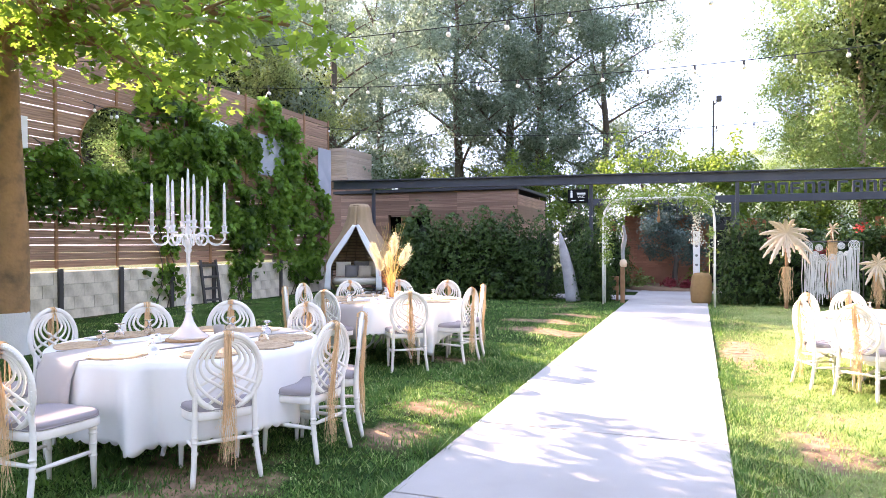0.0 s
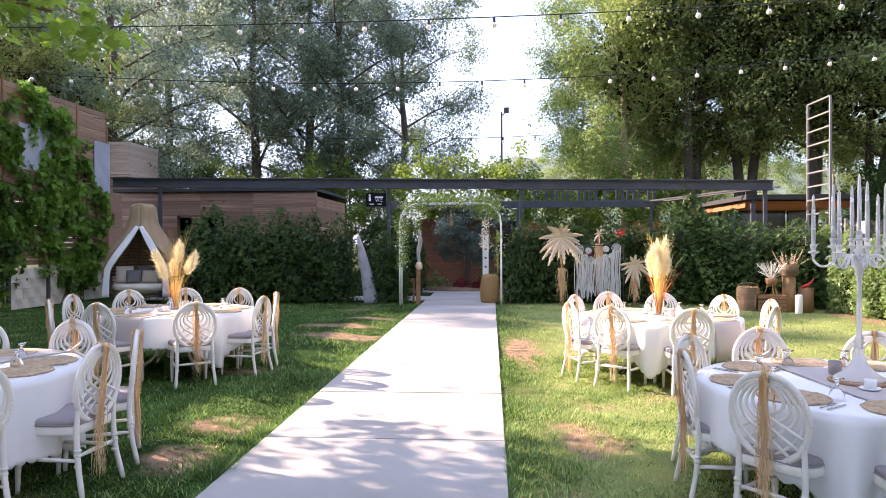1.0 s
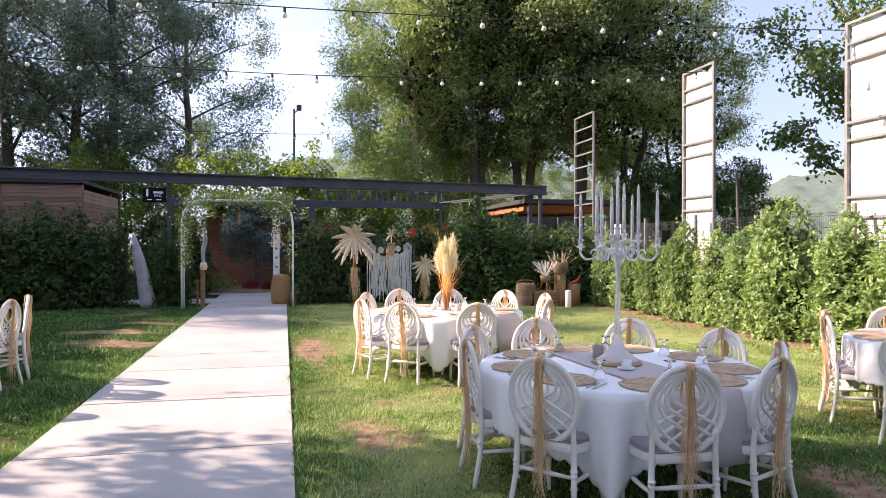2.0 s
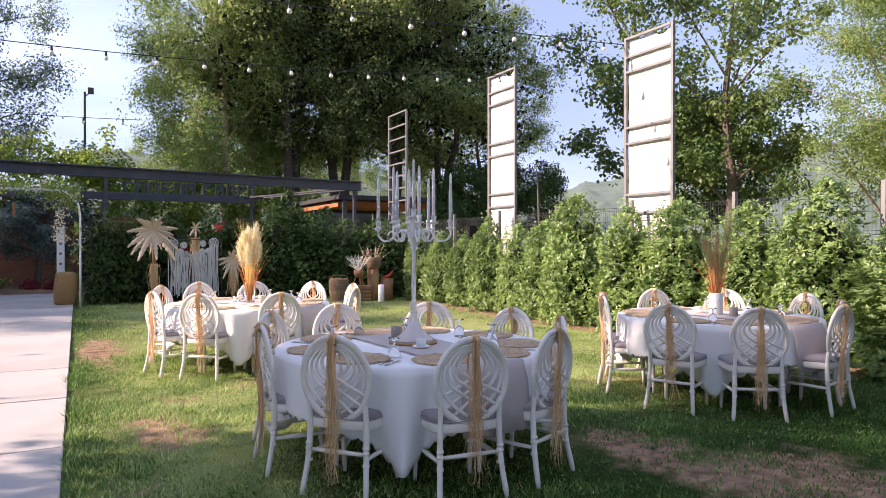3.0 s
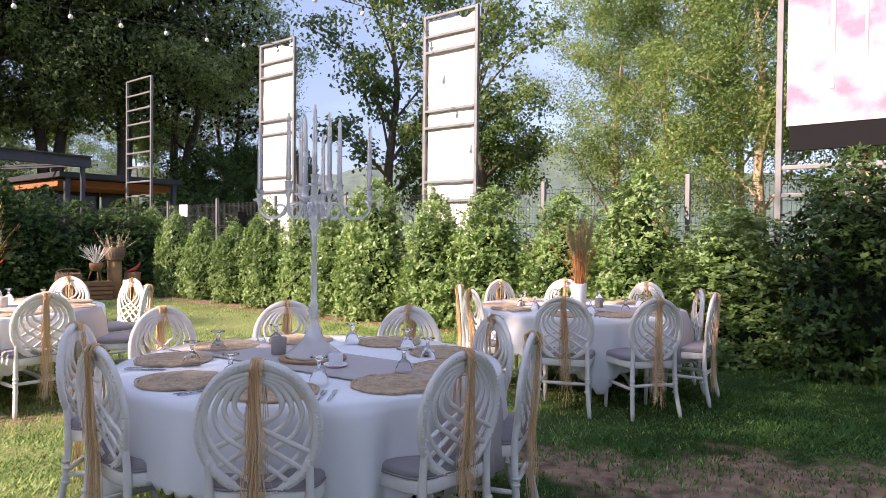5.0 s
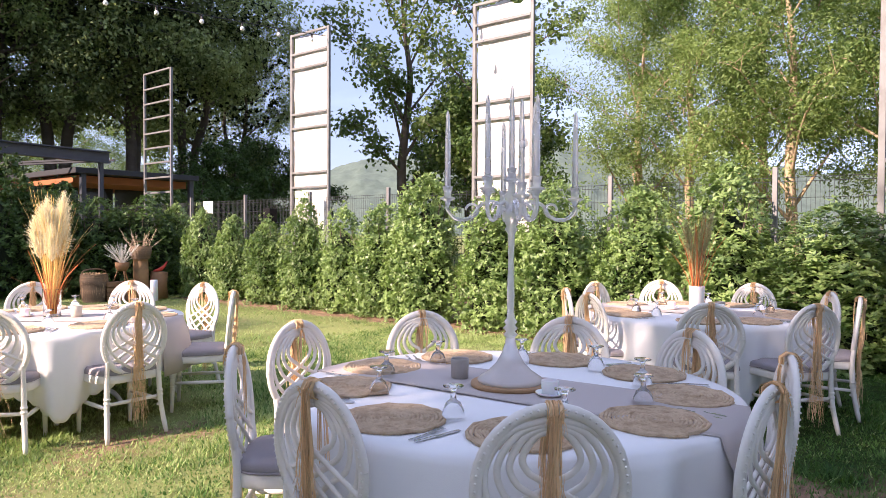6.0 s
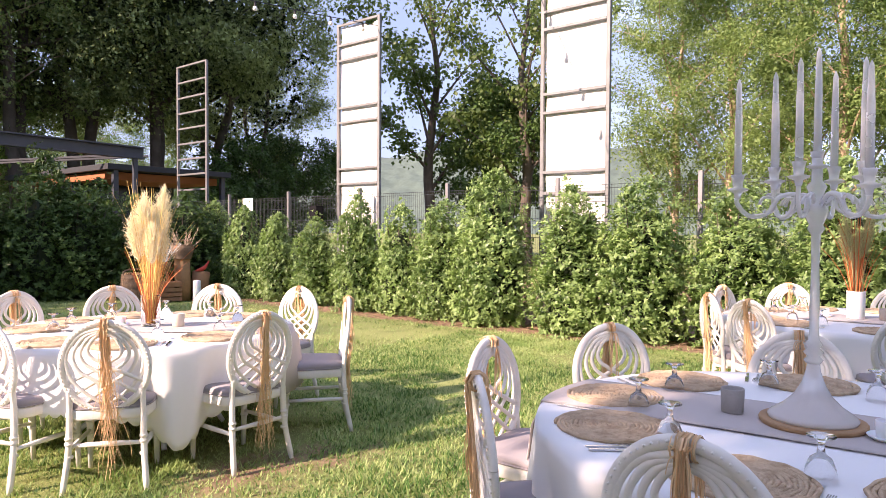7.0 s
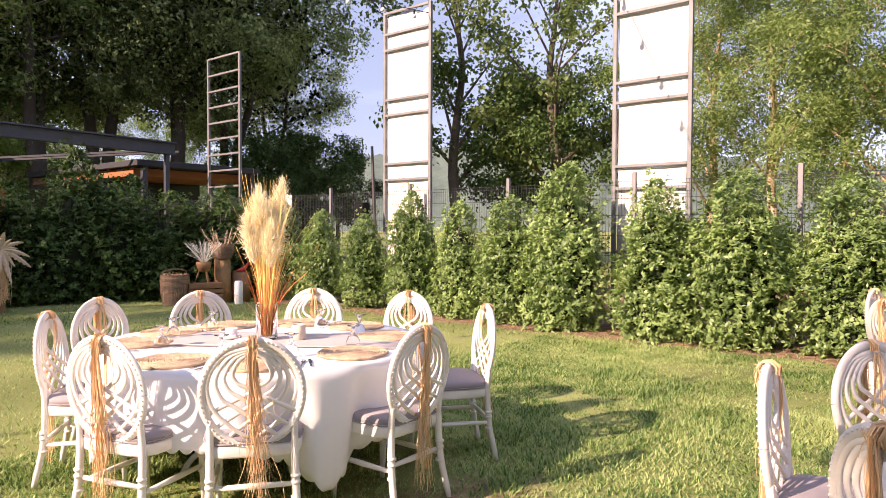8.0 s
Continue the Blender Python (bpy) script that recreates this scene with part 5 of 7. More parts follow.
# ---- trees ----
def make_tree(seed, h, spread, trunk_r, n_limb, clusters, per, size, leaf_material, bark, name, label, first=0.35, cl_r=0.55, aspect=0.55, lean=0.0, upright=0.6, forks=1, droop=0.1, inner=0):
    """A tapered trunk, limbs and boughs, and leaves in loose clumps on them, with gaps between."""
    r = np.random.default_rng(seed)
    tr = thing(name, label, "tree", "garden trees")
    bm = bmesh.new()
    ends = []
    for f in range(forks):
        a0 = 6.283 * f / forks + r.uniform(0, 1)
        sx, sy = (0.0, 0.0) if forks == 1 else (0.25 * spread * math.cos(a0), 0.25 * spread * math.sin(a0))
        pts = [Vector((0, 0, -0.05))]
        for k in range(1, 7):
            s = k / 6
            pts.append(Vector((sx * s + lean * s * h + r.normal(0, 0.02 * h) * s, sy * s + r.normal(0, 0.02 * h) * s, h * 0.92 * s)))
        trunk = smooth_path(pts, 4)
        m = len(trunk)
        tube(bm, trunk, [trunk_r * (1.25 - 0.25 * min(1, i / 2)) * (1 - 0.93 * i / (m - 1)) ** 0.8 + 0.012 for i in range(m)], 9)
        for b in range(n_limb):
            s = first + (0.97 - first) * (b + r.random() * 0.6) / n_limb
            p0 = trunk[int(s * (m - 1))]
            a = 2.4 * b + r.uniform(-0.5, 0.5) + f
            ln = spread * (0.55 + 0.75 * math.sin(math.pi * min(1, (s - first) / (1 - first) * 0.72 + 0.2))) * r.uniform(0.7, 1.15) * 0.8
            up = ln * upright * r.uniform(0.6, 1.3)
            mid = p0 + Vector((math.cos(a) * ln * 0.5, math.sin(a) * ln * 0.5, up * 0.62))
            end = p0 + Vector((math.cos(a + 0.15) * ln, math.sin(a + 0.15) * ln, up))
            limb = smooth_path([p0, mid, end], 4)
            r0 = trunk_r * 0.42 * (1 - 0.7 * s)
            tube(bm, limb, [max(0.008, r0 * (1 - 0.9 * i / (len(limb) - 1))) for i in range(len(limb))], 5, cap=False)
            for t in (3, 5, 7, 8):
                q = limb[t]
                for tw in range(2):
                    e = q + Vector(r.normal(0, 1, 3)).normalized() * r.uniform(0.3, 0.75) * spread * 0.28 + Vector((0, 0, 0.12 * spread * (upright - 0.3)))
                    tube(bm, [q, (q + e) / 2 + Vector((0, 0, 0.05)), e], [max(0.006, r0 * 0.22), 0.008, 0.004], 4, cap=False)
                    ends += [e, (q + e) / 2]
                ends.append(q)
    part("trunk", bm, bark, tr, smooth=True)
    E = np.array([tuple(e) for e in ends])
    pick = E[r.integers(0, len(E), clusters)] + r.normal(0, cl_r * 0.45, (clusters, 3))
    sz = r.uniform(0.55, 1.35, clusters)
    idx = np.repeat(np.arange(clusters), per)
    off = unit(r.normal(size=(len(idx), 3))) * (r.random(len(idx)) ** 0.45)[:, None] * (cl_r * sz[idx])[:, None] * np.array([1, 1, 0.72])
    P = pick[idx] + off
    N = off + r.normal(0, 0.35 * cl_r, (len(idx), 3)) + np.array([0, 0, 0.35 * cl_r])
    leaf_part("crown", leaves(P, N, size * r.uniform(0.6, 1.3, len(idx)), aspect, droop, r), leaf_material, tr)
    # large dark leaves that stand for the shade inside the crown
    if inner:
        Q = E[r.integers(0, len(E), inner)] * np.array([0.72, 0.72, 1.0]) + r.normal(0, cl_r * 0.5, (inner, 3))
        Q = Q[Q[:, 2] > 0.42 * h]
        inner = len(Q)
        leaf_part("inner_foliage", leaves(Q, r.normal(size=(inner, 3)), size * r.uniform(1.6, 2.8, inner), 0.7, droop, r), L_INNER_SHADE, tr)
    return tr


def stand(o, x, y, turn, s=1.0, sz=None):
    o.matrix_basis = pose(x, y, 0, 0, 0, turn) @ Matrix.Diagonal((s, s, sz or s, 1))
    return o


# grey-green trees behind the shed
grey = [make_tree(300 + i, 17, 5.2, 0.30, 15, 430, 82, 0.165, L_POPLAR, M_BARK, "tall_poplar", "tall grey-green poplar with airy crown beyond the shed", 0.26, 0.85, 0.5, 0.0, 0.55) for i in range(2)]
stand(grey[0], -12.6, 39.0, 20, 1.12)
stand(grey[1], -7.8, 38.6, 140, 1.12)
stand(copy_thing(grey[0], Matrix()), -10.0, 40.5, 200, 1.15)
stand(copy_thing(grey[1], Matrix()), -18.0, 39.5, 300, 1.12)
stand(copy_thing(grey[0], Matrix()), -23.5, 41.0, 80, 1.1)
stand(copy_thing(grey[1], Matrix()), -4.6, 41.0, 250, 1.0)

# tall ones just outside the west wall
for gx_, gy_, gs_ in ((-14.9, 28.5, 0.9), (-18.6, 24.4, 0.92)):
    stand(copy_thing(grey[int(gs_ * 100) % 2], Matrix()), gx_, gy_, gx_ * 50, gs_)

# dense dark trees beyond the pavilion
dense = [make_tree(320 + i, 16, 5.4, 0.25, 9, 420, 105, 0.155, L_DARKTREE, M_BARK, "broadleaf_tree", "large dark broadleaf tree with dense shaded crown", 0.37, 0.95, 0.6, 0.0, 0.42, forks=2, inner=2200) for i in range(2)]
stand(dense[0], 9.4, 31.2, 10)
stand(dense[1], 11.8, 32.0, 100, 1.05)
stand(copy_thing(dense[0], Matrix()), 14.2, 31.0, 190, 1.0)
stand(copy_thing(dense[1], Matrix()), 10.2, 35.5, 280, 1.0)
stand(copy_thing(dense[0], Matrix()), 17.5, 32.0, 60, 0.95)
stand(copy_thing(dense[1], Matrix()), 21.5, 34.5, 220, 0.72)
stand(copy_thing(dense[0], Matrix()), -19.3, 31.0, 75, 0.70)
stand(copy_thing(dense[1], Matrix()), -15.6, 24.8, 40, 0.57)
stand(copy_thing(dense[0], Matrix()), -17.9, 23.2, 160, 0.60)

# bright low trees over the gate
low = make_tree(340, 5.2, 2.0, 0.12, 9, 170, 30, 0.17, L_BRIGHT, M_BARK, "small_fruit_tree", "low bright-green leafy tree behind the gate", 0.3, 0.5, 0.6)
stand(low, -1.4, 29.0, 0, 0.98)
for lx, ly, ls in ((-11.6, 35.5, 1.0), (-8.6, 34.0, 1.0), (-5.0, 34.8, 0.98), (0.8, 29.5, 0.95), (2.8, 30.0, 0.86), (4.6, 29.0, 0.8), (6.8, 29.5, 0.85)):
    stand(copy_thing(low, Matrix()), lx, ly, lx * 77, ls)

# thin aspen behind the banner frames
aspen = make_tree(350, 13.5, 3.6, 0.27, 13, 300, 30, 0.20, L_ASPEN, M_BARK, "slender_aspen", "slender pale-barked tree with sparse fluttering leaves", 0.28, 0.75, 0.8, 0.02, 1.1)
stand(aspen, 23.2, 24.4, 0)
stand(copy_thing(aspen, Matrix()), 24.5, 20.2, 150, 0.95)
shady = make_tree(355, 8.2, 3.0, 0.15, 12, 280, 46, 0.18, L_HEDGE, M_BARK, "dark_leaved_tree", "low dark-leaved tree beyond the wire fence", 0.34, 0.6, 0.55, 0.0, 0.3)
stand(shady, 25.2, 20.6, 0)
stand(copy_thing(shady, Matrix()), 27.0, 23.6, 130, 1.05)
for wx, wy, ws in ((16.2, 29.0, 0.62), (18.6, 30.2, 0.68), (21.0, 31.0, 0.75), (23.4, 32.0, 0.7), (-17.0, 33.4, 0.86), (-14.2, 34.0, 0.72), (-6.6, 36.0, 0.72)):
    stand(copy_thing(shady, Matrix()), wx, wy, wx * 55, ws)

# willows and alders along the far side of the fence
willow = [make_tree(360 + i, 11, 3.6, 0.17, 15, 400, 100, 0.12, L_WILLOW, M_PALEBARK, "light_green_tree", "light-green feathery tree with pale leaning trunk", 0.16, 0.72, 0.42, 0.03, 0.75) for i in range(2)]
WILLOWS = [(24.8, 14.2, 0.95), (24.5, 12.0, 1.0), (23.5, 8.6, 1.05), (23.8, 6.0, 1.0), (23.0, 3.0, 1.05), (28.0, 10.5, 1.1), (27.5, 5.0, 1.1), (22.5, 0.0, 1.05), (26.0, -2.0, 1.1)]
for i, (wx, wy, ws) in enumerate(WILLOWS):
    o = willow[i] if i < 2 else copy_thing(willow[i % 2], Matrix())
    stand(o, wx, wy, 83 * i, ws)

for wx, wy, ws in ((6.5, 45.0, 0.8), (10.5, 47.0, 0.85), (14.5, 46.0, 0.8), (18.5, 47.5, 0.85), (22.5, 46.0, 0.75)):
    stand(copy_thing(willow[int(wx) % 2], Matrix()), wx, wy, wx * 40, ws)
stand(copy_thing(willow[0], Matrix()), 6.6, 31.4, 200, 1.15)
stand(copy_thing(willow[1], Matrix()), 8.0, 33.2, 20, 1.3)

# plane tree in the corner of the lawn, its boughs over the tables
def make_spreading_tree(seed, name, label, trunk_pts, trunk_r, swags, clusters, per, size, cl_r, leaf_material, bark):
    """A tree whose boughs reach into given leafy swags (x, y, z, rx, ry, rz) about its foot."""
    r = np.random.default_rng(seed)
    tr = thing(name, label, "tree", "garden trees")
    bm = bmesh.new()
    trunk = smooth_path(trunk_pts, 5)
    m = len(trunk)
    tube(bm, trunk, [trunk_r * (1.2 - 0.2 * min(1, i / 3)) * (1 - 0.75 * i / (m - 1)) + 0.01 for i in range(m)], 12)
    centres = []
    w = np.array([s[3] * s[4] * s[5] for s in swags]) ** 0.8
    for k in range(clusters):
        s = swags[r.choice(len(swags), p=w / w.sum())]
        d = unit(r.normal(size=3)) * r.random() ** 0.4
        centres.append(np.array(s[:3]) + d * np.array(s[3:]))
    for s in swags:
        c = Vector(s[:3])
        q = min(trunk[int(m * 0.5):], key=lambda p: (p - c).length + 0.5 * abs(p.z - c.z + 1.5))
        limb = smooth_path([q, q.lerp(c, 0.45) + Vector((0, 0, 0.45)), c], 5)
        tube(bm, limb, [0.085 * (1 - 0.8 * i / (len(limb) - 1)) for i in range(len(limb))], 6, cap=False)
        for e in centres:
            e = Vector(e)
            if (e - c).length < max(s[3:]) and r.random() < 0.5:
                b0 = limb[int(r.integers(4, len(limb)))]
                tube(bm, [b0, b0.lerp(e, 0.5) + Vector((0, 0, 0.12)), e], [0.022, 0.014, 0.006], 4, cap=False)
    part("trunk", bm, bark, tr, smooth=True)
    C = np.array(centres)
    idx = np.repeat(np.arange(clusters), per)
    off = unit(r.normal(size=(len(idx), 3))) * (r.random(len(idx)) ** 0.5)[:, None] * cl_r * r.uniform(0.6, 1.3, clusters)[idx][:, None] * np.array([1, 1, 0.6])
    N = r.normal(0, 0.5, (len(idx), 3)) + np.array([0, 0, 1.0])
    n = len(idx)
    # five-pointed leaves
    N = unit(N)
    T = unit(np.cross(N, unit(r.normal(size=(n, 3)))))
    T[:, 2] -= 0.45
    T = unit(T)
    B = unit(np.cross(N, T))
    L = (size * r.uniform(0.6, 1.25, n))[:, None]
    outline = [(0.0, 0.0), (0.30, 0.10), (0.55, 0.42), (0.22, 0.48), (0.30, 0.82), (0.10, 0.72), (0.0, 1.0), (-0.10, 0.72), (-0.30, 0.82), (-0.22, 0.48), (-0.55, 0.42), (-0.30, 0.10)]
    P = C[idx] + off
    V = np.stack([P + B * L * a + T * L * b + N * L * 0.18 * abs(a) for a, b in outline], 1)
    i0 = np.arange(n)[:, None] * 12
    F = np.concatenate([i0 + np.array(q) for q in ((0, 1, 3, 9), (1, 2, 3, 3), (11, 9, 10, 10), (3, 4, 5, 5), (9, 7, 8, 8), (3, 5, 7, 9), (5, 6, 7, 7))], 0)
    quad = F[F[:, 2] != F[:, 3]]
    tri_ = F[F[:, 2] == F[:, 3]][:, :3]
    F3 = np.concatenate([quad[:, [0, 1, 2]], quad[:, [0, 2, 3]], tri_], 0)
    leaf_part("crown", (V.reshape(-1, 3), F3), leaf_material, tr)
    return tr


# its highest swags are out of view, placed to shade tables and lawn
plane = make_spreading_tree(380, "plane_tree", "plane tree with sunlit yellow-green leaves and lime-painted foot", [(0, 0, -0.05), (0.05, 0.05, 1.5), (-0.1, 0.1, 3.2), (0.0, 0.0, 5.0), (0.1, -0.2, 7.0), (0.2, -0.3, 9.0)], 0.25,
                            [(0.4, -0.8, 7.2, 2.6, 2.3, 1.6), (-0.6, -1.2, 9.0, 2.4, 2.0, 1.3), (2.0, -0.8, 5.6, 1.8, 1.6, 0.9), (2.6, 0.9, 4.9, 1.2, 0.9, 0.6), (0.5, 0.8, 5.0, 1.1, 0.9, 0.7), (0.3, -2.8, 6.4, 2.0, 1.4, 1.4), (1.0, 1.4, 5.6, 1.0, 0.8, 0.7), (-1.5, 0.4, 5.2, 1.0, 1.0, 0.8), (3.2, -1.2, 4.0, 1.5, 1.0, 0.55), (1.9, -0.9, 4.15, 1.3, 1.0, 0.6), (4.3, -0.9, 3.85, 0.9, 0.8, 0.45), (5.0, -0.7, 3.8, 0.7, 0.5, 0.3), (2.9, -0.3, 3.5, 0.6, 0.6, 0.5), (0.4, -0.8, 4.2, 0.9, 0.8, 0.6), (0.0, -0.3, 9.7, 2.2, 1.2, 1.3), (0.3, 1.2, 7.5, 1.7, 1.1, 0.9), (0.6, -2.4, 8.6, 2.2, 1.8, 1.6), (2.3, 0.4, 3.75, 0.6, 0.4, 0.35), (1.5, 1.2, 4.15, 0.7, 0.5, 0.35), (2.6, 0.9, 3.45, 0.35, 0.3, 0.35), (-0.6, 0.9, 4.4, 0.6, 0.5, 0.45), (0.8, 1.5, 6.5, 1.2, 0.75, 0.9), (0.9, 1.3, 7.6, 1.2, 0.8, 0.7), (-0.6, 1.6, 8.6, 2.0, 1.4, 1.4), (-0.6, 3.2, 9.6, 2.0, 1.2, 1.4), (-0.8, 1.6, 11.2, 2.2, 1.8, 1.4), (-1.0, 3.2, 11.8, 1.8, 1.2, 1.2), (-0.4, -0.2, 11.6, 2.0, 1.6, 1.3)],
                            700, 33, 0.155, 0.55, L_PLANE, M_PLANEBARK)
stand(plane, -8.35, 7.7, 0)
# not in view; added to cast the shade over the near tables
shading_plane = make_spreading_tree(381, "plane_tree", "tall plane tree added out of view to shade the near tables", [(0, 0, -0.05), (0.0, 0.1, 2.5), (0.1, 0.0, 5.0), (0.0, 0.1, 8.0), (0.1, 0.0, 11.0)], 0.3,
                                [(0.0, 0.0, 7.5, 2.6, 2.4, 1.8), (0.4, 0.3, 10.2, 2.6, 2.4, 1.8), (0.2, -1.8, 8.8, 2.4, 1.8, 1.8), (0.2, 1.6, 9.6, 2.0, 1.6, 1.6), (0.0, 0.0, 12.0, 2.0, 2.0, 1.3)],
                                330, 26, 0.24, 0.7, L_PLANE, M_PLANEBARK)
stand(shading_plane, -9.0, 4.3, 0)
# row of unseen trees added to close the garden behind and block skylight
for i, (wx, wy, ws) in enumerate(((-9.0, -7.0, 0.8), (-3.0, -5.5, 0.75), (2.0, -5.0, 0.75), (6.5, -4.2, 0.75), (11.5, -4.0, 0.8))):
    stand(copy_thing(dense[i % 2], Matrix()), wx, wy, 70 * i, ws)
bm = bmesh.new()
lathe(bm, [(0.335, -0.02), (0.315, 0.25), (0.295, 0.62), (0.29, 0.66)], 20, cap=False)
part("lime_painted_foot", bm, M_LIME, plane, "white lime paint", smooth=True)


# ---- far hill ----
hv, hf = [], []
HN, HM = 280, 42
for i in range(HN + 1):
    for j in range(HM + 1):
        a = radians(-25 + 115 * i / HN)
        d = 420 + 10 * j
        ridge = 90 + 20 * math.sin(i * 0.0525 + 0.6) + 7 * noise.noise((i * 0.125, 0, 0))
        z = ridge * math.sin(math.pi * min(1.0, j / HM * 0.9) * 0.55) + 3.5 * noise.noise((i * 0.32, j * 0.43, 4)) + 3.6 * noise.noise((i * 1.1, j * 1.1, 8)) - 6
        hv.append((d * math.cos(a), d * math.sin(a), z))
for i in range(HN):
    for j in range(HM):
        a = i * (HM + 1) + j
        hf.append((a, a + HM + 1, a + HM + 2, a + 1))
# the distance haze is mixed into the colour of the woods
M_HILL = surface("far_woods", (0.075, 0.105, 0.082), 0.95, 0.5, 0.12, 0.0, 0.5)
hill = part("hill", (hv, [], hf), M_HILL, None, smooth=True)
tagged(hill, "distant wooded hill coloured with blue-green haze", "hill", kind="structure")


# ---- frames along the sunny side ----
def rung_frame(name, x, y0, y1, top, rungs, cloth, label):
    f = thing(name, label, "frame", "tall steel frames")
    for y in (y0, y1):
        bm = bmesh.new()
        box(bm, (x, y, top / 2), (0.06, 0.06, top), bevel=0.006)
        part("upright", bm, M_RUSTFRAME if cloth else M_GALV, f)
    for z in rungs:
        bm = bmesh.new()
        box(bm, (x - 0.012, (y0 + y1) / 2, z), (0.045, abs(y1 - y0) - 0.06, 0.045), bevel=0.005)
        part("rung", bm, M_RUSTFRAME if cloth else M_GALV, f)
    if cloth:
        n, m = 10, 44
        V, F = [], []
        for j in range(m + 1):
            for i in range(n + 1):
                u, v = i / n, j / m
                y = y0 + (y1 - y0) * (0.04 + 0.92 * u) + 0.012 * math.sin(v * 17 + u * 3) * (1 if i in (0, n) else 0.4)
                z = 0.75 + (top - 0.80) * v
                if j == m:
                    z -= 0.10 * math.exp(-((u - 0.75) / 0.14) ** 2) + 0.02 * math.sin(u * 9)
                V.append((x + 0.034 + 0.012 * math.sin(v * 40) * math.sin(u * 3.1) + 0.008 * noise.noise((u * 4, v * 14, top)), y, z))
        for j in range(m):
            for i in range(n):
                a = j * (n + 1) + i
                F.append((a, a + 1, a + n + 2, a + n + 1))
        c = part("banner", (V, [], F), M_BANNER, f, "white stretched banner cloth", smooth=True)
        c.modifiers.new("thickness", "SOLIDIFY").thickness = 0.003
    return f


rung_frame("banner_frame", 10.0, 15.72, 14.55, 5.68, [5.65, 5.24, 4.93, 3.96, 3.66, 2.71, 2.40, 1.5, 1.2], True, "tall rusty steel frame holding a white cloth banner")
rung_frame("banner_frame", 10.0, 10.85, 9.70, 5.36, [5.33, 4.98, 4.70, 3.66, 3.36, 2.40, 2.06, 1.1], True, "tall rusty steel frame holding a white cloth banner")
rung_frame("ladder_frame", 10.0, 21.95, 20.6, 5.72, [5.70, 5.28, 4.88, 4.48, 4.08, 3.68, 3.28, 2.88, 2.48], False, "tall bare steel ladder frame without cloth")


# ---- climbing plants on the west wall ----
def make_vine(seed, blobs, label, size=0.13, n=2600, stems=4):
    """Leaves massed over the wall in rounded swags (y, z, half width, half height, depth), with woody stems rising from the ground."""
    r = np.random.default_rng(seed)
    v = thing("climbing_vine", label, "climbing plant", "wall climbers")
    w = np.array([b[2] * b[3] for b in blobs])
    n0, n = n, n * 2
    which = r.choice(len(blobs), n, p=w / w.sum())
    B = np.array(blobs)[which]
    a, q = r.uniform(0, 6.283, n), np.sqrt(r.random(n))
    wob = 1 + 0.25 * np.sin(a * 3 + which) + 0.15 * np.sin(a * 7 + which * 2)
    y = B[:, 0] + B[:, 2] * q * np.cos(a) * wob
    z = np.maximum(0.08, B[:, 1] + B[:, 3] * q * np.sin(a) * wob)
    hang = r.random(n) < 0.14
    lane = r.integers(0, 22, n)
    lane_y, lane_l = r.uniform(-1.05, 1.05, (len(blobs), 22)), r.uniform(0.25, 0.85, (len(blobs), 22))
    y = np.where(hang, B[:, 0] + B[:, 2] * lane_y[which, lane] + r.normal(0, 0.035, n), y)
    z = np.where(hang, np.maximum(0.1, B[:, 1] - B[:, 3] * 0.7 - lane_l[which, lane] * r.random(n)), z)
    q = np.where(hang, 0.8, q)
    bulge = B[:, 4] * np.sqrt(np.clip(1.05 - q, 0.02, 1)) * (0.55 + 0.45 * np.sin(y * 5.1) * np.sin(z * 4.3))
    x = WALL_X + 0.08 + bulge * r.uniform(0.15, 1.15, n)
    cell = r.random((64, 64))
    cu, cv = (y + 5) / 0.34, (z + 5) / 0.30
    i0, j0 = np.floor(cu).astype(int), np.floor(cv).astype(int)
    fu, fv = cu - i0, cv - j0
    val = (cell[i0 % 64, j0 % 64] * (1 - fu) + cell[(i0 + 1) % 64, j0 % 64] * fu) * (1 - fv) + (cell[i0 % 64, (j0 + 1) % 64] * (1 - fu) + cell[(i0 + 1) % 64, (j0 + 1) % 64] * fu) * fv
    x = x + 0.42 * (val - 0.5) * (1 - 0.5 * q)
    kept = hang | (val + r.normal(0, 0.08, n) + 0.10 * (1 - q) > 0.54)
    x, y, z, a, n = x[kept], y[kept], z[kept], a[kept], int(kept.sum())
    P = np.column_stack([x, y, z])
    N = np.column_stack([np.full(n, 1.0), 0.5 * np.cos(a), 0.5 + 0.4 * np.sin(a)]) + r.normal(0, 0.75, (n, 3))
    leaf_part("foliage", leaves(P, N, size * r.uniform(0.6, 1.3, n), 0.85, 0.55, r), L_VINE, v)
    bm = bmesh.new()
    for i in range(stems):
        y0 = blobs[0][0] + r.uniform(-0.4, 0.4)
        pts = [(WALL_X + 0.12, y0, 0.0 if stems > 2 else blobs[0][1] + 0.4)] + [(WALL_X + 0.12 + r.uniform(0, 0.06), b[0] + r.uniform(-0.3, 0.3), b[1]) for b in sorted(blobs, key=lambda b: b[1])]
        tube(bm, smooth_path(pts, 5), [0.014 - 0.01 * k / (5 * (len(pts) - 1)) for k in range(5 * (len(pts) - 1) + 1)], 5)
    part("stem", bm, M_BARK, v)
    return v


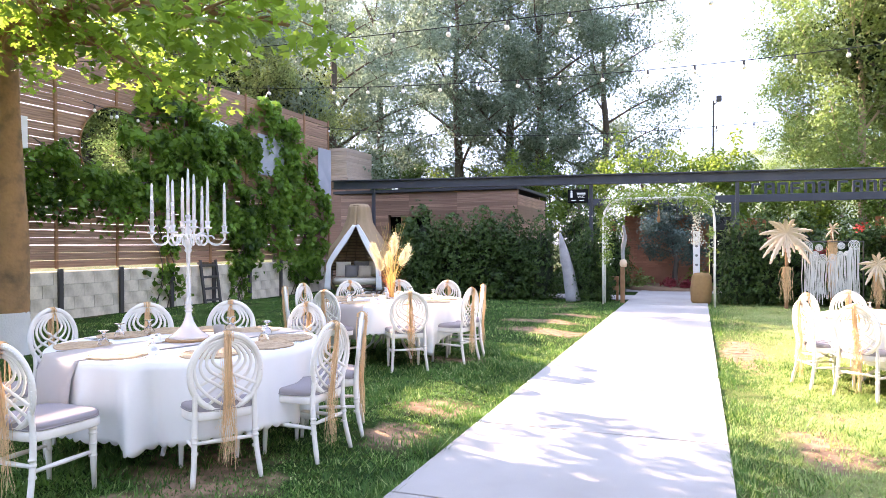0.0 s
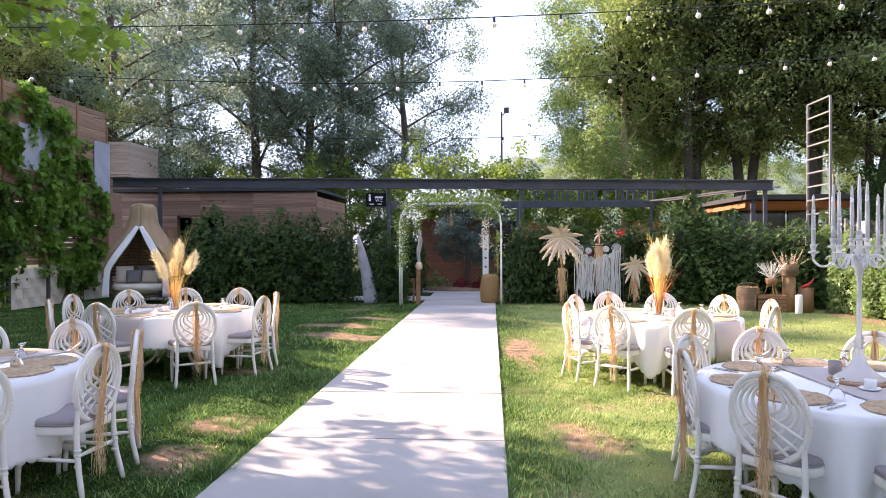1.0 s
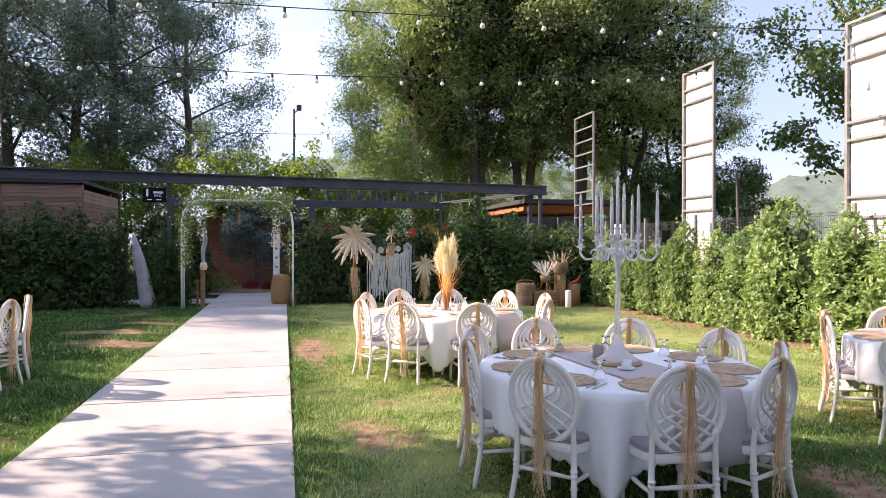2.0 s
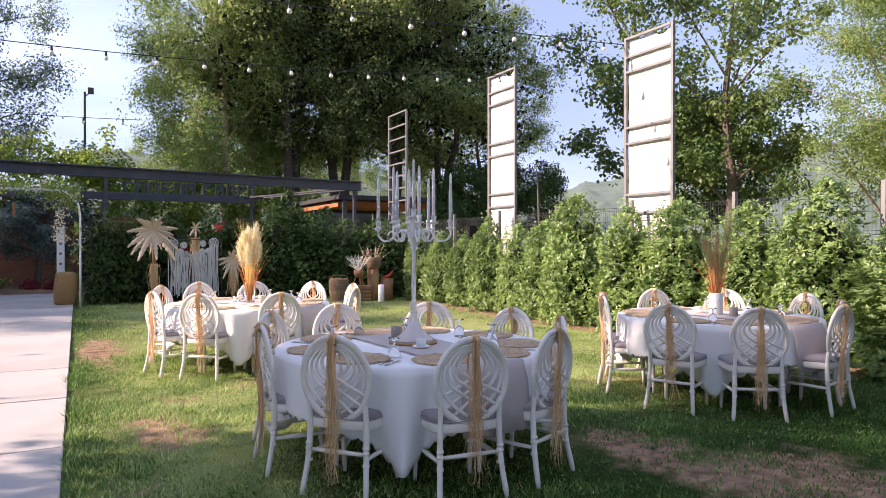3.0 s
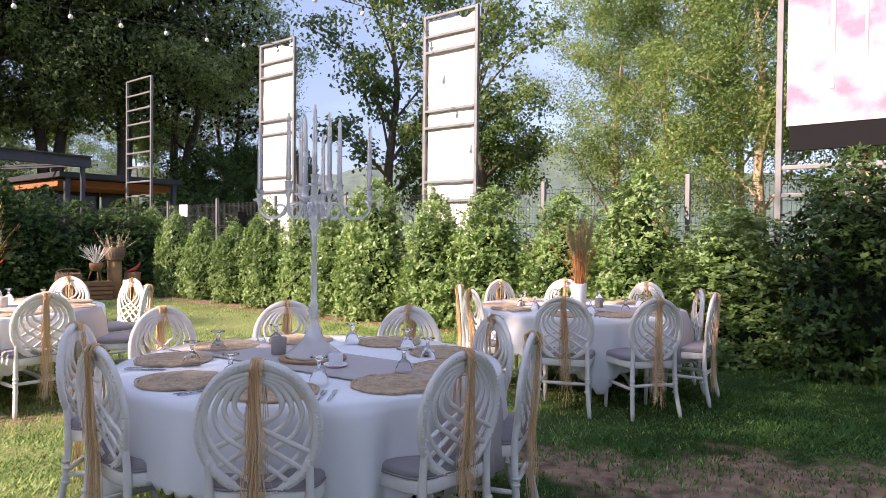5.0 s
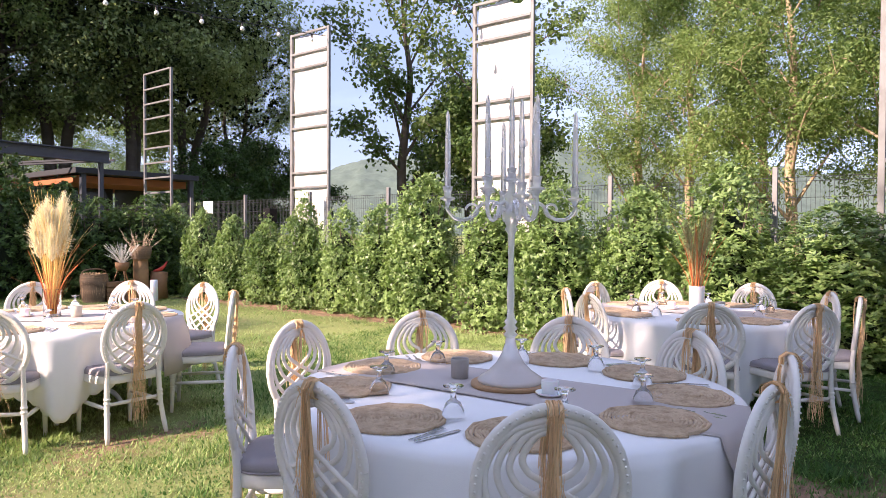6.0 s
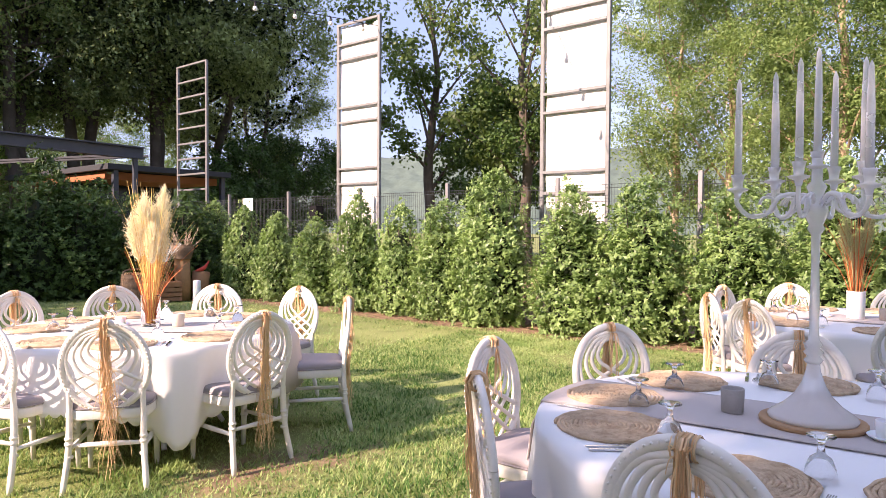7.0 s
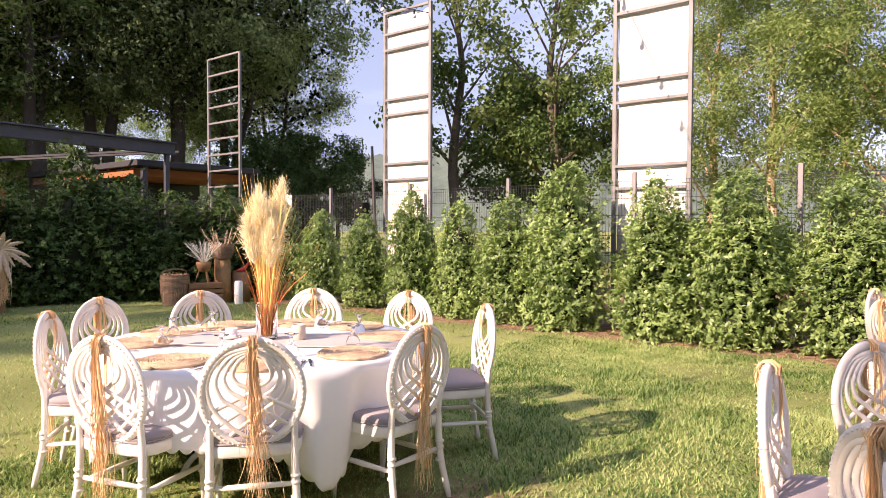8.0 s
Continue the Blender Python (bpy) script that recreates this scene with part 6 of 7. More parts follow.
make_vine(1, [(11.0, 3.25, 0.75, 0.55, 0.35), (10.1, 3.1, 0.8, 0.5, 0.35), (11.9, 2.95, 0.75, 0.4, 0.3), (12.7, 2.75, 0.5, 0.3, 0.25)], "dark green climber hanging across the timber slats", n=3400, stems=2)
make_vine(2, [(13.9, 3.9, 0.85, 1.0, 0.55), (14.7, 4.2, 1.2, 1.1, 0.7), (14.9, 3.0, 0.9, 0.9, 0.5), (13.5, 2.9, 0.7, 0.5, 0.4), (14.2, 1.15, 0.55, 0.45, 0.4), (14.6, 5.2, 0.8, 0.7, 0.4), (15.6, 3.5, 0.8, 1.1, 0.5), (13.9, 5.6, 0.6, 0.5, 0.3)], "thick green climber massed high on the timber slats", size=0.15, n=6800)
make_vine(3, [(16.7, 3.6, 0.75, 1.5, 0.6), (17.2, 2.0, 0.7, 0.9, 0.5), (16.9, 0.9, 0.4, 0.7, 0.3), (17.4, 4.6, 0.5, 0.6, 0.3), (17.8, 2.9, 0.7, 1.0, 0.5)], "green climber covering a bay of the timber wall from the ground", size=0.15, n=5200)
make_vine(4, [(19.9, 3.3, 1.0, 1.2, 0.55), (19.9, 4.7, 0.75, 0.8, 0.4), (18.9, 5.4, 0.6, 0.45, 0.3), (18.0, 5.8, 0.4, 0.28, 0.2), (19.4, 4.3, 0.55, 0.6, 0.4), (20.4, 1.8, 1.0, 1.2, 0.55), (19.2, 2.1, 0.7, 0.7, 0.4), (21.2, 2.4, 0.6, 1.1, 0.5), (18.9, 3.0, 0.6, 0.7, 0.4)], "tall bushy green climber at the end of the timber wall", size=0.17, n=5600)

# round mirrors hung on the slats
M_MIRROR = surface("mirror_silver", (0.86, 0.88, 0.88), 0.0, 0.02, 3, 0.0, 40, metal=1.0)
for (my, mz, mr) in ((12.72, 3.65, 0.98), (16.15, 4.15, 0.8)):
    mir = thing("round_mirror", "large round mirror hung on the timber slats among climbers", "mirror", "wall mirrors", pose(WALL_X + 0.07, my, mz))
    bm = bmesh.new()
    lathe(bm, [(0.0, 0.0), (mr, 0.0), (mr, 0.012), (0.0, 0.012)], 48, cap=False)
    bmesh.ops.rotate(bm, matrix=Matrix.Rotation(math.pi / 2, 3, "Y"), verts=bm.verts)
    part("mirror_glass", bm, M_MIRROR, mir, "silvered glass")
    bm = bmesh.new()
    tube(bm, [(0.01, mr * math.cos(2 * math.pi * k / 48), mr * math.sin(2 * math.pi * k / 48)) for k in range(49)], 0.018, 6, cap=False)
    part("rim", bm, M_TIMBER, mir, "thin brown rim", smooth=True)

# grey sheets, air-conditioner and a wooden ladder on the wall
for (sy, sz, w, h) in ((18.6, 4.25, 1.35, 1.2), (21.75, 4.0, 0.85, 1.75)):
    bm = bmesh.new()
    box(bm, (0, 0, 0), (0.02, w, h), bevel=0.003)
    o = part("grey_panel", bm, M_GREYSHEET, None)
    o.location = (WALL_X + 0.055, sy, sz)
    tagged(o, "blotched grey-blue sheet panel fixed to the timber wall", "panel", "wall panels")
ac = thing("air_conditioner", "white outdoor air-conditioner unit mounted on the timber wall", "air conditioner", m=pose(WALL_X + 0.2, 9.95, 3.7))
bm = bmesh.new()
box(bm, (0, 0, 0), (0.3, 0.8, 0.6), bevel=0.02)
part("casing", bm, M_WHITE, ac)
for i in range(9):
    bm = bmesh.new()
    box(bm, (0.155, -0.1, -0.22 + 0.055 * i), (0.012, 0.5, 0.02))
    part("grille_bar", bm, M_GALV, ac)
lad = thing("wooden_ladder", "dark weathered wooden ladder leaning on the block wall", "ladder", m=pose(WALL_X + 0.32, 15.6, 0, 0, -8, 0))
for dy in (-0.3, 0.3):
    bm = bmesh.new()
    box(bm, (0, dy, 0.6), (0.05, 0.07, 1.2), bevel=0.005)
    part("rail", bm, M_POST, lad)
for k in range(4):
    bm = bmesh.new()
    box(bm, (0, 0, 0.15 + 0.3 * k), (0.04, 0.56, 0.06), bevel=0.005)
    part("rung", bm, M_POST, lad)


# ---- garden arch ----
arch = thing("garden_arch", "white iron garden arch over the path with flowering garland", "garden arch", m=pose(-0.42, 19.25, 0))
AW = 1.345
for dy in (-0.2, 0.2):
    bm = bmesh.new()
    pts = [(-AW, dy, 0), (-AW, dy, 1.1), (-AW, dy, 2.15)]
    pts += [(-AW + 0.5 - 0.5 * math.cos(t), dy, 2.2 + 0.52 * math.sin(t)) for t in (0.4, 0.8, 1.2, 1.57)]
    pts += [(-x, y, z) for x, y, z in pts[::-1]]
    tube(bm, pts, 0.024, 8)
    part("hoop", bm, M_WHITEIRON, arch, smooth=True)
for sx in (-1, 1):
    for k in range(7):
        bm = bmesh.new()
        tube(bm, [(sx * AW, -0.2, 0.2 + 0.32 * k), (sx * AW, 0.2, 0.2 + 0.32 * k)], 0.009, 5)
        part("crossbar", bm, M_WHITEIRON, arch)
r = np.random.default_rng(91)


def hoop_z(x):
    return np.where(np.abs(x) < 0.85, 2.72, 2.2 + 0.52 * np.sqrt(np.clip(1 - ((np.abs(x) - 0.85) / 0.5) ** 2, 0, 1)))


def garland_points(n):
    """Tufts along the hoop, thick on its shoulders, trailing down both legs."""
    cx = np.concatenate([r.uniform(-1.3, 1.3, 46), r.normal(-1.05, 0.16, 16), r.normal(0.95, 0.2, 10)])
    cz = hoop_z(cx) + r.normal(0.06, 0.10, len(cx))
    cz[46:] -= np.abs(r.normal(0, 0.16, 26))
    legs = np.where(r.random(22) < 0.62, -AW, AW)
    cx, cz = np.concatenate([cx, legs * r.uniform(0.88, 1.02, 22)]), np.concatenate([cz, r.uniform(1.0, 2.35, 22)])
    k = r.integers(0, len(cx), n)
    wide = np.where(k < 72, 0.10, 0.055)
    return np.column_stack([cx[k] + r.normal(0, 1, n) * wide, r.normal(-0.04, 0.24, n), cz[k] + r.normal(0, 1, n) * wide * 0.8])


leaf_part("garland", leaves(garland_points(1500), r.normal(size=(1500, 3)), 0.085, 0.5, 0.3, r), L_BRIGHT, arch, "green leafy garland")
leaf_part("pale_foliage", leaves(garland_points(1100), r.normal(size=(1100, 3)), 0.075, 0.45, 0.3, r), L_LAUREL, arch, "pale grey-green garland leaves")
leaf_part("blossom", leaves(garland_points(480), r.normal(size=(480, 3)), 0.05, 0.9, 0.3, r), L_WHITEFLOWER, arch, "cream blossoms")
bm = bmesh.new()
tube(bm, [(0.02, 0, 2.7), (0.02, 0, 2.42)], 0.006, 5)
lathe(bm, [(0.0, 2.1), (0.03, 2.12), (0.045, 2.2), (0.02, 2.3), (0.035, 2.36), (0.012, 2.44), (0.0, 2.45)], 10, (0.02, 0, 0), cap=False)
part("hanging_gourd", bm, M_TIMBER, arch, "brown hanging gourd", smooth=True)
bm = bmesh.new()
tube(bm, smooth_path([(1.05, 0, 2.55), (0.95, 0.02, 2.2), (0.9, 0.0, 1.75)], 4), 0.012, 5)
part("hanging_spray", bm, M_BARK, arch)
HP = np.column_stack([0.93 + r.normal(0, 0.07, 220), r.normal(0, 0.07, 220), r.uniform(1.55, 2.35, 220)])
leaf_part("white_spray", leaves(HP, r.normal(size=(220, 3)), 0.06, 0.7, 0.4, r), L_WHITEFLOWER, arch, "hanging white blossom")

# ---- things by the arch ----
bm = bmesh.new()
pts = smooth_path([(0.16, 0, 0.0), (0.10, 0, 0.45), (0.0, 0, 0.95), (-0.10, 0, 1.4), (-0.20, 0, 1.88)], 4)
rings = tube(bm, pts, [0.20, 0.20, 0.195, 0.19, 0.185, 0.178, 0.17, 0.16, 0.15, 0.145, 0.14, 0.13, 0.115, 0.10, 0.08, 0.055, 0.02], 12)
for v in bm.verts:
    k = 1 + 0.16 * noise.noise((v.co.x * 9, v.co.y * 9, v.co.z * 2.2))
    v.co.x, v.co.y = v.co.x * k, v.co.y * k * 0.55
sc = part("driftwood_sculpture", bm, M_DRIFT, None, smooth=True)
sc.location = (-2.82, 19.75, 0)
tagged(sc, "tall pointed slab of silver-grey driftwood standing on the lawn edge", "sculpture")

totem = thing("timber_totem", "brown timber post with a pale carved head beside the path", "post", m=pose(-1.33, 19.6, 0))
bm = bmesh.new()
box(bm, (0, 0, 0.5), (0.11, 0.11, 1.0), bevel=0.02)
part("post", bm, M_TIMBER, totem)
bm = bmesh.new()
lathe(bm, [(0.0, 0.94), (0.08, 0.96), (0.10, 1.05), (0.075, 1.14), (0.0, 1.17)], 12, (0.02, 0, 0), cap=False)
part("knob", bm, M_PALE, totem, smooth=True)
bm = bmesh.new()
tube(bm, smooth_path([(0.02, 0.03, 1.1), (0.0, 0.03, 1.4), (0.06, 0.03, 1.75), (0.02, 0.03, 2.05)], 4), [0.05] * 5 + [0.06] * 4 + [0.035] * 4, 7)
part("grey_branch", bm, M_DRIFT, totem, "weathered grey branch", smooth=True)
bench = thing("low_plank_stand", "dark low plank stand behind the timber post", "stand", m=pose(-1.75, 20.3, 0))
for z in (0.35, 0.62):
    bm = bmesh.new()
    box(bm, (0, 0, z), (0.5, 0.12, 0.1), bevel=0.008)
    part("plank", bm, M_TIMBER, bench)
for dx in (-0.2, 0.2):
    bm = bmesh.new()
    box(bm, (dx, 0.07, 0.34), (0.06, 0.06, 0.68))
    part("leg", bm, M_TIMBER, bench)

bm = bmesh.new()
lathe(bm, [(0.0, 0.0), (0.20, 0.0), (0.25, 0.08), (0.26, 0.4), (0.24, 0.72), (0.17, 0.80), (0.0, 0.82)], 28, cap=False)
for v in bm.verts:
    k = 1 + 0.10 * noise.noise((v.co.x * 6, v.co.y * 6, v.co.z * 6))
    v.co.x, v.co.y = v.co.x * k, v.co.y * k
hay = part("straw_roll", bm, M_HAY, None, smooth=True)
hay.location = (0.62, 20.0, 0)
tagged(hay, "upright roll of golden brown straw beside the path", "straw bale")
board = thing("white_slim_board", "slim white upright board with dark dots behind the straw roll", "sign", m=pose(0.50, 20.42, 0))
bm = bmesh.new()
box(bm, (0, 0, 0.95), (0.17, 0.05, 1.9), bevel=0.008)
part("panel", bm, M_WHITE, board)
for k in range(3):
    bm = bmesh.new()
    lathe(bm, [(0.0, 0.0), (0.035, 0.0), (0.035, 0.004), (0.0, 0.004)], 14, cap=False)
    bmesh.ops.rotate(bm, matrix=Matrix.Rotation(math.pi / 2, 3, "X"), verts=bm.verts)
    bmesh.ops.translate(bm, vec=(0, -0.026, 1.5 - 0.25 * k), verts=bm.verts)
    part("dot", bm, M_GALV, board, "grey dot")

# sign on the beam's post
sign = thing("hanging_sign", "black sign plate with white bars, pictogram and arrows", "sign", m=pose(-2.78, 21.35, 2.98))
bm = bmesh.new()
box(bm, (0, 0, 0), (0.60, 0.03, 0.40), bevel=0.006)
part("plate", bm, M_BLACK, sign)
for c, s in (((0.09, -0.02, 0.07), (0.25, 0.01, 0.055)), ((-0.13, -0.02, -0.13), (0.13, 0.01, 0.025)), ((0.11, -0.02, -0.13), (0.13, 0.01, 0.025)), ((-0.19, -0.02, 0.03), (0.06, 0.01, 0.14))):
    bm = bmesh.new()
    box(bm, c, s, bevel=0.002)
    part("white_bar", bm, M_WHITE, sign, "white bar")
wc = bpy.data.curves.new("lettering", "FONT")
wc.body, wc.size, wc.extrude, wc.align_x, wc.align_y = "W.C.", 0.105, 0.002, "CENTER", "CENTER"
wc.materials.append(M_WHITE)
lett = new("lettering", wc)
lett.parent, lett.matrix_basis = sign, pose(0.10, -0.02, -0.025, 90, 0, 0)
bm = bmesh.new()
lathe(bm, [(0.0, 0.0), (0.03, 0.0), (0.03, 0.008), (0.0, 0.008)], 12, cap=False)
bmesh.ops.rotate(bm, matrix=Matrix.Rotation(math.pi / 2, 3, "X"), verts=bm.verts)
bmesh.ops.translate(bm, vec=(-0.19, -0.018, 0.135), verts=bm.verts)
part("pictogram_dot", bm, M_WHITE, sign, "white dot")
for dx in (-0.2, 0.2):
    bm = bmesh.new()
    tube(bm, [(dx, 0.02, 0.2), (dx, 0.12, 0.36)], 0.008, 5)
    part("hanger", bm, M_BEAM, sign)

# planted bed and olive tree at the end of the path
olive = make_tree(390, 3.2, 1.25, 0.09, 11, 260, 44, 0.10, L_OLIVE, M_BARK, "olive_tree", "grey-green clipped olive tree in the planted bed", 0.34, 0.30, 0.4, 0.0, 0.35)
stand(olive, -0.2, 25.2, 10, 1.0)
bed = bmesh.new()
lathe(bed, [(1.5, 0.0), (1.48, 0.10), (1.2, 0.16), (0.0, 0.2)], 28, cap=False)
o = part("planting_bed", bed, M_SOIL, None, smooth=True)
o.location = (-0.3, 25.7, 0)
tagged(o, "raised bed of dark soil at the end of the path", "planting bed")
for i, (bx, by, bs, mat, lab, nm) in enumerate([(-1.3, 25.2, 0.5, L_LAUREL, "low round green shrub in the bed", "low_shrub"), (0.55, 25.2, 0.55, L_BRIGHT, "low bright-green shrub in the bed", "low_shrub"), (-0.35, 24.7, 0.28, L_REDFLOWER, "low clump of dark red flowers in the bed", "flower_clump"), (0.2, 24.6, 0.24, L_REDFLOWER, "low clump of dark red flowers in the bed", "flower_clump")]):
    rb = np.random.default_rng(400 + i)
    o = leaf_part(nm, bush_leaves(rb, 900, bs * 2, bs * 2, bs * 1.3, 0.09, 0.2), mat, None)
    o.location = (bx, by, 0.08)
    tagged(o, lab, "shrub", "bed plants")

# wheel leaning by the bed
wheel = thing("cart_wheel", "small orange-brown cart wheel leaning by the bed", "wheel", m=pose(-1.75, 26.2, 0.42, 80, 0, 20))
bm = bmesh.new()
tube(bm, [(0.4 * math.cos(2 * math.pi * k / 28), 0.4 * math.sin(2 * math.pi * k / 28), 0) for k in range(29)], 0.03, 7, cap=False)
part("rim", bm, M_ORANGE, wheel, smooth=True)
for k in range(8):
    a = math.pi * k / 4
    bm = bmesh.new()
    tube(bm, [(0.05 * math.cos(a), 0.05 * math.sin(a), 0), (0.38 * math.cos(a), 0.38 * math.sin(a), 0)], 0.015, 5)
    part("spoke", bm, M_ORANGE, wheel)
bm = bmesh.new()
lathe(bm, [(0.0, -0.05), (0.06, -0.05), (0.06, 0.05), (0.0, 0.05)], 12, cap=False)
part("hub", bm, M_ORANGE, wheel)


# ---- nest seat ----
nest = thing("nest_seat", "wicker nest seat with hessian hood, white drapes and cushions", "garden seat", m=pose(-9.25, 19.9, 0, 0, 0, 12))


def nest_ring(z):
    """Half width of the teardrop shell at a height."""
    pts = [(0.0, 0.62), (0.35, 0.92), (0.9, 1.0), (1.4, 0.86), (1.9, 0.52), (2.3, 0.32), (2.72, 0.26)]
    for (z0, a), (z1, b) in zip(pts, pts[1:]):
        if z <= z1:
            return a + (b - a) * (z - z0) / (z1 - z0)
    return 0.26


for k in range(24):
    z = 0.12 + 0.095 * k
    w = nest_ring(z)
    bm = bmesh.new()
    a0 = -0.95 if z > 0.55 else -1.62
    if z > 2.0:
        a0 = -1.4
    tube(bm, [(w * math.sin(a), w * 0.8 * math.cos(a) * 1.0, z + 0.01 * math.sin(a * 9)) for a in [(-math.pi - a0 * 0) * 0 + (-(math.pi + a0) + 2 * (math.pi + a0) * j / 26) for j in range(27)]], 0.018, 5)
    part("wicker_hoop", bm, M_WICKER, nest)
for k in range(13):
    a = -2.1 + 4.2 * k / 12
    bm = bmesh.new()
    tube(bm, [(nest_ring(z) * 0.99 * math.sin(a), nest_ring(z) * 0.79 * math.cos(a), z) for z in [0.05 + 0.26 * j for j in range(11)]], 0.016, 5)
    part("wicker_stave", bm, M_WICKER, nest)
V, F = [], []
HN_, HJ = 44, 22
for j in range(HJ + 1):
    z = 2.80 - 2.05 * j / HJ
    gap = -0.03 + 1.12 * min(1.0, max(0.0, (2.18 - z) / 1.15)) ** 0.75
    for i in range(HN_ + 1):
        a = -math.pi + gap + (2 * math.pi - 2 * gap) * i / HN_
        w = (nest_ring(z) + 0.055) * (0.80 if j == 0 else 1.0) + 0.016 * math.sin(a * 13 + z) + 0.012 * math.sin(z * 9 + a * 3)
        V.append((w * math.sin(a), w * 0.84 * math.cos(a), z))
for j in range(HJ):
    for i in range(HN_):
        q = j * (HN_ + 1) + i
        F.append((q, q + HN_ + 1, q + HN_ + 2, q + 1))
hood = part("hood", (V, [], F), M_HESSIAN, nest, "brown hessian hood", smooth=True)
hood.modifiers.new("thickness", "SOLIDIFY").thickness = 0.02
bm = bmesh.new()
lathe(bm, [(0.0, 2.83), (0.16, 2.825), (0.24, 2.80), (0.27, 2.76), (0.0, 2.74)], 26, cap=False)
part("hood_cap", bm, M_HESSIAN, nest, smooth=True)
for sx in (-1, 1):
    bm = bmesh.new()
    for k in range(5):
        off = k * 0.035
        tube(bm, smooth_path([(sx * (0.02 + off * 0.4), -0.40, 2.16), (sx * (0.22 + off), -0.52, 1.75), (sx * (0.50 + off), -0.66, 1.30), (sx * (0.68 + off * 0.8), -0.70, 1.0), (sx * (0.72 + off * 0.7), -0.72, 0.75), (sx * (0.73 + off), -0.74, 0.22)], 5), 0.032, 7)
    part("drape", bm, M_GAUZE, nest, "white gauze drape", smooth=True)
bm = bmesh.new()
lathe(bm, [(0.0, 0.36), (0.78, 0.36), (0.84, 0.42), (0.84, 0.50), (0.76, 0.56), (0.0, 0.57)], 30, cap=False)
bmesh.ops.scale(bm, vec=(1, 0.85, 1), verts=bm.verts)
part("seat_cushion", bm, M_PILLOW_C, nest, "cream seat cushion", smooth=True)


def pillow(parent, c, s, turn, mat, label):
    bm = bmesh.new()
    bmesh.ops.create_grid(bm, x_segments=10, y_segments=10, size=0.5)
    top = bm.verts[:]
    V, F = [], []
    for sgn in (1, -1):
        for v in top:
            e = max(0.0, (1 - (2 * abs(v.co.x)) ** 3) * (1 - (2 * abs(v.co.y)) ** 3)) ** 0.5
            V.append((v.co.x * s[0] * (1 - 0.08 * (1 - e)), sgn * e * s[1] / 2, v.co.y * s[2] * (1 - 0.08 * (1 - e))))
    bm.verts.index_update()
    n0 = len(top)
    for f in bm.faces:
        idx = [v.index for v in f.verts]
        F.append(idx)
        F.append([n0 + i for i in idx[::-1]])
    bm.free()
    o = part("pillow", (V, [], F), mat, parent, label, smooth=True)
    o.matrix_basis = pose(*c, -12, 0, turn)
    return o


pillow(nest, (-0.50, -0.05, 0.82), (0.50, 0.16, 0.5), 12, M_PILLOW_C, "cream pillow")
pillow(nest, (0.52, -0.05, 0.84), (0.50, 0.16, 0.52), -10, M_PILLOW_A, "beige pillow")
pillow(nest, (0.02, 0.12, 0.84), (0.52, 0.16, 0.48), 0, M_PILLOW_B, "grey pillow")
pillow(nest, (-0.20, -0.24, 0.76), (0.42, 0.15, 0.40), 5, M_PILLOW_B, "grey pillow")
pillow(nest, (0.24, -0.26, 0.76), (0.46, 0.15, 0.38), -6, M_PILLOW_A, "beige pillow")


# ---- macrame and dried palms ----
mac = thing("macrame_screen", "white macrame screen of woven discs with long hanging cords", "decoration", m=pose(3.5, 19.3, 0))
for dx in (-0.64, 0.64):
    bm = bmesh.new()
    tube(bm, [(dx, 0.03, 0), (dx, 0.03, 1.62)], 0.014, 6)
    part("stand_leg", bm, M_POST, mac)
bm = bmesh.new()
tube(bm, [(-0.66, 0.03, 1.6), (0.66, 0.03, 1.6)], 0.012, 6)
part("stand_bar", bm, M_POST, mac)
DISCS = [(-0.53, 1.50, 0.115), (-0.28, 1.46, 0.075), (-0.36, 1.30, 0.07), (-0.22, 1.20, 0.10), (0.0, 1.20, 0.10), (0.16, 1.30, 0.07), (0.30, 1.32, 0.06), (0.18, 1.50, 0.075), (0.44, 1.52, 0.115), (0.36, 1.36, 0.05)]
for dx, z, rad in DISCS:
    bm = bmesh.new()
    for q in (1.0, 0.72, 0.45):
        tube(bm, [(dx + rad * q * math.cos(t), -0.02, z + rad * q * math.sin(t)) for t in [2 * math.pi * k / 20 for k in range(21)]], 0.008, 5, cap=False)
    for k in range(10):
        t = 2 * math.pi * k / 10
        tube(bm, [(dx + 0.004 * math.cos(t), -0.02, z + 0.012 * math.sin(t)), (dx + rad * math.cos(t), -0.02, z + rad * math.sin(t))], 0.005, 4)
    part("woven_disc", bm, M_CORD, mac)
rm = np.random.default_rng(15)
for dx, z, rad in DISCS:
    if z > 1.45 and rad < 0.1:
        continue
    n = int(rad * 190)
    P = np.empty((n, 6, 3))
    for q in range(n):
        xx = dx + rm.uniform(-rad, rad)
        s = np.linspace(0, 1, 6)
        ln = z - rad * 0.5 - rm.uniform(0.10, 0.45)
        P[q] = np.column_stack([xx + 0.012 * np.sin(s * 6 + q), np.full(6, -0.03 + rm.uniform(0, 0.04)), z - rad * 0.5 - ln * s])
    bm = bmesh.new()
    for path in P:
        tube(bm, [tuple(p) for p in path], 0.0085, 4)
    part("cord_fringe", bm, M_CORD, mac, "long white cords")


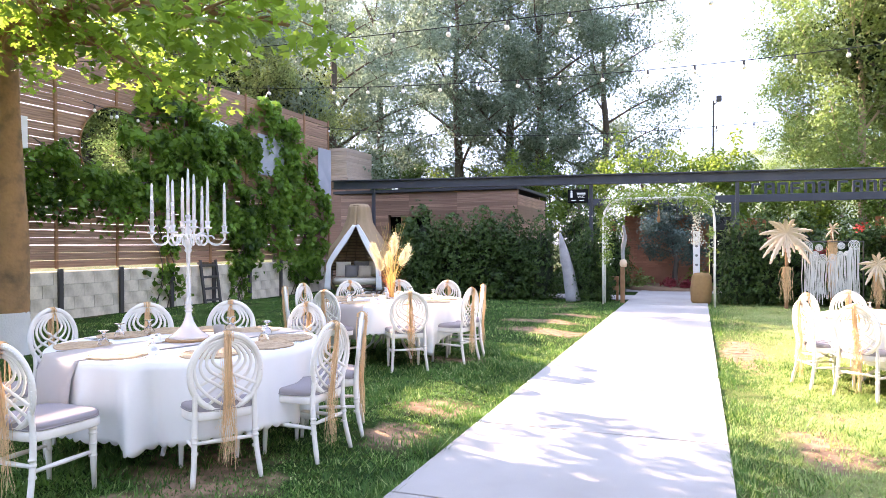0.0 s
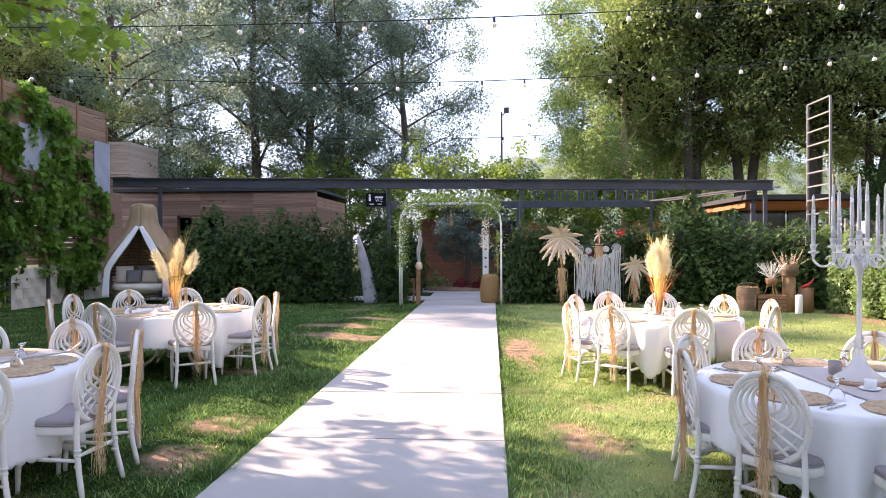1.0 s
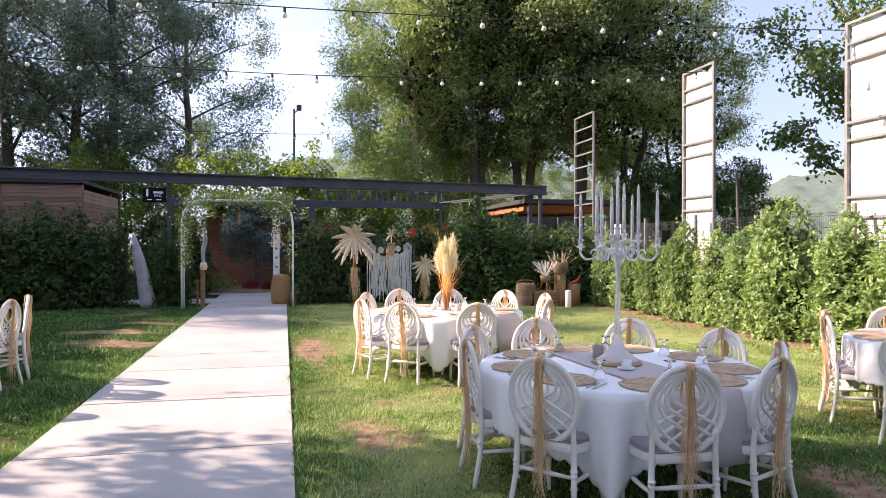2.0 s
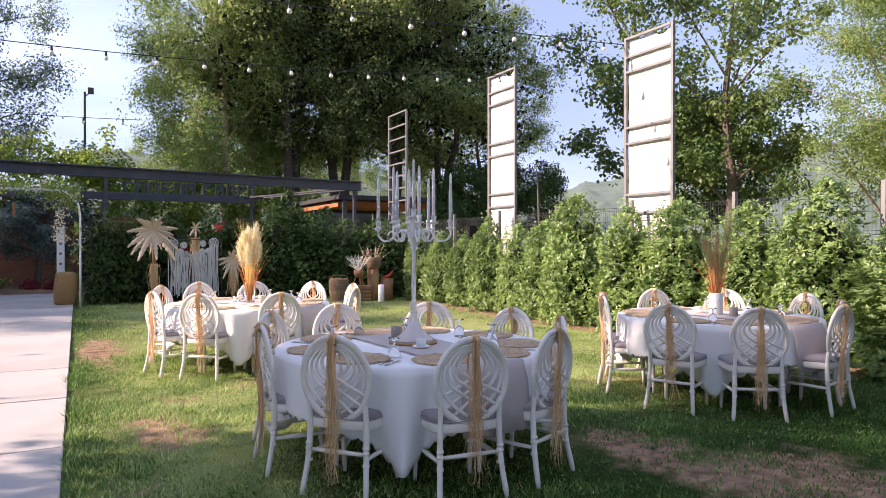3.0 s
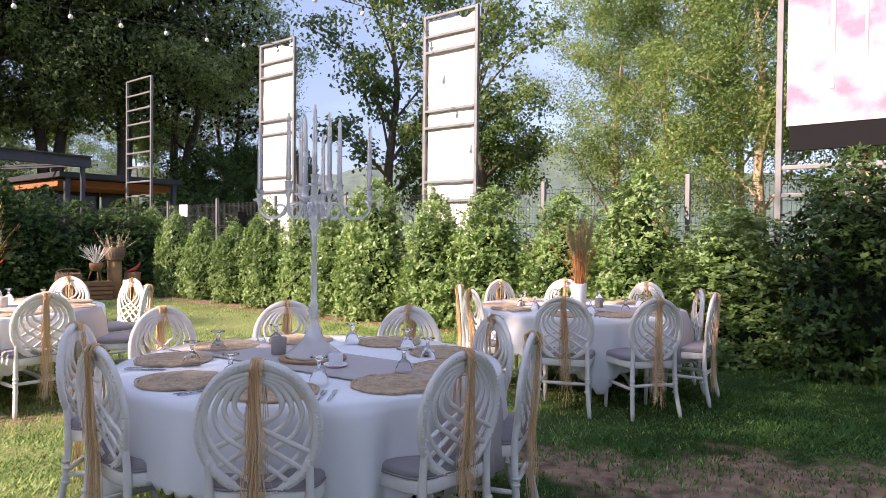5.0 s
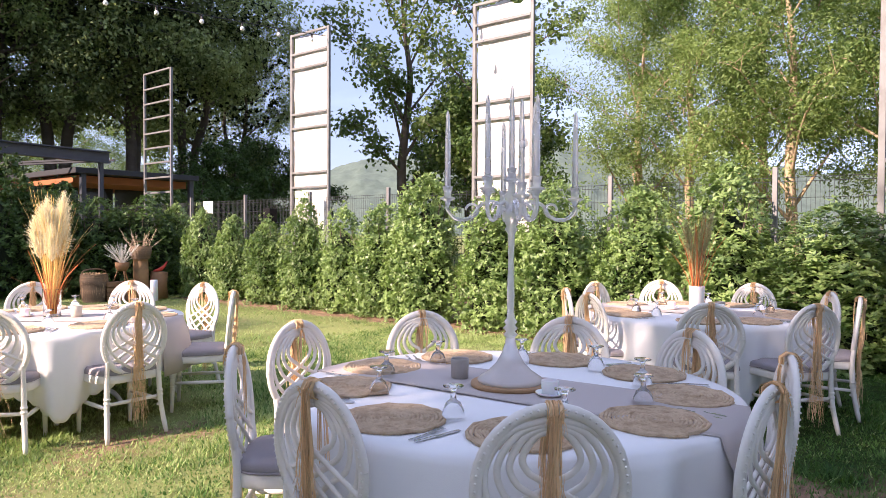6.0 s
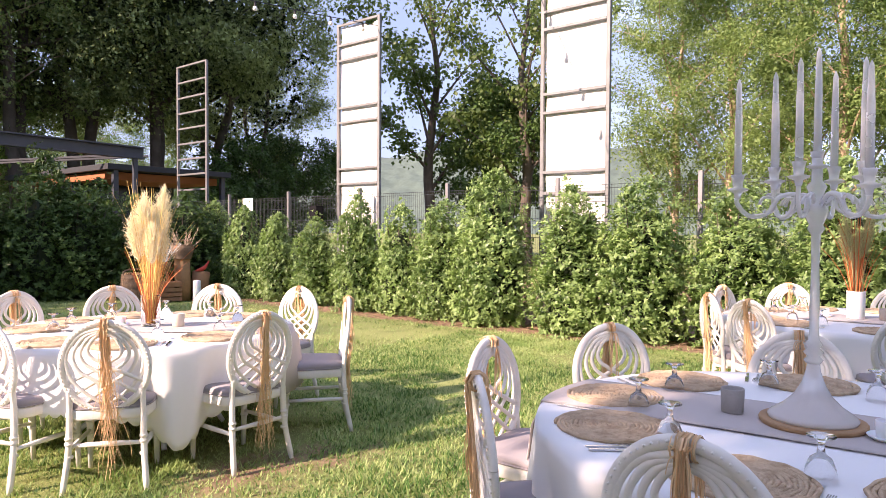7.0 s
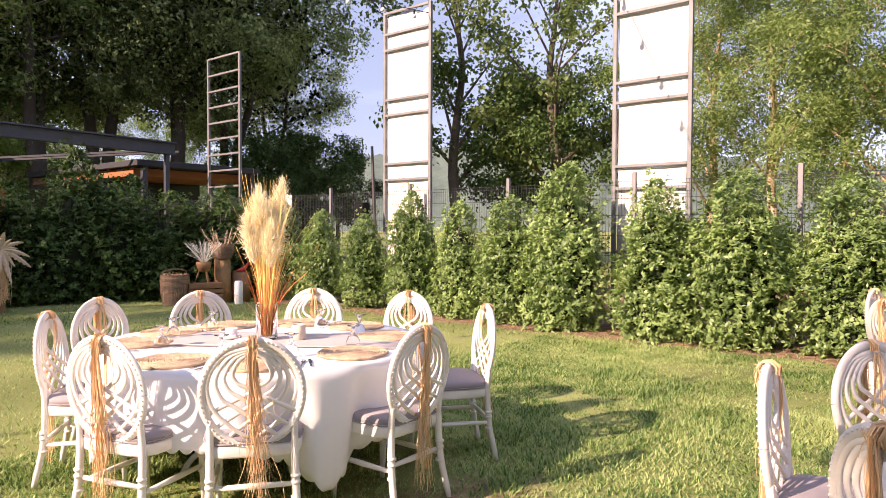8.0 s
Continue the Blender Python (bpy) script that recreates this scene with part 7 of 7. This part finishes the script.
def palm_pole(x, y, h, seed, fans, bow_z, label, spread=0.45):
    r = np.random.default_rng(seed)
    p = thing("dried_palm_pole", label, "decoration", "dried palm poles", pose(x, y, 0))
    bm = bmesh.new()
    tube(bm, [(0, 0, 0), (0.01, 0, h * 0.5), (0.0, 0, h)], [0.045, 0.04, 0.035], 8)
    part("pole", bm, M_TIMBER, p)
    for k in range(fans):
        a = 2 * math.pi * (k + 0.35 * r.random()) / fans + 1.9
        d = Vector((math.cos(a), -0.25 - 0.3 * r.random(), 0.12 + 0.95 * math.sin(a))).normalized()
        ln = spread * r.uniform(0.7, 1.45)
        side = d.cross(Vector((0, 1, 0))).normalized()
        V, F = [], []
        m = 14
        for j in range(m + 1):
            u = j / m
            c = Vector((0, -0.03, h - 0.05)) + d * ln * u - Vector((0, 0, 0.32 * ln * u * u))
            w = ln * 0.105 * math.sin(math.pi * min(1.0, 0.10 + 0.86 * u)) ** 0.8 * (1.0 if j % 2 else 0.62) + 0.004
            lift = Vector((0, 0.02 * math.sin(u * 3), -0.30 * w))
            for q in (c - side * w + lift, c + Vector((0, -0.010, 0)), c + side * w + lift, c + Vector((0, 0.006, 0))):
                V.append(tuple(q))
        for j in range(m):
            for q in range(4):
                F.append((j * 4 + q, j * 4 + (q + 1) % 4, j * 4 + 4 + (q + 1) % 4, j * 4 + 4 + q))
        part("palm_leaf", (V, [], F), M_PALE, p, "bleached dried feathery leaf")
    n = 130
    s = np.linspace(0, 1, 6)[None, :]
    P = np.stack([r.normal(0, 0.05, (n, 1)) * (0.75 + 0.5 * s) + 0.03 * np.sin(5 * s + r.uniform(0, 6, (n, 1))), -0.05 - 0.03 * r.random((n, 1)) + 0 * s, bow_z + 0.08 - r.uniform(0.5, 0.95, (n, 1)) * bow_z * s], -1)
    loops = np.stack([r.uniform(-0.14, 0.14, (30, 1)) * np.sin(np.linspace(0, 3.1, 6))[None, :], -0.06 + 0 * s + 0 * r.random((30, 1)), bow_z + 0.05 + r.uniform(-0.06, 0.08, (30, 1)) * np.sin(np.linspace(0, 3.1, 6))[None, :]], -1)
    leaf_part("raffia_bow", merge([strands(P, 0.005, 0.003, r), strands(loops, 0.007, 0.005, r)]), M_RAFFIA, p, "raffia bow")
    return p


palm_pole(2.52, 19.25, 1.85, 501, 20, 0.92, "tall pole with bleached dried palm fans and raffia bow", 0.52)
palm_pole(3.52, 19.45, 1.95, 502, 7, 1.55, "brown pole with dried leaves tied behind the macrame", 0.2)
palm_pole(4.42, 19.3, 1.12, 503, 15, 0.80, "short pole with dried palm fans and raffia wrap", 0.34)
for i, (rx, rz) in enumerate(((2.25, 1.62), (4.15, 1.95), (3.35, 1.35))):
    rb = np.random.default_rng(520 + i)
    P = np.column_stack([rx + rb.normal(0, 0.07, 60), 19.75 + rb.normal(0, 0.05, 60), rz + rb.normal(0, 0.045, 60)])
    o = leaf_part("red_flower_spray", leaves(P, rb.normal(size=(60, 3)), 0.06, 0.8, 0.2, rb), L_REDFLOWER if i != 1 else M_RED, None)
    tagged(o, "small spray of red flowers among the hedge leaves", "flowers", "red sprays", kind="stuff")


# ---- rustic corner with baskets ----
def basket(name, x, y, z, rad, h, label):
    bm = bmesh.new()
    n = 22
    for k in range(int(h / 0.022)):
        zz = 0.011 + k * 0.022
        rr = rad * (0.82 + 0.22 * math.sin(zz / h * 2.2))
        tube(bm, [(rr * math.cos(2 * math.pi * i / n) * (1 + 0.012 * (-1) ** (i + k)), rr * math.sin(2 * math.pi * i / n) * (1 + 0.012 * (-1) ** (i + k)), zz) for i in range(n + 1)], 0.0125, 4, cap=False)
    b = thing(name, label, "basket", "baskets", pose(x, y, z))
    part("weave", bm, M_WICKER, b)
    bm = bmesh.new()
    lathe(bm, [(0.0, 0.01), (rad * 0.8, 0.01), (rad * 0.98, h * 0.55), (rad * 0.95, h * 0.55), (0.0, h * 0.5)], 18, cap=False)
    part("lining", bm, M_HESSIAN, b)
    bm = bmesh.new()
    tube(bm, smooth_path([(-rad, 0, h - 0.02), (-rad * 0.85, 0, h + rad * 0.25), (0, 0, h + rad * 0.38), (rad * 0.85, 0, h + rad * 0.25), (rad, 0, h - 0.02)], 4), 0.014, 6)
    part("handle", bm, M_WICKER, b)
    return b


basket("wicker_basket", 6.9, 18.15, 0.0, 0.245, 0.58, "tall round wicker basket draped with raffia on the grass")
rw = np.random.default_rng(66)
sw = np.linspace(0, 1, 6)[None, :]
aw = rw.uniform(0, 6.283, (90, 1))
drape = np.stack([(0.20 + 0.07 * sw) * np.cos(aw + 0.3 * sw), (0.20 + 0.07 * sw) * np.sin(aw + 0.3 * sw), 0.60 + 0.06 * np.sin(sw * 3.1) - rw.uniform(0.2, 0.58, (90, 1)) * sw], -1)
o = leaf_part("raffia_drape", strands(drape, 0.004, 0.0015, rw), M_RAFFIA, None)
o.location = (6.9, 18.15, 0.0)
tagged(o, "loose raffia strands draped over the wicker basket", "raffia", kind="stuff")
crate = thing("wooden_crate", "brown slatted wooden crate on the grass", "crate", m=pose(7.38, 17.95, 0, 0, 0, -18))
for dy in (-0.16, 0.16):
    for k in range(4):
        bm = bmesh.new()
        box(bm, (0, dy, 0.06 + 0.095 * k), (0.62, 0.018, 0.075), bevel=0.004)
        part("slat", bm, M_TIMBER, crate)
for dx in (-0.3, 0.3):
    for k in range(4):
        bm = bmesh.new()
        box(bm, (dx, 0, 0.06 + 0.095 * k), (0.018, 0.30, 0.075), bevel=0.004)
        part("slat", bm, M_TIMBER, crate)
bm = bmesh.new()
box(bm, (0, 0, 0.39), (0.62, 0.34, 0.02), bevel=0.004)
part("lid", bm, M_TIMBER, crate)
tri = thing("tripod_planter", "small three-legged planter of white feather grass on the crate", "planter", m=pose(7.38, 17.95, 0.40))
bm = bmesh.new()
lathe(bm, [(0.0, 0.22), (0.09, 0.22), (0.13, 0.30), (0.14, 0.40), (0.125, 0.40), (0.0, 0.36)], 16, cap=False)
part("pot", bm, M_TIMBER, tri, smooth=True)
for k in range(3):
    a = 2.1 * k + 0.4
    bm = bmesh.new()
    tube(bm, [(0.06 * math.cos(a), 0.06 * math.sin(a), 0.3), (0.17 * math.cos(a), 0.17 * math.sin(a), 0.0)], 0.013, 5)
    part("leg", bm, M_TIMBER, tri)
rf = np.random.default_rng(31)
n = 80
a, s = rf.uniform(0, 6.283, (n, 1)), np.linspace(0, 1, 6)[None, :]
sp = rf.uniform(0.08, 0.36, (n, 1))
P = np.stack([sp * s * np.cos(a), sp * s * np.sin(a), 0.36 + rf.uniform(0.2, 0.5, (n, 1)) * s - 0.22 * sp * s ** 2], -1)
heads = [strands(P, 0.005, 0.003, rf)]
for k in range(7):
    aa = k * 0.9
    heads.append(plume(rf, (0.14 * math.cos(aa), 0.14 * math.sin(aa), 0.55), (0.32 * math.cos(aa), 0.32 * math.sin(aa), 0.74), 120, 0.04))
leaf_part("feather_grass", merge(heads), M_WHITEPLUME, tri, "white feather grass")
stump = bmesh.new()
tube(stump, [(0, 0, 0), (0.01, 0, 0.4), (0.0, 0.01, 0.86)], [0.17, 0.155, 0.15], 16)
for v in stump.verts:
    k = 1 + 0.10 * noise.noise((v.co.x * 11, v.co.y * 11, v.co.z * 2))
    v.co.x, v.co.y = v.co.x * k, v.co.y * k
st = part("tree_stump", stump, M_PLANEBARK, None, smooth=True)
st.location = (7.78, 17.95, 0)
tagged(st, "tall rough tree stump used as a plant stand", "stump")
basket("flower_basket", 7.78, 17.95, 0.855, 0.20, 0.30, "wicker basket of dried flowers on the tall stump")
heads = []
for k in range(16):
    aa, rr = k * 0.77, 0.10 + 0.06 * (k % 3)
    heads.append(plume(rf, (rr * math.cos(aa), rr * math.sin(aa), 0.25), (rr * 1.9 * math.cos(aa), rr * 1.9 * math.sin(aa), 0.40 + 0.06 * (k % 4)), 60, 0.03))
o = leaf_part("dried_flowers", merge(heads), M_PALE, None)
o.location = (7.78, 17.95, 0.855)
tagged(o, "bunch of pale dried flowers spilling from the basket", "dried flowers")
lantern = bmesh.new()
lathe(lantern, [(0.0, 0.0), (0.075, 0.0), (0.08, 0.01), (0.075, 0.42), (0.06, 0.44), (0.0, 0.43)], 18, cap=False)
o = part("pillar_candle", lantern, M_CANDLE, None, smooth=True)
o.location = (7.80, 17.45, 0)
tagged(o, "thick tall white pillar candle standing on the grass", "candle")
log = bmesh.new()
tube(log, [(0, 0, 0.0), (0.0, 0.02, 0.3), (0.02, 0, 0.58)], [0.19, 0.18, 0.17], 14)
o = part("timber_block", log, M_TIMBER, None, smooth=True)
o.location = (8.12, 17.85, 0)
tagged(o, "dark round timber block with a red ornament on it", "stump")
bm = bmesh.new()
tube(bm, smooth_path([(-0.14, 0, 0.03), (-0.02, 0, 0.05), (0.08, 0, 0.10), (0.17, 0, 0.22)], 4), [0.015, 0.02, 0.03, 0.035, 0.04, 0.045, 0.045, 0.04, 0.035, 0.03, 0.025, 0.02, 0.012], 8)
o = part("red_ornament", bm, M_RED, None, smooth=True)
o.location = (8.12, 17.8, 0.575)
tagged(o, "small curved red ornament lying on the timber block", "ornament")


# ---- wire fence behind the laurels ----
FX = 9.72
fence = thing("wire_fence", "dark welded wire fence with galvanised posts behind the laurels", "fence")
pv, pf = [], []


def wire(p, q, r_):
    d = (Vector(q) - Vector(p)).normalized()
    s1 = d.orthogonal().normalized()
    s2 = d.cross(s1)
    i = len(pv)
    for c in (p, q):
        for k in range(3):
            a = 2.094 * k
            pv.append(tuple(Vector(c) + (s1 * math.cos(a) + s2 * math.sin(a)) * r_))
    for k in range(3):
        pf.append((i + k, i + (k + 1) % 3, i + 3 + (k + 1) % 3, i + 3 + k))


PANEL = 2.2
for k in range(1, 44):
    wire((0, PANEL * k / 44, 0.08), (0, PANEL * k / 44, 2.16), 0.0028)
for z in (0.1, 0.3, 0.5, 0.55, 0.8, 1.05, 1.1, 1.35, 1.6, 1.65, 1.9, 2.1, 2.15):
    wire((0.006, 0.03, z), (0.006, PANEL - 0.03, z), 0.0042)
panel_mesh = bpy.data.meshes.new("mesh_panel")
panel_mesh.from_pydata(pv, [], pf)
panel_mesh.materials.append(M_FENCE)
for i in range(14):
    y = 23.6 - PANEL * (i + 1)
    o = new("mesh_panel", panel_mesh)
    o.parent, o.location = fence, (FX, y, 0)
    bm = bmesh.new()
    box(bm, (0, 0, 1.14), (0.06, 0.06, 2.28), bevel=0.005)
    o = part("post", bm, M_GALV, fence)
    o.location = (FX, y, 0)
bm = bmesh.new()
box(bm, (0, 0, 0), (0.01, 0.38, 0.30), bevel=0.002)
notice = part("notice", bm, M_WHITE, None)
notice.location = (FX - 0.02, 18.45, 2.02)
tagged(notice, "plain white notice sheet tied to the wire fence", "sign")

# screen on poles at the end of the hedge
scr = thing("picture_screen", "large screen with a pink blossom picture on a steel frame", "screen")
for y in (4.86, 2.9):
    bm = bmesh.new()
    box(bm, (9.55, y, 3.6), (0.07, 0.07, 7.2), bevel=0.006)
    part("pole", bm, M_RUSTFRAME, scr)
for z in (2.28, 1.95, 1.62, 1.28):
    bm = bmesh.new()
    box(bm, (9.55, 3.88, z), (0.045, 1.9, 0.05), bevel=0.005)
    part("rung", bm, M_GALV, scr)
bm = bmesh.new()
box(bm, (9.52, 3.85, 4.42), (0.06, 1.78, 3.9), bevel=0.004)
part("surround", bm, M_BLACK, scr, "black surround")
M_PICTURE = surface("blossom_picture", (0.44, 0.40, 0.43), 0.6, 0.06, 3, 0.0, 30, stain=(0.40, 0.15, 0.25), stain_scale=2.2, stain_amount=0.9)
bm = bmesh.new()
box(bm, (9.485, 3.87, 4.56), (0.012, 1.80, 3.6))
M_PICTURE.node_tree.nodes["Color Ramp"].color_ramp.elements[0].position = 0.46
M_PICTURE.node_tree.nodes["Color Ramp"].color_ramp.elements[1].position = 0.62
part("picture", bm, M_PICTURE, scr, "white and pink blossom picture")
for i, (dy, w) in enumerate(((0.45, 0.05), (0.12, 0.03), (-0.35, 0.06))):
    bm = bmesh.new()
    box(bm, (9.475, 3.85 + dy, 4.1 + 0.3 * i), (0.006, w, 1.9))
    part("painted_trunk", bm, M_RUNNER, scr, "pale brown painted trunk")

# floodlight pole, utility pole
pole = thing("floodlight_pole", "slim steel pole with small floodlights above the gate", "light pole", m=pose(1.15, 32.6, 0))
bm = bmesh.new()
tube(bm, [(0, 0, 0), (0, 0, 7.7)], [0.06, 0.04], 8)
part("mast", bm, M_POST, pole)
for dx, dz in ((0.22, 0.05),):
    bm = bmesh.new()
    tube(bm, [(0, 0, 7.5), (dx * 0.7, 0, 7.6 + dz)], 0.025, 6)
    box(bm, (dx, -0.05, 7.7 + dz), (0.22, 0.16, 0.26), Matrix.Rotation(0.0, 4, "X"), bevel=0.03)
    part("floodlight", bm, M_POST, pole)
up = thing("utility_pole", "thin dark utility pole leaning beyond the fence", "pole", m=pose(16.5, 22.4, 0, -3, 0, 0))
bm = bmesh.new()
tube(bm, [(0, 0, 0), (0, 0, 4.2)], [0.07, 0.045], 8)
part("mast", bm, M_POST, up)
sp = thing("black_speaker", "small black box on a post in the laurel hedge", "loudspeaker", m=pose(9.6, 15.95, 0))
bm = bmesh.new()
tube(bm, [(0, 0, 0), (0, 0, 1.7)], 0.025, 7)
part("post", bm, M_POST, sp)
bm = bmesh.new()
box(bm, (0, 0, 1.80), (0.20, 0.22, 0.30), bevel=0.015)
part("cabinet", bm, M_BLACK, sp)


# ---- string lights ----
def string_light(a, b, sag, n, label):
    s = thing("string_light", label, "string light", "bulb strings")
    a, b = Vector(a), Vector(b)
    pts = [a.lerp(b, i / 40) - Vector((0, 0, sag * 4 * (i / 40) * (1 - i / 40))) for i in range(41)]
    bm = bmesh.new()
    tube(bm, pts, 0.008, 5)
    part("cable", bm, M_CABLE, s)
    for i in range(n):
        t = (i + 0.5) / n
        p = a.lerp(b, t) - Vector((0, 0, sag * 4 * t * (1 - t)))
        bm = bmesh.new()
        lathe(bm, [(0.0, 0.0), (0.018, 0.0), (0.022, -0.085), (0.0, -0.09)], 8, cap=False)
        sk = part("socket", bm, M_CABLE, s)
        sk.location = p
        bm = bmesh.new()
        lathe(bm, [(0.018, -0.080), (0.026, -0.086), (0.034, -0.100), (0.039, -0.120), (0.035, -0.139), (0.022, -0.153), (0.0, -0.158)], 12, cap=False)
        part("bulb", bm, M_BULB, sk, "milky glass bulb", smooth=True)
    return s


string_light((-11.5, 11.6, 5.35), (10.0, 10.9, 5.25), 0.28, 22, "black cable of milky round bulbs across the lawn")
string_light((-11.5, 14.2, 5.42), (10.0, 14.6, 5.47), 0.62, 26, "black cable of milky round bulbs across the lawn")
string_light((-11.5, 21.2, 5.56), (2.4, 21.0, 4.80), 0.35, 15, "black cable of milky round bulbs above the steel beam")
string_light((-11.5, 11.8, 4.6), (-11.3, 14.6, 4.75), 0.15, 5, "short cable of milky bulbs along the timber wall")


# ---- pieces of the setting ----
def shared(name, bm, material):
    me = bpy.data.meshes.new(name)
    bm.normal_update()
    bm.to_mesh(me)
    bm.free()
    me.materials.append(material)
    return me


def piece(name, me, parent, m):
    o = new(name, me)
    o.parent = parent
    o.matrix_basis = m
    return o


pr_ = np.random.default_rng(60)
path = thing("path", "straight pale concrete slab path through the lawn", "path", kind="structure")
bm = bmesh.new()
box(bm, (0, 0, 0), (PATH_X1 - PATH_X0, SLAB - 0.022, 0.09), bevel=0.006)
slab_mesh = shared("slab", bm, M_PATH)
for k in range(-5, 11):
    piece("slab", slab_mesh, path, pose((PATH_X0 + PATH_X1) / 2, 6.647 + SLAB * (k + 0.5), -0.012 + pr_.uniform(-0.003, 0.003)))
bm = bmesh.new()
box(bm, ((PATH_X0 + PATH_X1) / 2, 6.647 + SLAB * 3, -0.03), (PATH_X1 - PATH_X0 - 0.03, SLAB * 16, 0.09))
part("joint_bed", bm, M_JOINT, path, "pale joint mortar")
bm = bmesh.new()
box(bm, (0, 0, 0), (9.2, 1.5, 0.06), bevel=0.005)
cross = part("paved_strip", bm, M_PATH, path, "pale paving behind the hedge")
cross.location = (-5.6, 21.4, 0.0)
bm = bmesh.new()
box(bm, (0, 0, 0), (4.2, 2.6, 0.05), bevel=0.005)
cross = part("paved_strip", bm, M_PATH, path, "pale paving at the path's end")
cross.location = (-0.3, 25.4, -0.012)

# slats of the west wall
BAY = 3.9
bm = bmesh.new()
box(bm, (0, 0, 0), (0.024, BAY - 0.012, 0.1435), bevel=0.003)
slat_mesh = shared("slat", bm, M_SLAT)
for b in range(6):
    for k in range(31):
        y = 0.25 + BAY * (b + 0.5) - 1.6
        if y + BAY / 2 > 22.2:
            continue
        piece("slat", slat_mesh, wall_west, pose(WALL_X + pr_.uniform(-0.004, 0.004), y, 1.20 + 0.152 * k + pr_.uniform(-0.004, 0.004), pr_.uniform(-0.12, 0.12), 0, 0))
# limewashed blocks below
bm = bmesh.new()
box(bm, (0, 0, 0), (0.2, 0.49, 0.256), bevel=0.006)
block_mesh = shared("block", bm, M_BLOCK)
for k in range(4):
    for i in range(48):
        y = -1.3 + 0.495 * i + (0.25 if k % 2 else 0.0)
        if y < 22.0:
            piece("block", block_mesh, wall_west, pose(WALL_X + pr_.uniform(-0.006, 0.006), y, 0.13 + 0.26 * k))
bm = bmesh.new()
box(bm, (WALL_X - 0.02, 10.4, 0.53), (0.15, 23.6, 1.04))
part("mortar_core", bm, M_JOINT, wall_west, "pale mortar")
# boards on the shed
bm = bmesh.new()
box(bm, (0, 0, 0), (1, 0.02, 0.112), bevel=0.004)
board_mesh = shared("board", bm, M_SHED)
for k in range(27):
    z = 0.08 + 0.124 * k
    for x0, x1 in ((-11.7, -9.8), (-8.2, -5.1)) if z < 2.6 else ((-11.7, -9.0), (-9.0, -7.2), (-7.2, -5.1)):
        piece("board", board_mesh, shed, pose((x0 + x1) / 2, 23.185, z) @ Matrix.Diagonal((x1 - x0 - 0.006, 1, 1, 1)))
bm = bmesh.new()
box(bm, (0, 0, 0), (0.02, 4.3, 0.112), bevel=0.004)
side_mesh = shared("board", bm, M_SHED_SIDE)
for k in range(26):
    piece("board", side_mesh, shed, pose(-5.085, 25.4, 0.08 + 0.124 * k))
# bricks of the end wall
bm = bmesh.new()
box(bm, (0, 0, 0), (0.205, 0.03, 0.062), bevel=0.004)
brick_mesh = shared("brick", bm, M_BRICK)
for k in range(24):
    for i in range(12):
        x = -1.9 + 0.215 * i + (0.107 if k % 2 else 0)
        if x < 0.8:
            piece("brick", brick_mesh, end_wall, pose(x, 27.075, 0.75 + 0.075 * k))
